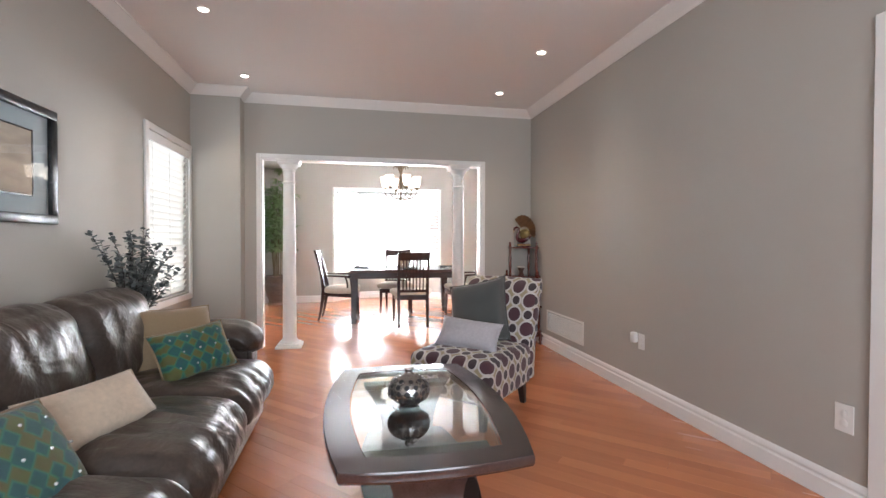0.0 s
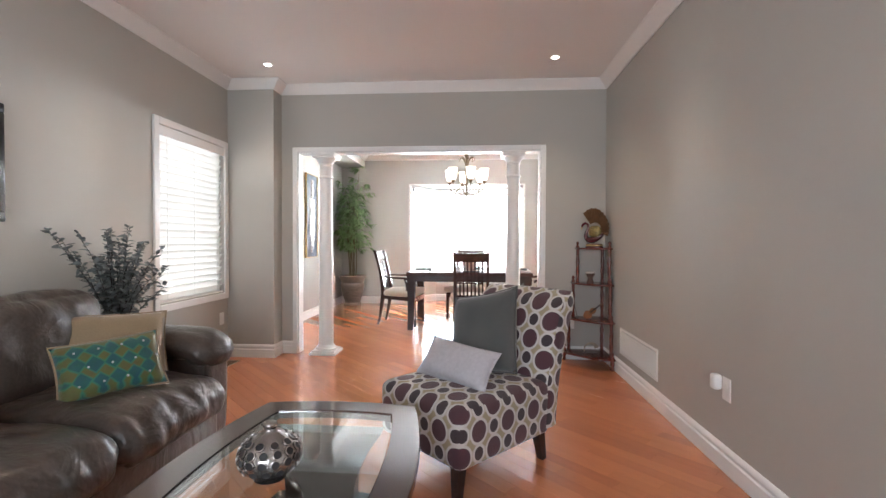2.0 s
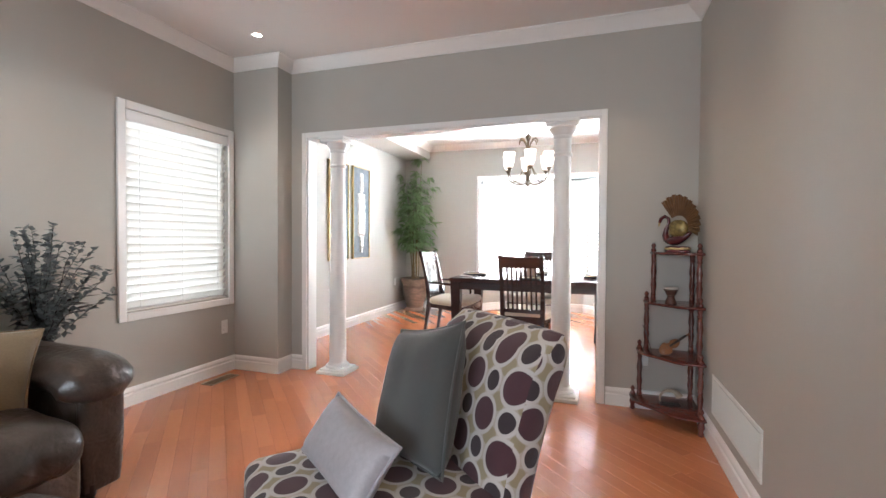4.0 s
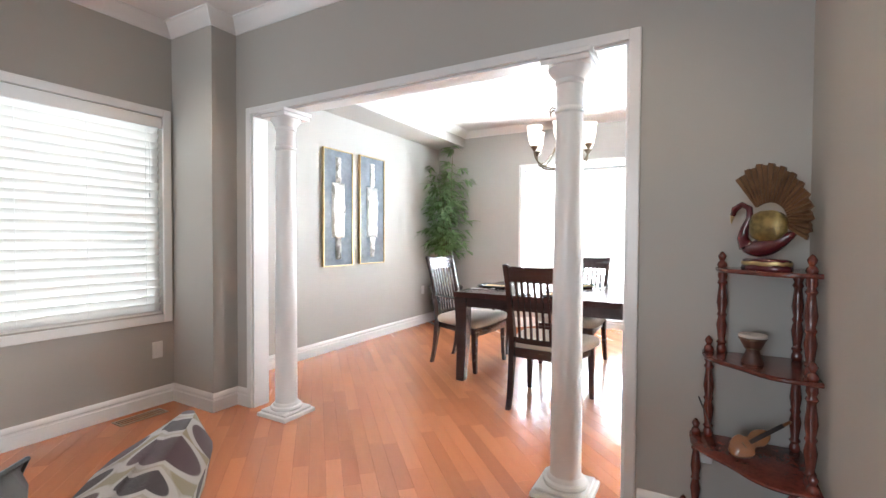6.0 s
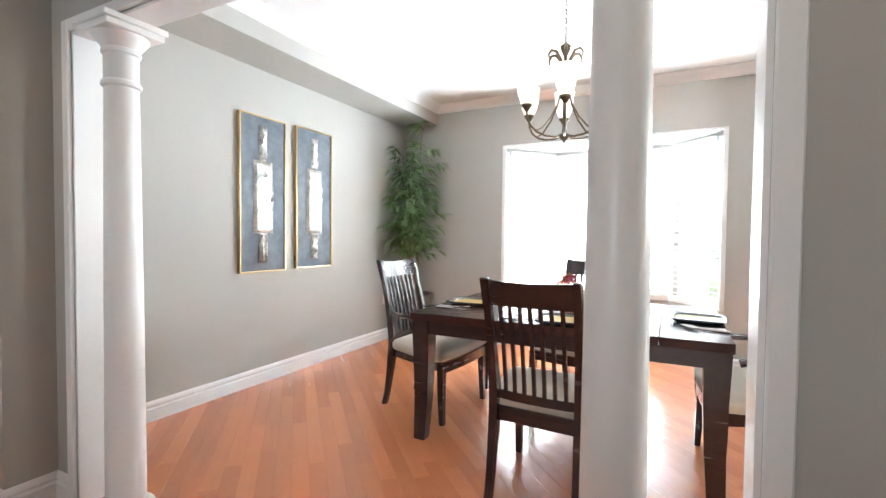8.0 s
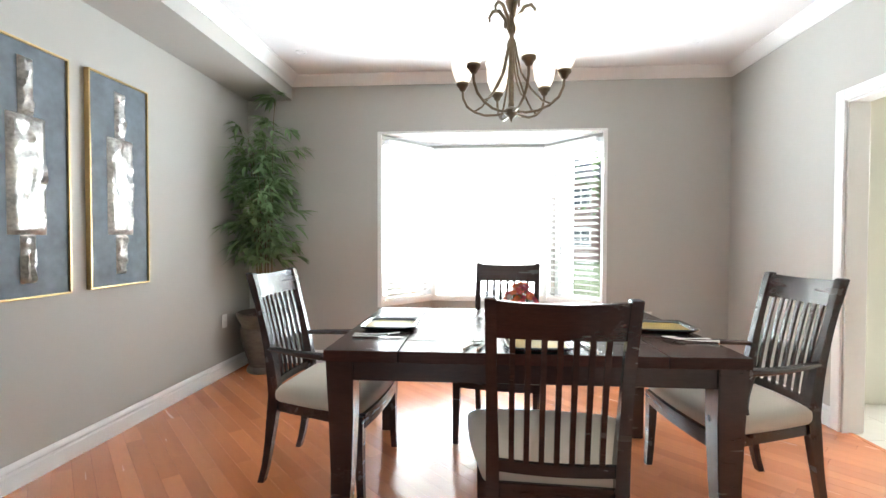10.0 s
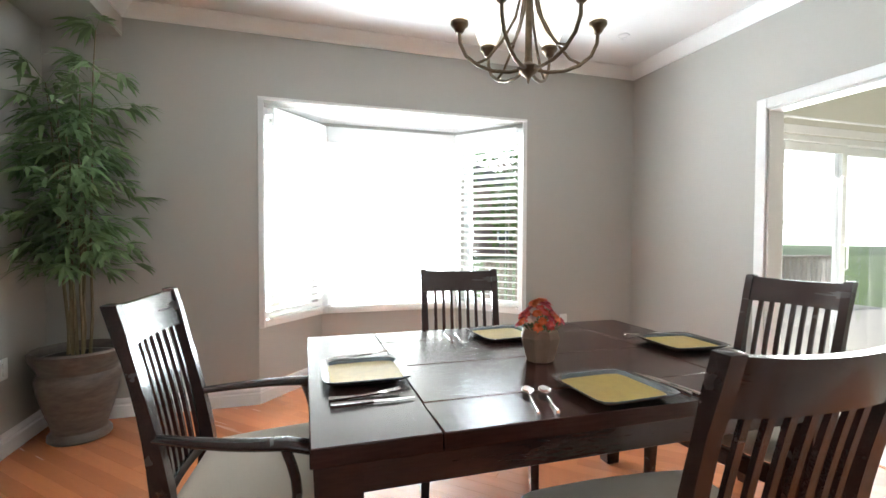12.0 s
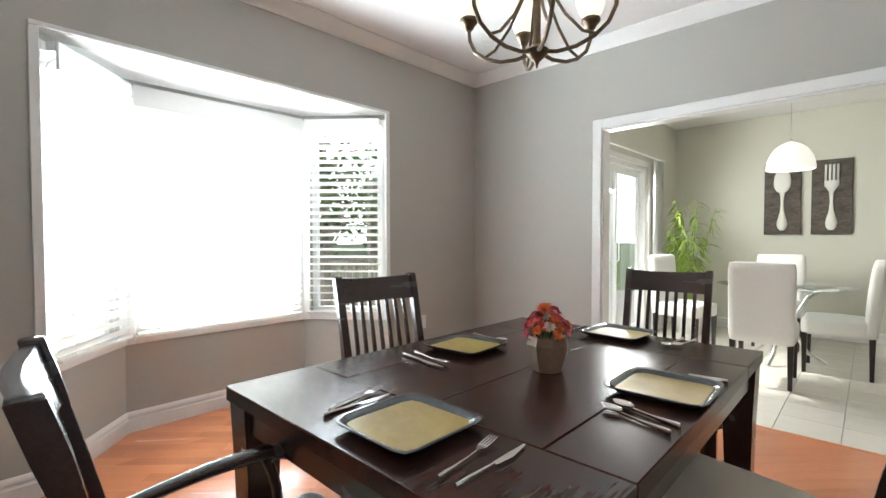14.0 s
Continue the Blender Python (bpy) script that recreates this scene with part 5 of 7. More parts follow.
def bamboo():
    root = thing("potted_bamboo", pose(-0.80, 9.355, 0), "tall bamboo tree in a weathered clay urn in the corner", "plant")
    bm = bmesh.new()
    prof = [(0.150, 0.0), (0.160, 0.010), (0.158, 0.035), (0.140, 0.055), (0.142, 0.085), (0.172, 0.18), (0.202, 0.30), (0.214, 0.37), (0.206, 0.395), (0.196, 0.41), (0.200, 0.43), (0.222, 0.465), (0.238, 0.505), (0.243, 0.53), (0.230, 0.542), (0.218, 0.53), (0.212, 0.49)]
    lathe(bm, prof, 36)
    part("urn", bm, M_POT, root, "weathered brown clay urn", smooth=40)
    bm = bmesh.new()
    lathe(bm, [(0.212, 0.485), (0.15, 0.498), (0.06, 0.505)], 24)
    part("soil", bm, M_SOIL, root, smooth=60)
    rnd = random.Random(21)
    tops = []
    for k in range(9):
        a = 2 * math.pi * k / 9 + rnd.uniform(-.3, .3)
        r = rnd.uniform(0.02, 0.085)
        top = (2.42, 1.70, 2.0, 1.85, 2.1, 1.65, 1.95, 1.80, 2.05)[k]
        lean = Vector((math.cos(a) * 0.06 + 0.01, math.sin(a) * 0.06 - 0.05, 0)) * rnd.uniform(0.5, 1.3)
        p0 = Vector((r * math.cos(a), r * math.sin(a), 0.49))
        pts = [p0 + lean * t + Vector((0, 0, (top - 0.49) * t)) + Vector((rnd.uniform(-.008, .008), rnd.uniform(-.008, .008), 0)) for t in [i / 8 for i in range(9)]]
        bm = bmesh.new()
        tube(bm, pts, [0.0095 - 0.0008 * i for i in range(9)], 8)
        for i in range(1, 9):
            lathe(bm, [(0.0095 - 0.0008 * i, -0.003), (0.0115 - 0.0008 * i, 0), (0.0095 - 0.0008 * i, 0.003)], 8, tuple(pts[i]))
        part("cane", bm, M_CANE, root, smooth=50)
        tops.append(pts)
    bm = bmesh.new()

    def kept(v):
        """Leaves bend away from the two walls and the bulkhead."""
        return Vector((max(-0.262, v.x), min(0.242, v.y), min(2.50, v.z)))

    for pts in tops:
        for i in range(1, 9):
            p = pts[i]
            if p.z < 0.95:
                continue
            full = 1.0 if p.z < 1.95 else max(0.22, 1.0 - (p.z - 1.95) * 1.5)
            for b in range(4):
                a = rnd.uniform(0, 2 * math.pi)
                reach = rnd.uniform(0.08, 0.31) * full
                tip = kept(p + Vector((math.cos(a) * reach, math.sin(a) * reach, rnd.uniform(0.0, 0.17))))
                tube(bm, [tuple(p), tuple((p + tip) / 2 + Vector((0, 0, 0.02))), tuple(tip)], 0.0015, 4)
                for spray in range(2):
                    o = p.lerp(tip, rnd.uniform(0.75, 1.0) if spray else rnd.uniform(0.4, 0.7))
                    for q in range(rnd.randint(4, 6)):
                        ang = a + rnd.uniform(-1.3, 1.3)
                        d = Vector((math.cos(ang), math.sin(ang), rnd.uniform(-0.45, 0.35)))
                        L = rnd.uniform(0.09, 0.16)
                        end = kept(o + d.normalized() * L)
                        d = end - o
                        if d.length < 0.04:
                            d = Vector((0.5, -0.8, -0.2))
                        blade(bm, o, d, L, rnd.uniform(0.010, 0.016), rnd.uniform(0.15, 0.6), rnd)
    part("foliage", bm, M_LEAF, root, "narrow green bamboo leaves", smooth=60)


bamboo()

# ---- living room: wall things ----
def framed_picture():
    y0, y1, z0, z1 = 2.57, 3.47, 1.255, 1.865
    w, h = y1 - y0, z1 - z0
    root = thing("framed_picture", Matrix(((0, -1, 0, LW + 0.002), (1, 0, 0, y0), (0, 0, 1, z0), (0, 0, 0, 1))), "black-framed picture with a pale blue mat on the wall", "picture")
    f = 0.05
    for a, b, c, e in ((0, w, 0, f), (0, w, h - f, h), (0, f, f, h - f), (w - f, w, f, h - f)):
        part("frame", boxed(a, b, -0.035, 0, c, e, 0.006, 2), M_BLACKFRAME, root)
    part("mat_board", boxed(f, w - f, -0.010, -0.004, f, h - f), material("pale_blue_mat", (0.34, 0.39, 0.41), 0.8, vary=0.04), root, "pale blue mat board")
    g = 0.17
    for a, b, c, e in ((g, w - g, g * 0.8, g * 0.8 + 0.008), (g, w - g, h - g * 0.8 - 0.008, h - g * 0.8), (g, g + 0.008, g * 0.8 + 0.008, h - g * 0.8 - 0.008), (w - g - 0.008, w - g, g * 0.8 + 0.008, h - g * 0.8 - 0.008)):
        part("fillet", boxed(a, b, -0.016, -0.010, c, e), M_BLACKFRAME, root)
    part("print", boxed(g + 0.008, w - g - 0.008, -0.013, -0.010, g * 0.8 + 0.008, h - g * 0.8 - 0.008), material("faded_landscape_print", (0.42, 0.33, 0.24), 0.7, vary=0.45, scale=5, big=3, stretch=(1, 1, 3)), root, "faded sepia landscape print")
    pn = part("glazing", boxed(f, w - f, -0.022, -0.020, f, h - f), M_GLASS, root, "picture glass")
    pn.visible_shadow = False


framed_picture()


def outlet(name, m, label, w=0.072, h=0.117, kind="outlet"):
    root = thing(name, m, label, kind)
    part("cover_plate", boxed(-w / 2, w / 2, -0.006, 0, -h / 2, h / 2, 0.002), M_PLATE, root)
    for dz in (-0.022, 0.022):
        bm = bmesh.new()
        lathe(bm, [(0.017, 0), (0.017, 0.002), (0.014, 0.003)], 16)
        part("socket", bm, M_PLATE, root, at=pose(0, -0.006, dz, 90, 0, 0))
    return root


FACE_E = lambda y, z: Matrix(((0, 1, 0, RW), (-1, 0, 0, y), (0, 0, 1, z), (0, 0, 0, 1)))
FACE_W = lambda x, y, z: Matrix(((0, -1, 0, x), (1, 0, 0, y), (0, 0, 1, z), (0, 0, 0, 1)))
outlet("wall_outlet", FACE_W(LW, 5.526, 0.40), "white electrical outlet on the greige wall")
_o = outlet("wall_outlet", FACE_E(3.66, 0.417), "white outlet with a plug-in freshener")
part("plug_in_freshener", soft_box(0.026, 0.022, 0.04, 0.014, 6), M_PLATE, _o, "cream plug-in freshener", at=pose(-0.055, -0.028, 0.025))
outlet("blank_wall_plate", FACE_E(2.229, 0.391), "white wall plate low on the wall", 0.08, 0.125)
outlet("wall_outlet", FACE_W(DL, 9.171, 0.479), "white electrical outlet behind the bamboo")
outlet("wall_outlet", pose(2.69, DB, 0.482), "white electrical outlet on the window wall")
outlet("wall_outlet", pose(2.36, LB, 0.36), "white electrical outlet behind the corner shelf")


def return_vent():
    root = thing("return_air_vent", FACE_E(5.34, 0.187), "white louvred return air grille above the baseboard", "vent")
    w, h = 0.815, 0.225
    for a, b, c, e in ((0, w, 0, 0.02), (0, w, h - 0.02, h), (0, 0.02, 0.02, h - 0.02), (w - 0.02, w, 0.02, h - 0.02)):
        part("grille_frame", boxed(a, b, -0.008, 0, c, e, 0.002), M_PLATE, root)
    part("backing", boxed(0.02, w - 0.02, -0.0015, 0, 0.02, h - 0.02), material("grille_backing", (0.45, 0.44, 0.42), 0.7), root)
    first = None
    for k in range(14):
        at = pose(w / 2, -0.005, 0.03 + k * 0.0125, 40, 0, 0)
        if first is None:
            first = part("slat", boxed(-w / 2 + 0.02, w / 2 - 0.02, -0.005, 0.005, -0.0006, 0.0006), M_PLATE, root, at=at)
        else:
            share(first, root, at, "slat")


return_vent()


def floor_vent():
    root = thing("floor_register", pose(-0.905, 5.34, 0.001), "tan floor register by the baseboard", "vent")
    m = material("tan_metal", (0.30, 0.20, 0.12), 0.45, metal=0.3)
    for a, b, c, e in ((-0.06, 0.06, -0.15, -0.135), (-0.06, 0.06, 0.135, 0.15), (-0.06, -0.045, -0.135, 0.135), (0.045, 0.06, -0.135, 0.135)):
        part("register_frame", boxed(a, b, c, e, 0, 0.005, 0.001), m, root)
    for k in range(14):
        y = -0.125 + k * 0.0192
        part("slat", boxed(-0.045, 0.045, y - 0.004, y + 0.004, 0.0, 0.004), m, root)


floor_vent()


def pot_light(x, y, on=True):
    root = thing("recessed_light", pose(x, y, CH), "small lit recessed ceiling light" if on else "small unlit recessed ceiling light", "ceiling light", "recessed ceiling lights")
    bm = bmesh.new()
    lathe(bm, [(0.045, 0.0), (0.045, -0.004), (0.034, -0.006), (0.030, -0.002), (0.030, 0.0)], 24, caps=False)
    part("trim_ring", bm, M_TRIM, root, smooth=40)
    bm = bmesh.new()
    lathe(bm, [(0.030, -0.0015), (0.015, -0.003)], 20)
    part("lamp", bm, M_BULB if on else M_PLATE, root, "glowing lamp face" if on else "")
    if on:
        d = bpy.data.lights.new("pot_light_beam", "SPOT")
        d.energy, d.spot_size, d.spot_blend, d.shadow_soft_size, d.color = 12, radians(95), 0.8, 0.03, (1.0, 0.80, 0.58)
        ob = new("pot_light_beam", d)
        ob.matrix_world = Matrix.Translation((x, y, CH - 0.012))


for x, y in ((-0.445, 5.245), (2.09, 5.24), (-0.432, 3.985), (2.10, 4.18)):
    pot_light(x, y)
for x, y in ((-0.318, 9.025), (2.82, 9.03)):
    pot_light(x, y, False)


# ---- corner shelf ----
SHELF_Z = (0.105, 0.43, 0.77, 1.105)
SHELF_R = (0.405, 0.365, 0.325, 0.285)


def corner_shelf():
    root = thing("corner_shelf", pose(RW - 0.012, LB - 0.012, 0), "mahogany corner etagere with four shelves on turned posts", "shelf")
    def turned(h, r=0.017):
        p = [(r * 0.7, 0), (r, 0.006)]
        for t, k in ((0.06, 1.0), (0.10, 0.72), (0.13, 1.08), (0.16, 0.72), (0.22, 0.85), (0.34, 1.12), (0.44, 0.78), (0.47, 1.05), (0.50, 0.78), (0.62, 1.12), (0.76, 0.85), (0.83, 0.72), (0.86, 1.08), (0.90, 0.72), (0.94, 1.0), (1.0, 0.9)):
            p.append((r * k, h * t))
        return p
    for i, (z, r) in enumerate(zip(SHELF_Z, SHELF_R)):
        n = 18
        out = [(0, 0), (-r, 0), (-r, -0.05)]
        for k in range(n + 1):
            a = radians(180 + 8 + 74 * k / n)
            rr = r * (1.0 + 0.035 * math.sin(math.pi * k / n * 3))
            out.append((rr * math.cos(a), rr * math.sin(a)))
        out += [(-0.05, -r), (0, -r)]
        bm = bmesh.new()
        loft(bm, [[(x * 0.985, y * 0.985, z - 0.016) for x, y in out], [(x, y, z - 0.010) for x, y in out], [(x, y, z - 0.003) for x, y in out], [(x * 0.985, y * 0.985, z) for x, y in out]])
        part("shelf_board", bm, M_MAHOG, root, smooth=30)
        for px, py in ((-r + 0.022, -0.026), (-0.026, -r + 0.022)):
            top = SHELF_Z[i + 1] - 0.016 if i < 3 else z + 0.0
            if i < 3:
                r2 = SHELF_R[i + 1]
                qx, qy = (-r2 + 0.024, -0.026) if px < -0.1 else (-0.026, -r2 + 0.024)
                bm = bmesh.new()
                lathe(bm, turned(top - z), 16, (0, 0, 0))
                part("post", bm, M_MAHOG, root, at=pose(qx, qy, z), smooth=50)
            bm = bmesh.new()
            lathe(bm, [(0.014, 0), (0.018, 0.008), (0.015, 0.018), (0.008, 0.026), (0.012, 0.034), (0.015, 0.044), (0.008, 0.056), (0.002, 0.062)], 14)
            part("finial", bm, M_MAHOG, root, at=pose(px, py, z), smooth=60)
            if i == 0:
                bm = bmesh.new()
                lathe(bm, [(0.012, 0), (0.019, 0.01), (0.012, 0.03), (0.020, 0.055), (0.016, z - 0.016)], 14)
                part("foot", bm, M_MAHOG, root, at=pose(px, py, 0), smooth=60)
    for i in range(3):
        bm = bmesh.new()
        lathe(bm, turned(SHELF_Z[i + 1] - 0.016 - SHELF_Z[i]), 12)
        part("post", bm, M_MAHOG, root, at=pose(-0.024, -0.024, SHELF_Z[i]), smooth=50)


corner_shelf()
SX, SY = RW - 0.012, LB - 0.012
M_FAN = material("gilded_feather_fan", (0.15, 0.078, 0.035), 0.5, metal=0.1, vary=0.5, scale=30, bump=0.4, big=10)
M_SWAN = material("oxblood_lacquer", (0.085, 0.012, 0.016), 0.2, vary=0.3, coat=0.5)


def swan():
    m = pose(SX - 0.135, SY - 0.145, SHELF_Z[3], 0, 0, -34)
    root = thing("swan_figurine", m, "oxblood swan figurine with a gilded fan tail on the top shelf", "figurine")
    bm = bmesh.new()
    lathe(bm, [(0.080, 0), (0.084, 0.006), (0.080, 0.014), (0.074, 0.018), (0.078, 0.026), (0.076, 0.036), (0.068, 0.040)], 32)
    for v in bm.verts:
        v.co.y *= 0.6
    part("base", bm, M_SWAN, root, smooth=50)
    bm = bmesh.new()
    lathe(bm, [(0.079, 0.017), (0.083, 0.024), (0.080, 0.031)], 32, caps=False)
    for v in bm.verts:
        v.co.y *= 0.6
        v.co.z += 0.002 * math.sin(math.atan2(v.co.y, v.co.x) * 22)
    part("gilt_band", bm, M_GOLD, root)
    bm = bmesh.new()
    rings = []
    for k in range(13):
        t = k / 12
        x = -0.075 + 0.165 * t
        r = 0.044 * math.sin(math.pi * (0.10 + 0.86 * t)) ** 0.7
        z = 0.075 + 0.055 * t ** 2.2
        rings.append([(x, 0.75 * r * math.cos(2 * math.pi * a / 16), z + r * 0.8 * math.sin(2 * math.pi * a / 16)) for a in range(16)])
    loft(bm, rings)
    part("body", bm, M_SWAN, root, smooth=80)
    bm = bmesh.new()
    pts = [(-0.066, 0, 0.08), (-0.082, 0, 0.115), (-0.075, 0, 0.15), (-0.058, 0, 0.185), (-0.060, 0, 0.222), (-0.085, 0, 0.238), (-0.112, 0, 0.222), (-0.120, 0, 0.198)]
    tube(bm, pts, [0.026, 0.019, 0.014, 0.012, 0.011, 0.0115, 0.0125, 0.009], 12)
    part("neck", bm, M_SWAN, root, smooth=80)
    bm = bmesh.new()
    tube(bm, [(-0.119, 0, 0.20), (-0.124, 0, 0.182), (-0.125, 0, 0.168)], [0.008, 0.005, 0.0015], 8)
    part("beak", bm, M_GOLD, root)
    bm = bmesh.new()
    n = 44
    cx, cz = 0.005, 0.180
    front, back = [], []
    for k in range(n + 1):
        a = radians(132 - 158 * k / n)
        ridge = 0.006 * (1 if k % 2 else -1)
        ro = 0.142 + 0.036 * math.exp(-((k / n - 0.12) / 0.35) ** 2) + (0.005 if k % 4 < 2 else -0.002)
        ri = 0.060
        c, s = math.cos(a), math.sin(a)
        front.append((bm.verts.new((cx + ri * c * 1.0, -0.006 + ridge * 0.4, cz + ri * s)), bm.verts.new((cx + ro * c * 0.92, -0.008 + ridge, cz + ro * s * 1.12))))
        back.append((bm.verts.new((cx + ri * c, 0.006 + ridge * 0.4, cz + ri * s)), bm.verts.new((cx + ro * c * 0.92, 0.004 + ridge, cz + ro * s * 1.12))))
    for k in range(n):
        bm.faces.new((front[k][0], front[k][1], front[k + 1][1], front[k + 1][0]))
        bm.faces.new((back[k][0], back[k + 1][0], back[k + 1][1], back[k][1]))
        bm.faces.new((front[k][1], back[k][1], back[k + 1][1], front[k + 1][1]))
        bm.faces.new((front[k][0], front[k + 1][0], back[k + 1][0], back[k][0]))
    for k in (0, n):
        bm.faces.new((front[k][0], back[k][0], back[k][1], front[k][1]))
    part("fan_tail", bm, M_FAN, root, "gilded pleated fan tail")
    bm = soft_box(0.060, 0.012, 0.056, 0.010, 10, (0, 0.02, 0))
    for v in bm.verts:
        r = math.hypot(v.co.x / 0.062, v.co.z / 0.058)
        if r > 1:
            v.co.x /= r
            v.co.z /= r
    part("wing_panel", bm, material("gold_leaf_panel", (0.22, 0.16, 0.055), 0.4, metal=0.4, vary=0.7, scale=45, bump=0.6, big=20), root, "mottled gold wing panel", at=pose(0.012, -0.016, 0.155), smooth=80)


swan()


def djembe():
    root = thing("miniature_drum", pose(SX - 0.17, SY - 0.155, SHELF_Z[2]), "miniature goblet drum with a pale skin on the shelf", "drum")
    bm = bmesh.new()
    lathe(bm, [(0.033, 0), (0.035, 0.004), (0.024, 0.035), (0.021, 0.048), (0.030, 0.062), (0.040, 0.085), (0.042, 0.098)], 20)
    part("shell", bm, material("carved_drum_wood", (0.10, 0.042, 0.028), 0.45, vary=0.5, scale=60), root, smooth=60)
    bm = bmesh.new()
    lathe(bm, [(0.043, 0.094), (0.045, 0.099), (0.044, 0.104), (0.038, 0.105)], 20)
    part("drum_skin", bm, material("pale_drum_skin", (0.60, 0.55, 0.50), 0.6), root, "pale stretched skin", smooth=60)
    for z, r in ((0.089, 0.0445), (0.056, 0.0275)):
        bm = bmesh.new()
        lathe(bm, [(r - 0.003, z - 0.003), (r, z - 0.002), (r, z + 0.002), (r - 0.003, z + 0.003)], 20)
        part("hoop", bm, M_BRONZE, root, "dull metal hoop")


djembe()
M_VIOLIN = material("varnished_violin", (0.24, 0.095, 0.030), 0.3, vary=0.35, scale=30, coat=0.4)


def violin():
    m = pose(SX - 0.175, SY - 0.175, SHELF_Z[1] + 0.058, 62, 0, 0) @ pose(0, 0, 0, 0, 0, -52)
    root = thing("miniature_violin", m, "miniature varnished violin propped on the shelf", "violin")
    out = []
    for k in range(48):
        a = 2 * math.pi * k / 48
        y = 0.075 * math.sin(a)
        w = 0.043 if y < 0 else 0.034
        x = w * math.cos(a) * (1 - 0.38 * math.exp(-((y - 0.008) / 0.017) ** 2))
        out.append((x, y))
    bm = bmesh.new()
    loft(bm, [[(x * 0.97, y * 0.97, -0.012) for x, y in out], [(x, y, -0.008) for x, y in out], [(x, y, 0.004) for x, y in out], [(x * 0.96, y * 0.96, 0.008) for x, y in out], [(x * 0.5, y * 0.5, 0.011) for x, y in out]])
    part("body", bm, M_VIOLIN, root, smooth=50)
    part("fingerboard", boxed(-0.007, 0.007, 0.0, 0.125, 0.011, 0.016, 0.001), M_CHAIRLEG, root)
    bm = bmesh.new()
    tube(bm, [(0, 0.06, 0.006), (0, 0.13, 0.008), (0, 0.15, 0.004), (0, 0.156, -0.006)], [0.006, 0.0055, 0.006, 0.004], 8)
    part("neck", bm, M_VIOLIN, root)
    part("bridge", boxed(-0.011, 0.011, -0.022, -0.020, 0.010, 0.020), M_CANE, root)


violin()


def bow_stick():
    bm = bmesh.new()
    tube(bm, [(0, 0, 0.004), (0.004, 0.0, 0.10), (0.0, 0.0, 0.20)], 0.0028, 6)
    root = thing("violin_bow", pose(SX - 0.275, SY - 0.10, SHELF_Z[1], 12, -18, 0), "thin dark miniature violin bow leaning on the post", "bow")
    part("stick", bm, M_CHAIRLEG, root)


bow_stick()


def cornet():
    root = thing("miniature_horn", pose(SX - 0.17, SY - 0.19, SHELF_Z[0] + 0.042), "miniature curled horn ornament on the bottom shelf", "ornament")
    bm = bmesh.new()
    pts, rad = [], []
    for k in range(16):
        a = radians(200 - 12 * k)
        pts.append((0.06 * math.cos(a), 0.012 * k / 15, 0.055 * math.sin(a)))
        rad.append(0.006 + 0.018 * (k / 15) ** 2.2)
    tube(bm, pts, rad, 12)
    part("horn", bm, material("ivory_horn", (0.40, 0.33, 0.25), 0.4, vary=0.5, scale=30), root, smooth=60)
    part("stand", boxed(-0.06, 0.06, -0.025, 0.035, -0.042, -0.030, 0.003), M_CHAIRLEG, root)
    bm = bmesh.new()
    tube(bm, [(-0.045, 0.002, -0.032), (-0.050, 0.002, 0.0)], 0.005, 6)
    part("support", bm, M_CHAIRLEG, root)


cornet()


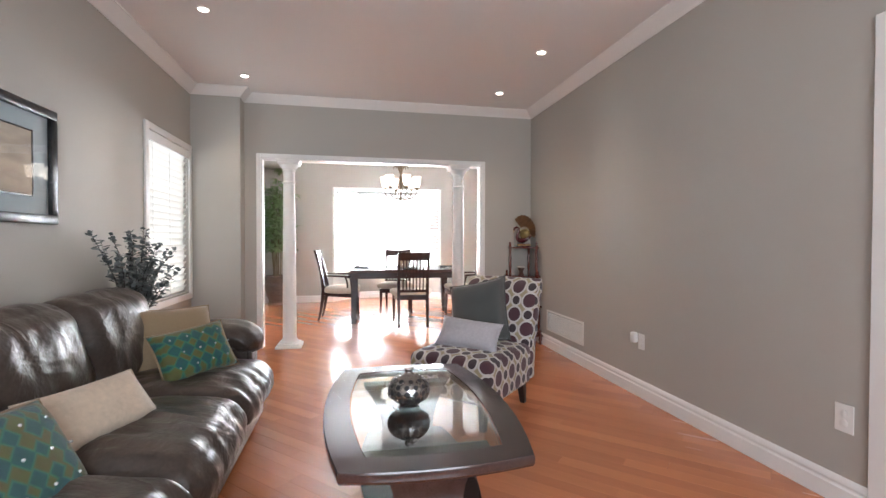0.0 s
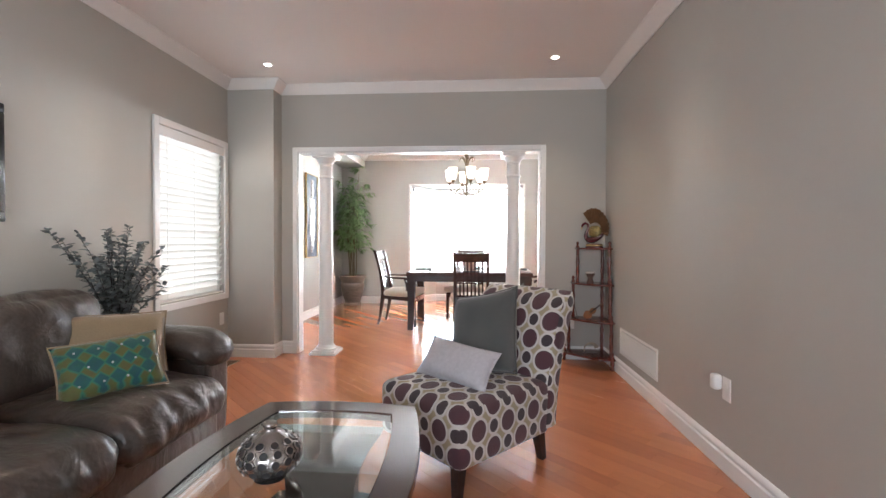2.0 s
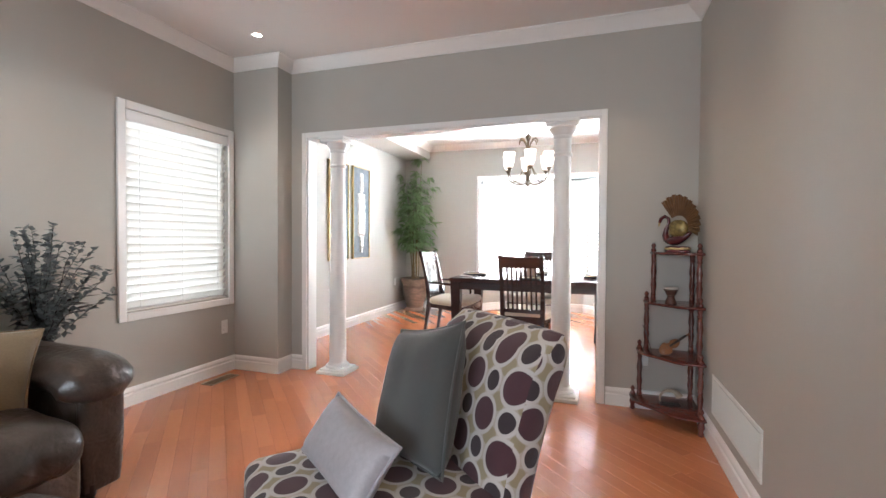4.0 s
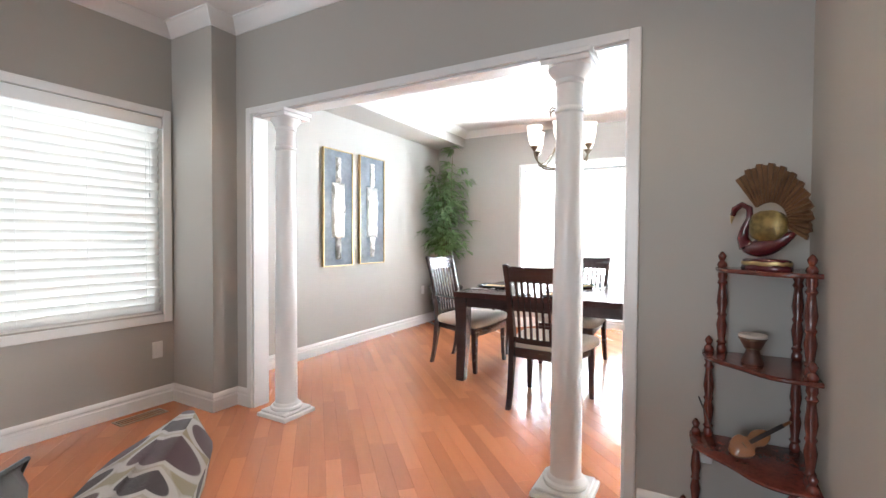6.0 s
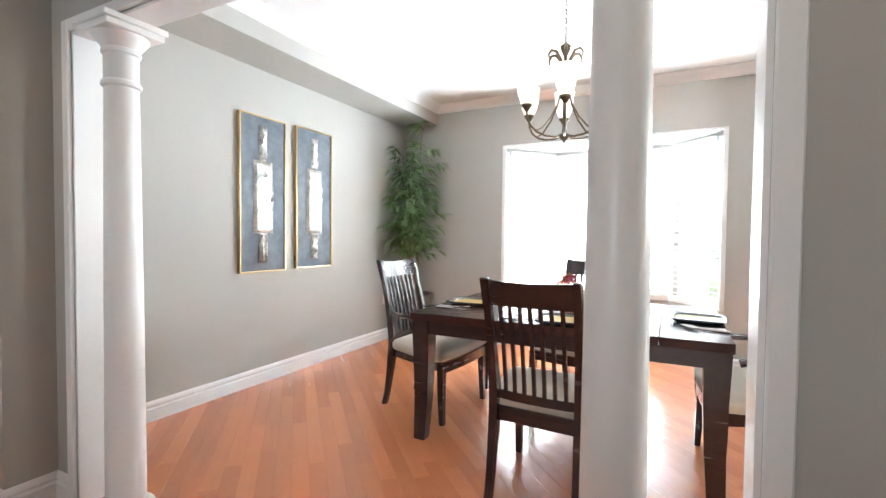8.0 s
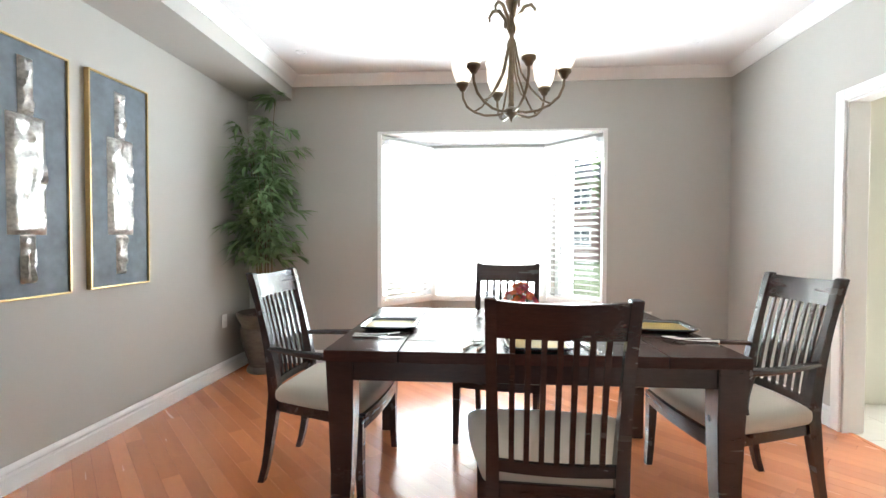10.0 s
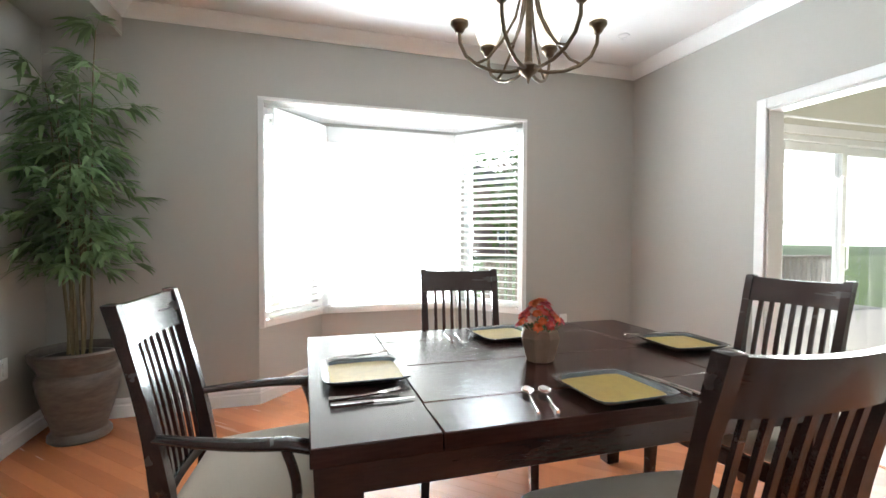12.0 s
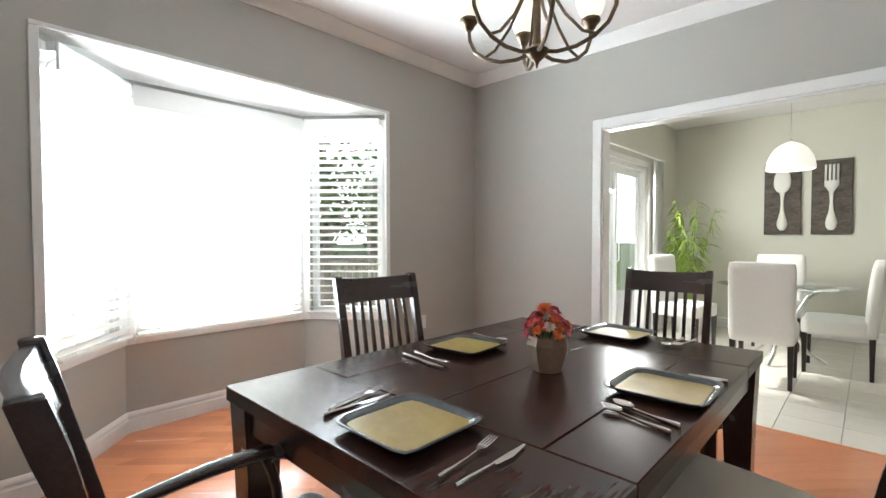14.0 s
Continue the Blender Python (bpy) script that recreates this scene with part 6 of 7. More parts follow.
# ---- dried arrangement behind the sofa ----
def twig_vase():
    root = thing("floor_vase", pose(-0.90, 4.06, 0), "tall floor vase of silvery eucalyptus twigs behind the sofa arm", "plant")
    bm = bmesh.new()
    lathe(bm, [(0.085, 0), (0.095, 0.01), (0.11, 0.16), (0.105, 0.30), (0.07, 0.42), (0.05, 0.50), (0.058, 0.55), (0.052, 0.55), (0.044, 0.50)], 24)
    part("vase", bm, M_POT, root, smooth=60)
    rnd = random.Random(8)
    leaf = leaf_material("eucalyptus_leaf", (0.145, 0.165, 0.165), 0.6)
    twigs, leaves, darks = bmesh.new(), bmesh.new(), bmesh.new()
    for k in range(38):
        a = rnd.uniform(0, 2 * math.pi)
        spread = rnd.uniform(0.06, 0.34)
        top = rnd.uniform(0.82, 1.28) - 0.12 * spread
        ex = max(-0.10, math.cos(a) * spread * 0.8 + 0.05)
        ey = math.sin(a) * spread * 1.2 - 0.05
        p = [Vector((0.01 * math.cos(a), 0.01 * math.sin(a), 0.40))]
        for t in (0.2, 0.4, 0.6, 0.8, 1.0):
            p.append(Vector((ex * t ** 1.4 + rnd.uniform(-.015, .015), ey * t ** 1.4 + rnd.uniform(-.015, .015), 0.50 + (top - 0.50) * t)))
        tube(twigs, [tuple(q) for q in p], [0.003, 0.0028, 0.0024, 0.002, 0.0016, 0.001], 5)
        for s in range(44):
            t = 0.25 + 0.75 * s / 43
            i = min(4, int(t * 5))
            o = p[i].lerp(p[i + 1], t * 5 - i) if i < 5 else p[5]
            d = Vector((rnd.uniform(-1, 1), rnd.uniform(-1, 1), rnd.uniform(-0.3, 1)))
            if o.x + d.normalized().x * 0.06 < -0.13:
                d.x = abs(d.x)
            blade(leaves, o, d, rnd.uniform(0.032, 0.058), rnd.uniform(0.012, 0.019), 0.2, rnd)
    for a in (-1.5, -1.2, 1.3, 1.6, -1.8):
        for s in range(5):
            d = Vector((rnd.uniform(-0.1, 0.25), math.sin(a), rnd.uniform(0.0, 0.35)))
            o = Vector((0.0, math.sin(a) * rnd.uniform(0.15, 0.25) - 0.08, rnd.uniform(0.70, 0.84)))
            blade(darks, o, d, rnd.uniform(0.12, 0.19), 0.018, 0.1, rnd)
    part("twigs", twigs, M_CHAIRLEG, root)
    part("leaves", leaves, leaf, root, "small silvery grey-green leaves")
    part("feather_leaves", darks, material("dark_plum_leaf", (0.045, 0.032, 0.030), 0.6, vary=0.3), root, "dark feathery leaves")


twig_vase()


# ---- kitchen nook ----
def tiles():
    floor = bpy.data.objects["floor_kitchen"]
    S = 0.33
    me = finish(boxed(0.002, S - 0.002, 0.002, S - 0.002, -0.012, 0.0, 0.0015), "tile", M_TILE)
    x = DR + 0.062
    while x < KR:
        y = 4.6
        while y < KB:
            ob = new("tile", me)
            ob.parent = floor
            ob.matrix_basis = Matrix.Translation((x, y, 0))
            y += S
        x += S
    part("tile_field", boxed(DR + 0.062, KR, KS, 4.597, -0.012, 0), M_TILE, floor)


def threshold():
    solid("threshold", boxed(DR + 0.035, DR + 0.062, 6.1, 8.335, -0.012, 0.004, 0.003), M_PLANK, "wooden threshold strip between floors", "trim")


threshold()
moulding("baseboard", [(KR, 4.0), (KR, KB), (5.995, KB)], BASE, "white painted moulded baseboard")


def patio_door():
    root = tagged(new("door_2"), "white vinyl sliding patio door, shut", "door", kind="structure")
    root.matrix_basis = pose(4.23, KB, 0)
    w, h = 1.69, 2.08
    for a, b, c, e in ((0, w, h - 0.05, h), (0, w, 0, 0.04), (0, 0.05, 0.04, h - 0.05), (w - 0.05, w, 0.04, h - 0.05)):
        part("door_frame", boxed(a, b, 0.02, 0.13, c, e, 0.003), M_VINYL, root)
    for a, b, y in ((0.05, 0.86, 0.05), (0.80, w - 0.05, 0.09)):
        sash = part("sash", boxed(a, a + 0.06, y, y + 0.035, 0.04, h - 0.05, 0.003), M_VINYL, root)
        part("sash", boxed(b - 0.06, b, y, y + 0.035, 0.04, h - 0.05, 0.003), M_VINYL, root)
        part("sash", boxed(a + 0.06, b - 0.06, y, y + 0.035, 0.04, 0.12, 0.003), M_VINYL, root)
        part("sash", boxed(a + 0.06, b - 0.06, y, y + 0.035, h - 0.12, h - 0.05, 0.003), M_VINYL, root)
        g = part("pane", boxed(a + 0.06, b - 0.06, y + 0.014, y + 0.020, 0.12, h - 0.12), M_GLASS, root, "clear patio door glass")
        g.visible_shadow = False
    bm = bmesh.new()
    tube(bm, [(0.825, 0.048, 0.93), (0.825, 0.012, 0.95), (0.825, 0.012, 1.14), (0.825, 0.048, 1.16)], 0.009, 8)
    part("pull_handle", bm, M_VINYL, root)


patio_door()
casing("trim_patio_door", "y", KB, -1, 4.23, 5.92, 0, 2.08, w=0.07, label="white painted patio door casing")
M_CURTAIN = material("white_sheer_curtain", (0.80, 0.79, 0.76), 0.8, vary=0.03, bump=0.1, scale=200)


def curtain():
    root = thing("curtain", pose(5.86, KB - 0.10, 0), "white curtain drawn aside at the patio door", "curtain")
    bm = bmesh.new()
    rows = []
    for j in range(13):
        z = 0.04 + 2.12 * j / 12
        rows.append([(0.26 * i / 40, 0.030 * math.sin(i * 0.9 + 0.2 * math.sin(j * 0.5)) * (0.6 + 0.4 * (1 - j / 12)), z) for i in range(41)])
    loft(bm, rows, close=False)
    bmesh.ops.solidify(bm, geom=bm.faces[:], thickness=0.003)
    part("cloth", bm, M_CURTAIN, root, smooth=80)
    bm = bmesh.new()
    tube(bm, [(-1.75, 0, 2.18), (0.35, 0, 2.18)], 0.011, 10)
    part("curtain_rod", bm, M_VINYL, root)
    for x in (-1.7, 0.30):
        bm = bmesh.new()
        tube(bm, [(x, 0, 2.18), (x, 0.098, 2.18)], 0.008, 8)
        part("bracket", bm, M_VINYL, root)


curtain()
M_BOARD = material("weathered_grey_board", (0.085, 0.068, 0.055), 0.7, vary=0.7, scale=22, bump=0.5, big=7, stretch=(1, 1, 2))
M_CARVED = material("carved_white_wood", (0.72, 0.70, 0.64), 0.5, vary=0.06, bump=0.2, scale=50)


def utensil_art(y, fork):
    z0, w, h = 1.24, 0.37, 0.88
    root = thing("utensil_wall_art", Matrix(((0, 1, 0, KR - 0.002), (-1, 0, 0, y), (0, 0, 1, z0), (0, 0, 0, 1))), "weathered dark board with a large white %s" % ("fork" if fork else "spoon"), "wall art", "pair of utensil boards")
    part("board", boxed(-w / 2, w / 2, -0.03, 0, 0, h, 0.004), M_BOARD, root)
    bm = bmesh.new()
    hp = [(0.02, 0.05), (0.045, 0.08), (0.055, 0.13), (0.045, 0.19), (0.022, 0.28), (0.016, 0.38), (0.022, 0.48), (0.030, 0.52)]
    loft(bm, [[(-r, -0.032, z), (-r * 0.7, -0.05, z), (r * 0.7, -0.05, z), (r, -0.032, z)] for r, z in hp])
    part("handle", bm, M_CARVED, root, smooth=60)
    bm = bmesh.new()
    if fork:
        loft(bm, [[(-0.03, -0.032, 0.51), (-0.02, -0.05, 0.51), (0.02, -0.05, 0.51), (0.03, -0.032, 0.51)], [(-0.066, -0.032, 0.57), (-0.055, -0.05, 0.57), (0.055, -0.05, 0.57), (0.066, -0.032, 0.57)], [(-0.068, -0.032, 0.63), (-0.058, -0.05, 0.63), (0.058, -0.05, 0.63), (0.068, -0.032, 0.63)]])
        for k in range(4):
            x = -0.054 + 0.036 * k
            box(bm, x - 0.011, x + 0.011, -0.05, -0.032, 0.62, 0.82, 0.003)
    else:
        lathe(bm, [(0.01, -0.145), (0.05, -0.125), (0.078, -0.07), (0.084, 0.0), (0.075, 0.08), (0.045, 0.135), (0.01, 0.15)], 20)
        for v in bm.verts:
            v.co = (v.co.x * 1.05, -0.045 + v.co.y * 0.18, 0.655 + v.co.z)
    part("head", bm, M_CARVED, root, smooth=60)


utensil_art(7.615, False)
utensil_art(7.15, True)


def pendant():
    root = thing("pendant_lamp", pose(5.55, 7.39, 0), "white dome pendant lamp, lit, over the glass table", "lamp")
    bm = bmesh.new()
    lathe(bm, [(0.198 * math.cos(t), 1.87 + 0.265 * math.sin(t)) for t in [radians(88 - 8 * i) for i in range(12)]] + [(0.192, 1.866)] + [(0.190 * math.cos(t), 1.87 + 0.257 * math.sin(t)) for t in [radians(8 * i) for i in range(12)]], 32, caps=False)
    part("shade", bm, M_PENDANT, root, "glowing white dome shade", smooth=60)
    bm = bmesh.new()
    lathe(bm, [(0.03, 2.13), (0.035, 2.14), (0.012, 2.165)], 16)
    tube(bm, [(0, 0, 2.16), (0, 0, CH)], 0.004, 6)
    part("cord", bm, M_CHROME, root)


pendant()


def parsons_chair(m, label):
    root = thing("parsons_chair", m, label, "chair", "white chairs round the glass table")
    part("seat", soft_box(0.225, 0.235, 0.075, 0.03, 8, (0, 0, 0.015)), M_WHITELEATHER, root, at=pose(0, 0.02, 0.42), smooth=80)
    bm = soft_box(0.225, 0.045, 0.33, 0.03, 10, (0, 0.008, 0))
    for v in bm.verts:
        v.co.y -= 0.05 * max(0.0, (v.co.z + 0.33) / 0.66) ** 1.5
    part("backrest", bm, M_WHITELEATHER, root, at=pose(0, -0.215, 0.68), smooth=80)
    for x in (-0.195, 0.195):
        for y in (-0.22, 0.225):
            bm = bmesh.new()
            loft(bm, [[(x - s, y - s, z), (x + s, y - s, z), (x + s, y + s, z), (x - s, y + s, z)] for s, z in ((0.014, 0), (0.021, 0.36))])
            part("leg", bm, M_CHAIRLEG, root, "dark wooden leg")


parsons_chair(pose(4.63, 7.45, 0, 0, 0, -88), "white leather parsons chair with its back to the dining room")
parsons_chair(pose(6.2, 7.55, 0, 0, 0, 92), "white leather parsons chair against the sage wall side")
parsons_chair(pose(5.34, 7.0, 0, 0, 0, 0), "white leather parsons chair pushed in at the glass table")
parsons_chair(pose(5.45, 8.30, 0, 0, 0, 168), "white leather parsons chair before the patio door")


def glass_table():
    root = thing("glass_table", pose(5.45, 7.42, 0), "round glass kitchen table on curved steel legs", "table")
    bm = bmesh.new()
    lathe(bm, [(0.54, 0.738), (0.55, 0.742), (0.55, 0.748), (0.54, 0.75)], 48)
    part("tabletop", bm, M_TABLEGLASS, root, "clear round glass top", smooth=30)
    for k in range(3):
        a = 2 * math.pi * (k + 0.4) / 3
        c, s = math.cos(a), math.sin(a)
        bm = bmesh.new()
        tube(bm, [(r * c, r * s, z) for r, z in ((0.34, 0.006), (0.20, 0.10), (0.10, 0.28), (0.10, 0.45), (0.20, 0.64), (0.33, 0.732))], 0.019, 10)
        part("leg", bm, M_CHROME, root, "curved steel leg", smooth=60)
    bm = bmesh.new()
    lathe(bm, [(0.105, 0.34), (0.112, 0.35), (0.105, 0.36), (0.098, 0.35), (0.105, 0.34)], 24, caps=False)
    part("ring", bm, M_CHROME, root, smooth=60)


glass_table()


def palm():
    root = thing("potted_palm", pose(6.22, 8.45, 0), "bright green potted palm in the kitchen corner", "plant")
    bm = bmesh.new()
    lathe(bm, [(0.12, 0), (0.13, 0.01), (0.17, 0.28), (0.18, 0.32), (0.165, 0.32), (0.155, 0.27)], 24)
    part("pot", bm, M_WHITELEATHER, root, smooth=50)
    bm = bmesh.new()
    lathe(bm, [(0.158, 0.275), (0.06, 0.285)], 20)
    part("soil", bm, M_SOIL, root)
    rnd = random.Random(3)
    lf = bmesh.new()
    for k in range(16):
        a = rnd.uniform(0, 6.28)
        sp = rnd.uniform(0.06, 0.30)
        top = rnd.uniform(0.95, 1.7)
        p = [Vector((0.02, 0, 0.27)).lerp(Vector((math.cos(a) * sp, math.sin(a) * sp, top)), t) + Vector((0, 0, 0.10 * math.sin(t * 3.1))) for t in (0, 0.25, 0.5, 0.75, 1)]
        st = bmesh.new()
        tube(st, [tuple(q) for q in p], 0.004, 5)
        part("stem", st, M_LEAF2, root)
        for s in range(34):
            t = 0.35 + 0.65 * s / 33
            i = min(3, int(t * 4))
            o = p[i].lerp(p[i + 1], t * 4 - i)
            an = a + rnd.choice((-1, 1)) * rnd.uniform(0.5, 1.3)
            blade(lf, o, Vector((math.cos(an), math.sin(an), rnd.uniform(-0.3, 0.5))), rnd.uniform(0.12, 0.20), 0.011, rnd.uniform(0.4, 1.0), rnd)
    part("foliage", lf, M_LEAF2, root, "bright green palm leaflets")


palm()

# ---- outside ----
# emissive panels far off, added to burn the window views out to white
M_SKYGLOW = glow("backdrop_glow", (0.96, 0.98, 1.0), 2.2)
for _n0, _b in (("backdrop_north", (-90, 110, 88, 88.2, -1, 58)), ("backdrop_east", (110, 110.2, -60, 88, -1, 50)), ("backdrop_west", (-80.2, -80, -60, 88, -1, 40))):
    tagged(solid(_n0, boxed(*_b), M_SKYGLOW), "glowing white panel standing in for bright distant sky", "backdrop")
M_GRASS = material("lawn", (0.10, 0.14, 0.05), 0.9, vary=0.35, scale=30, big=0.4, bump=0.5)
M_DECK = material("grey_deck_board", (0.42, 0.38, 0.33), 0.7, vary=0.2, scale=20, stretch=(1, 8, 1), bump=0.2)
M_RAIL = material("weathered_deck_rail", (0.36, 0.30, 0.25), 0.7, vary=0.2, scale=20)
M_SIDING = material("brick_red_siding", (0.33, 0.21, 0.18), 0.8, vary=0.2, scale=9, bump=0.2)
M_ROOF = material("asphalt_shingle", (0.12, 0.105, 0.10), 0.9, vary=0.3, scale=14, bump=0.3)
tagged(solid("ground", boxed(-120, 150, -120, 160, -0.5, -0.3), M_GRASS), "mown green lawn around the house", "ground")


def deck():
    root = tagged(new("patio_deck"), "weathered timber deck outside the patio door", "deck", kind="structure")
    first = None
    for k in range(26):
        at = pose(3.2, 9.02 + k * 0.142, -0.06)
        if first is None:
            first = part("deck_board", boxed(0, 7.5, 0.003, 0.139, -0.03, 0, 0.003), M_DECK, root, at=at)
        else:
            share(first, root, at, "deck_board")
    part("deck_frame", boxed(3.2, 10.7, 9.02, 12.7, -0.30, -0.09), M_RAIL, root)


deck()


def deck_fence():
    root = thing("deck_railing", pose(3.2, 12.6, -0.06), "weathered timber railing with upright balusters along the deck", "railing")
    part("top_rail", boxed(0, 7.5, -0.07, 0.07, 0.90, 0.94, 0.004), M_RAIL, root)
    part("bottom_rail", boxed(0, 7.5, -0.02, 0.02, 0.08, 0.16, 0.004), M_RAIL, root)
    for k in range(5):
        part("post", boxed(k * 1.85 - 0.045, k * 1.85 + 0.045, -0.045, 0.045, 0, 0.90), M_RAIL, root)
    first = None
    for k in range(52):
        at = pose(0.1 + k * 0.142, 0, 0.16)
        if first is None:
            first = part("baluster", boxed(-0.03, 0.03, -0.03, 0.03, 0, 0.74), M_RAIL, root, at=at)
        else:
            share(first, root, at, "baluster")


deck_fence()


def house(x, y, w, d, h, turn, label):
    root = thing("house", pose(x, y, -0.3, 0, 0, turn), label, "house", "neighbouring houses")
    part("wall", boxed(-w / 2, w / 2, -d / 2, d / 2, 0, h), M_SIDING, root)
    bm = bmesh.new()
    o = 0.5
    v = [bm.verts.new(p) for p in ((-w / 2 - o, -d / 2 - o, h), (w / 2 + o, -d / 2 - o, h), (w / 2 + o, d / 2 + o, h), (-w / 2 - o, d / 2 + o, h), (-w / 4, 0, h + 2.6), (w / 4, 0, h + 2.6))]
    for f in ((0, 1, 5, 4), (1, 2, 5), (2, 3, 4, 5), (3, 0, 4), (0, 3, 2, 1)):
        bm.faces.new([v[i] for i in f])
    part("roof", bm, M_ROOF, root)
    for zz in (1.0, 3.9):
        for k in range(3):
            xx = -w / 2 + w * (k + 0.5) / 3
            win = part("window", boxed(xx - 0.75, xx + 0.75, -d / 2 - 0.06, -d / 2, zz, zz + 1.4), M_VINYL, root, "white framed window")
            for s in (-1, 1):
                part("pane", boxed(xx + s * 0.34 - 0.29, xx + s * 0.34 + 0.29, -d / 2 - 0.075, -d / 2 - 0.062, zz + 0.1, zz + 1.3), material("dark_window_pane", (0.10, 0.12, 0.14), 0.1), win)


house(29.0, 36.0, 11, 9, 5.6, -35, "red brick two-storey house with a shingled roof")
house(12.0, 44.0, 11, 9, 5.6, 5, "red brick two-storey house with a shingled roof")
house(-18.0, 8.0, 14, 9, 5.6, 90, "red brick two-storey house with a shingled roof")


def tree(x, y, h, seed, label):
    rnd = random.Random(seed)
    root = thing("tree", pose(x, y, -0.3), label, "tree", "garden trees")
    bm = bmesh.new()
    tube(bm, [(0, 0, 0), (0.04, 0.02, h * 0.3), (0.0, 0.05, h * 0.6), (0.05, 0, h * 0.9)], [0.13, 0.10, 0.06, 0.02], 10)
    lf = bmesh.new()
    for k in range(46):
        a = rnd.uniform(0, 6.28)
        z = h * rnd.uniform(0.28, 0.95)
        r = (h * 0.34) * math.sin(math.pi * (z / h - 0.15) / 0.9) ** 0.7 * rnd.uniform(0.5, 1.0)
        tip = Vector((math.cos(a) * r, math.sin(a) * r, z + rnd.uniform(0, 0.5)))
        tube(bm, [(0.02, 0.02, z * 0.8), tuple(tip * 0.5 + Vector((0, 0, z * 0.45))), tuple(tip)], [0.03, 0.02, 0.006], 5)
        for s in range(46):
            o = tip + Vector((rnd.gauss(0, 0.28), rnd.gauss(0, 0.28), rnd.gauss(0, 0.24)))
            blade(lf, o, Vector((rnd.uniform(-1, 1), rnd.uniform(-1, 1), rnd.uniform(-1, 1))), rnd.uniform(0.10, 0.18), 0.05, 0.1, rnd)
    part("trunk", bm, M_RAIL, root)
    part("crown", lf, leaf_material("tree_leaf", (0.10, 0.15, 0.05), 0.5), root)


tree(9.5, 17.5, 4.2, 1, "leafy green garden tree beyond the deck")
tree(13.5, 19.5, 2.5, 2, "leafy green garden tree beyond the deck")
tree(17.5, 20.0, 2.7, 3, "leafy green garden tree beyond the deck")
tree(4.6, 14.2, 4.6, 4, "leafy green garden tree outside the bay window")
tiles()

# ---- the strip floor ----
PLW = 0.083


def plank_mesh(length):
    bm = boxed(0, length - 0.0006, 0.0002, PLW - 0.0002, -0.014, 0, 0.0006)
    return finish(bm, "plank", M_PLANK)


def inside(x, y, pad=0.0):
    if LW - pad < x < RW + pad and LF - pad < y < 5.9:
        return True
    if DL - pad < x < DR + 0.06 and 5.8 < y < DB + pad:
        return True
    return 0.190 - pad + (y - DB) * 0.86 < x < 2.318 + pad - (y - DB) * 0.86 and DB - 0.1 < y < 10.2 + pad


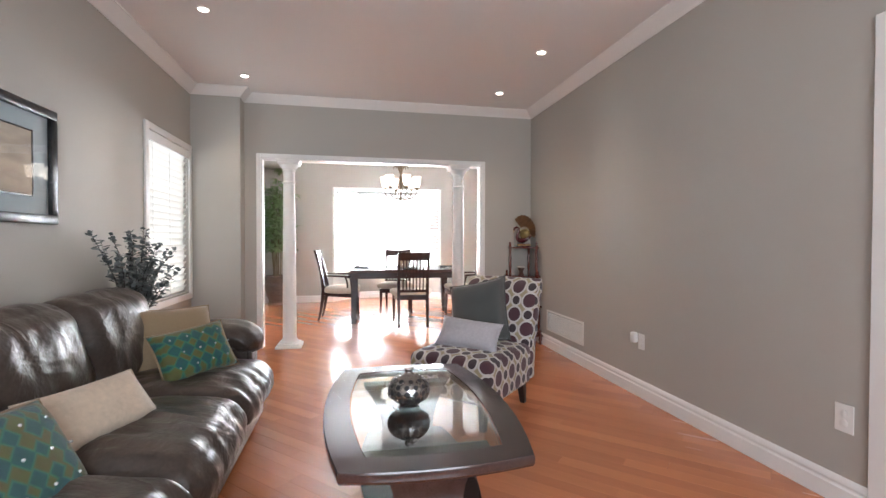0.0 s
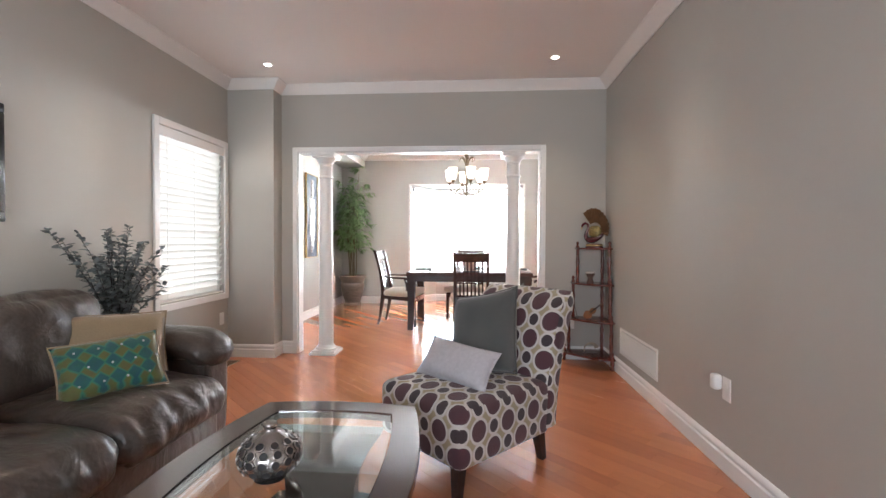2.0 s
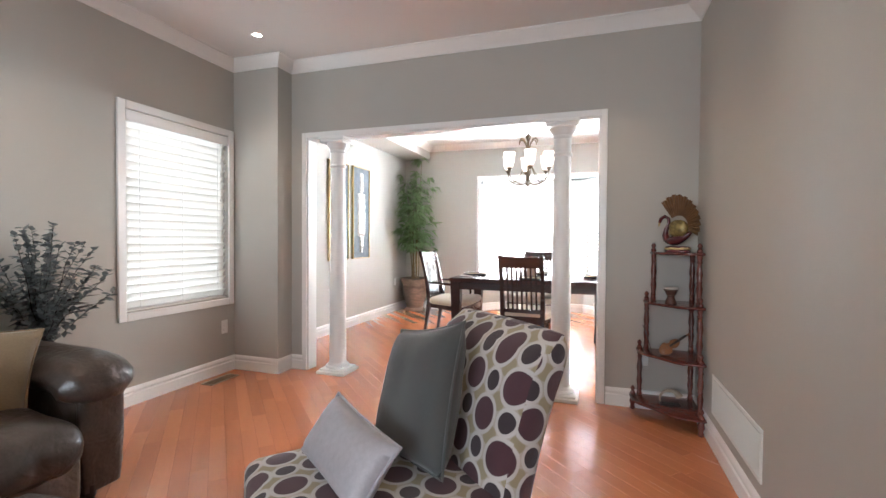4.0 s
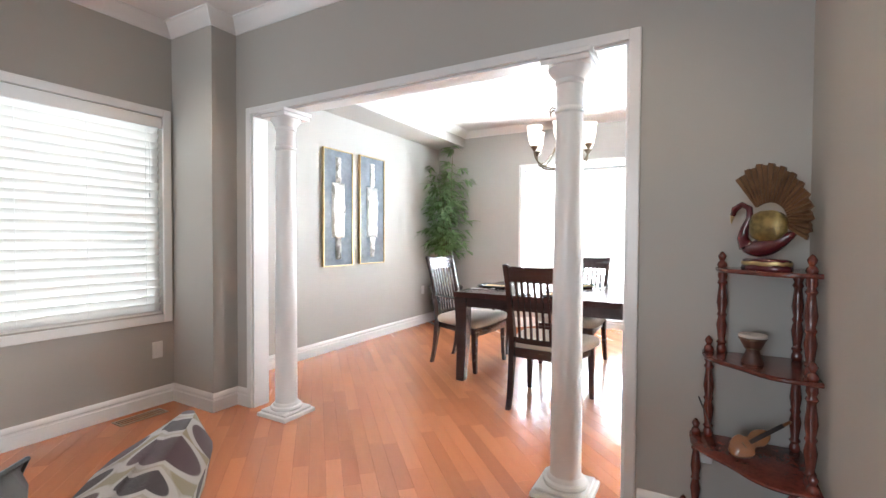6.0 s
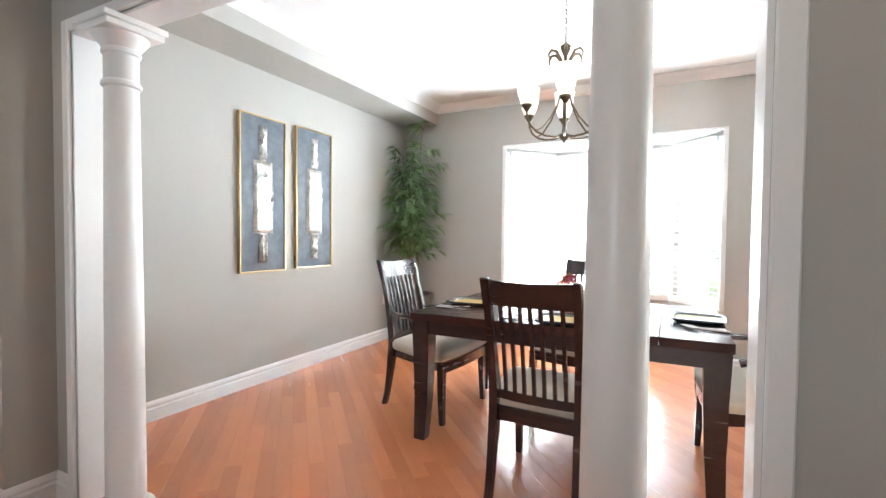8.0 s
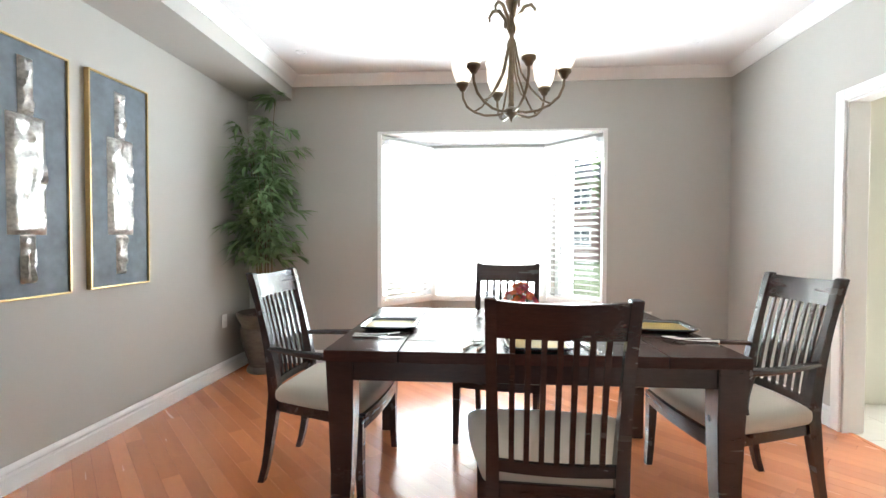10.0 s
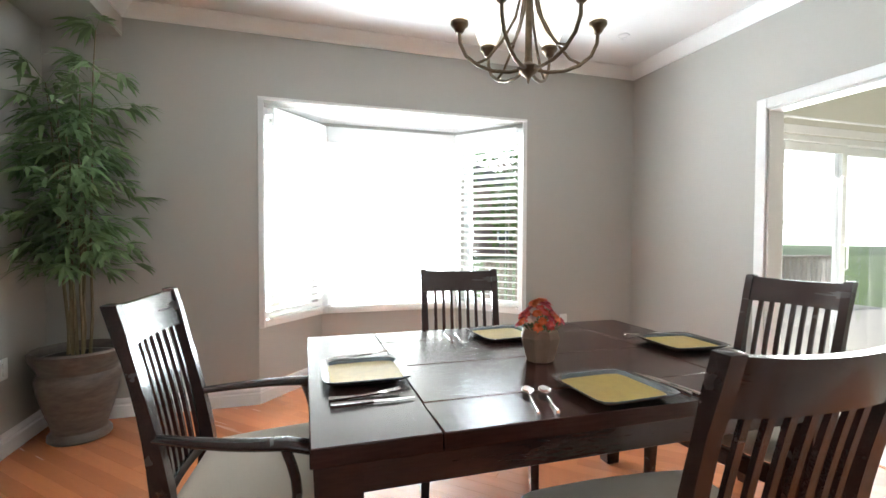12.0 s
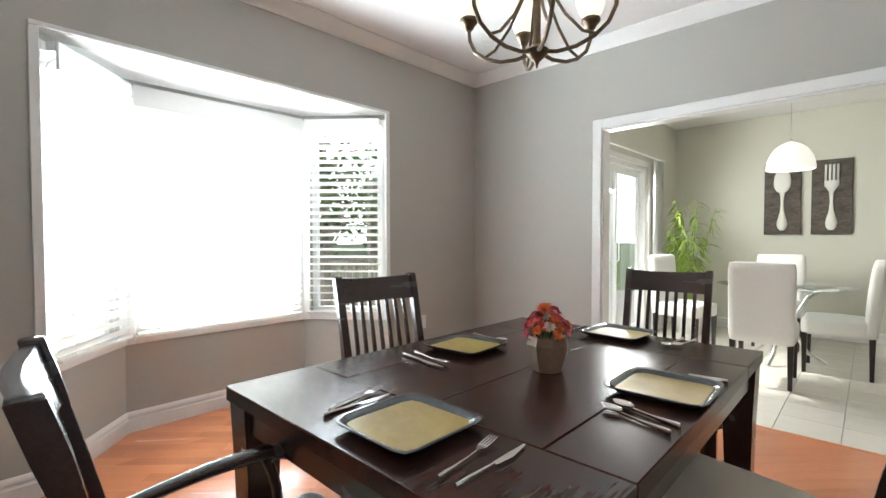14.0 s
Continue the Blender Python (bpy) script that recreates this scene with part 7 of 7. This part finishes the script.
def lay_floor():
    rnd = random.Random(11)
    meshes = {L: plank_mesh(L) for L in (0.5, 0.7, 0.9, 1.1, 1.3)}
    floor = bpy.data.objects["floor"]
    u, v = Vector((math.sqrt(0.5), -math.sqrt(0.5))), Vector((math.sqrt(0.5), math.sqrt(0.5)))
    found = []
    for row in range(-40, 140):
        s = -9.0 - rnd.random()
        while s < 5.5:
            L = rnd.choice(list(meshes))
            o = u * s + v * (row * PLW)
            probes = [o + u * (L * k) + v * (PLW / 2) for k in (0, 0.25, 0.5, 0.75, 1)]
            if any(inside(p.x, p.y, 0.03) for p in probes):
                found.append((o, L))
            s += L
    # boards that cross a wall line are cut short by the wall's own thickness
    XE = DR + 0.034
    def whole(o, L):
        ends = [o, o + u * L, o + v * PLW, o + u * L + v * PLW]
        return all(inside(p.x, p.y, 0.1) and p.x < XE for p in ends)
    cut = [f for f in found if not whole(*f)]
    found = [f for f in found if whole(*f)]
    near = sorted(found, key=lambda f: ((f[0].x + 0.4 - 0.9) ** 2 + (f[0].y - 0.4 - 4.9) ** 2 * 0.55))
    turn = Matrix.Rotation(radians(-45), 4, "Z")
    for o, L in near[:300]:
        ob = new("plank", meshes[L])
        ob.parent = floor
        ob.matrix_basis = Matrix.Translation((o.x, o.y, 0)) @ turn
    verts, faces = [], []
    for o, L in near[300:]:
        me = meshes[L]
        base = len(verts)
        m = Matrix.Translation((o.x, o.y, 0)) @ turn
        verts += [m @ w.co for w in me.vertices]
        faces += [tuple(base + i for i in p.vertices) for p in me.polygons]
    for x0, x1, y0, y1 in ((LW - 0.1, RW + 0.1, LF - 0.1, 5.9), (DL - 0.1, XE, 5.9, DB + 0.1), (0.12, 2.39, DB + 0.1, 10.2)):
        ev, ef = [], []
        for o, L in cut:
            base = len(ev)
            m = Matrix.Translation((o.x, o.y, 0)) @ turn
            ev += [m @ w.co for w in meshes[L].vertices]
            ef += [tuple(base + i for i in p.vertices) for p in meshes[L].polygons]
        me = bpy.data.meshes.new("edge_planks")
        me.from_pydata(ev, [], ef)
        bm = bmesh.new()
        bm.from_mesh(me)
        for co, no in (((x0, 0, 0), (-1, 0, 0)), ((x1, 0, 0), (1, 0, 0)), ((0, y0, 0), (0, -1, 0)), ((0, y1, 0), (0, 1, 0))):
            bmesh.ops.bisect_plane(bm, geom=bm.verts[:] + bm.edges[:] + bm.faces[:], plane_co=co, plane_no=no, clear_outer=True)
        ob = new("edge_planks", finish(bm, "edge_planks", M_PLANK_FAR))
        ob.parent = floor
        tagged(ob, "cherry boards cut along the walls", kind="stuff")
    me = bpy.data.meshes.new("far_planks")
    me.from_pydata(verts, [], faces)
    me.materials.append(M_PLANK_FAR)
    ob = new("far_planks", me)
    ob.parent = floor
    tagged(ob, "reddish cherry strip flooring laid diagonally", kind="stuff")


def far_plank_material():
    m = material("cherry_plank_far", (0.55, 0.195, 0.080), 0.26, bump=0.05, scale=14, vary=0.22, big=1.2, stretch=(1.2, 16, 1), coat=0.5, randomize=1.5)
    nt = m.node_tree
    oi = [n for n in nt.nodes if n.type == "OBJECT_INFO"][0]
    geo = nt.nodes.new("ShaderNodeNewGeometry")
    for l in list(nt.links):
        if l.from_node == oi:
            to = l.to_socket
            nt.links.new(geo.outputs["Random Per Island"], to)
    mp = [n for n in nt.nodes if n.type == "MAPPING"][0]
    mp.vector_type = "POINT"
    rot = nt.nodes.new("ShaderNodeVectorRotate")
    rot.inputs["Angle"].default_value = radians(45)
    tc = [n for n in nt.nodes if n.type == "TEX_COORD"][0]
    nt.links.new(tc.outputs["Object"], rot.inputs["Vector"])
    nt.links.new(rot.outputs[0], mp.inputs[0])
    return m


M_PLANK_FAR = far_plank_material()
lay_floor()
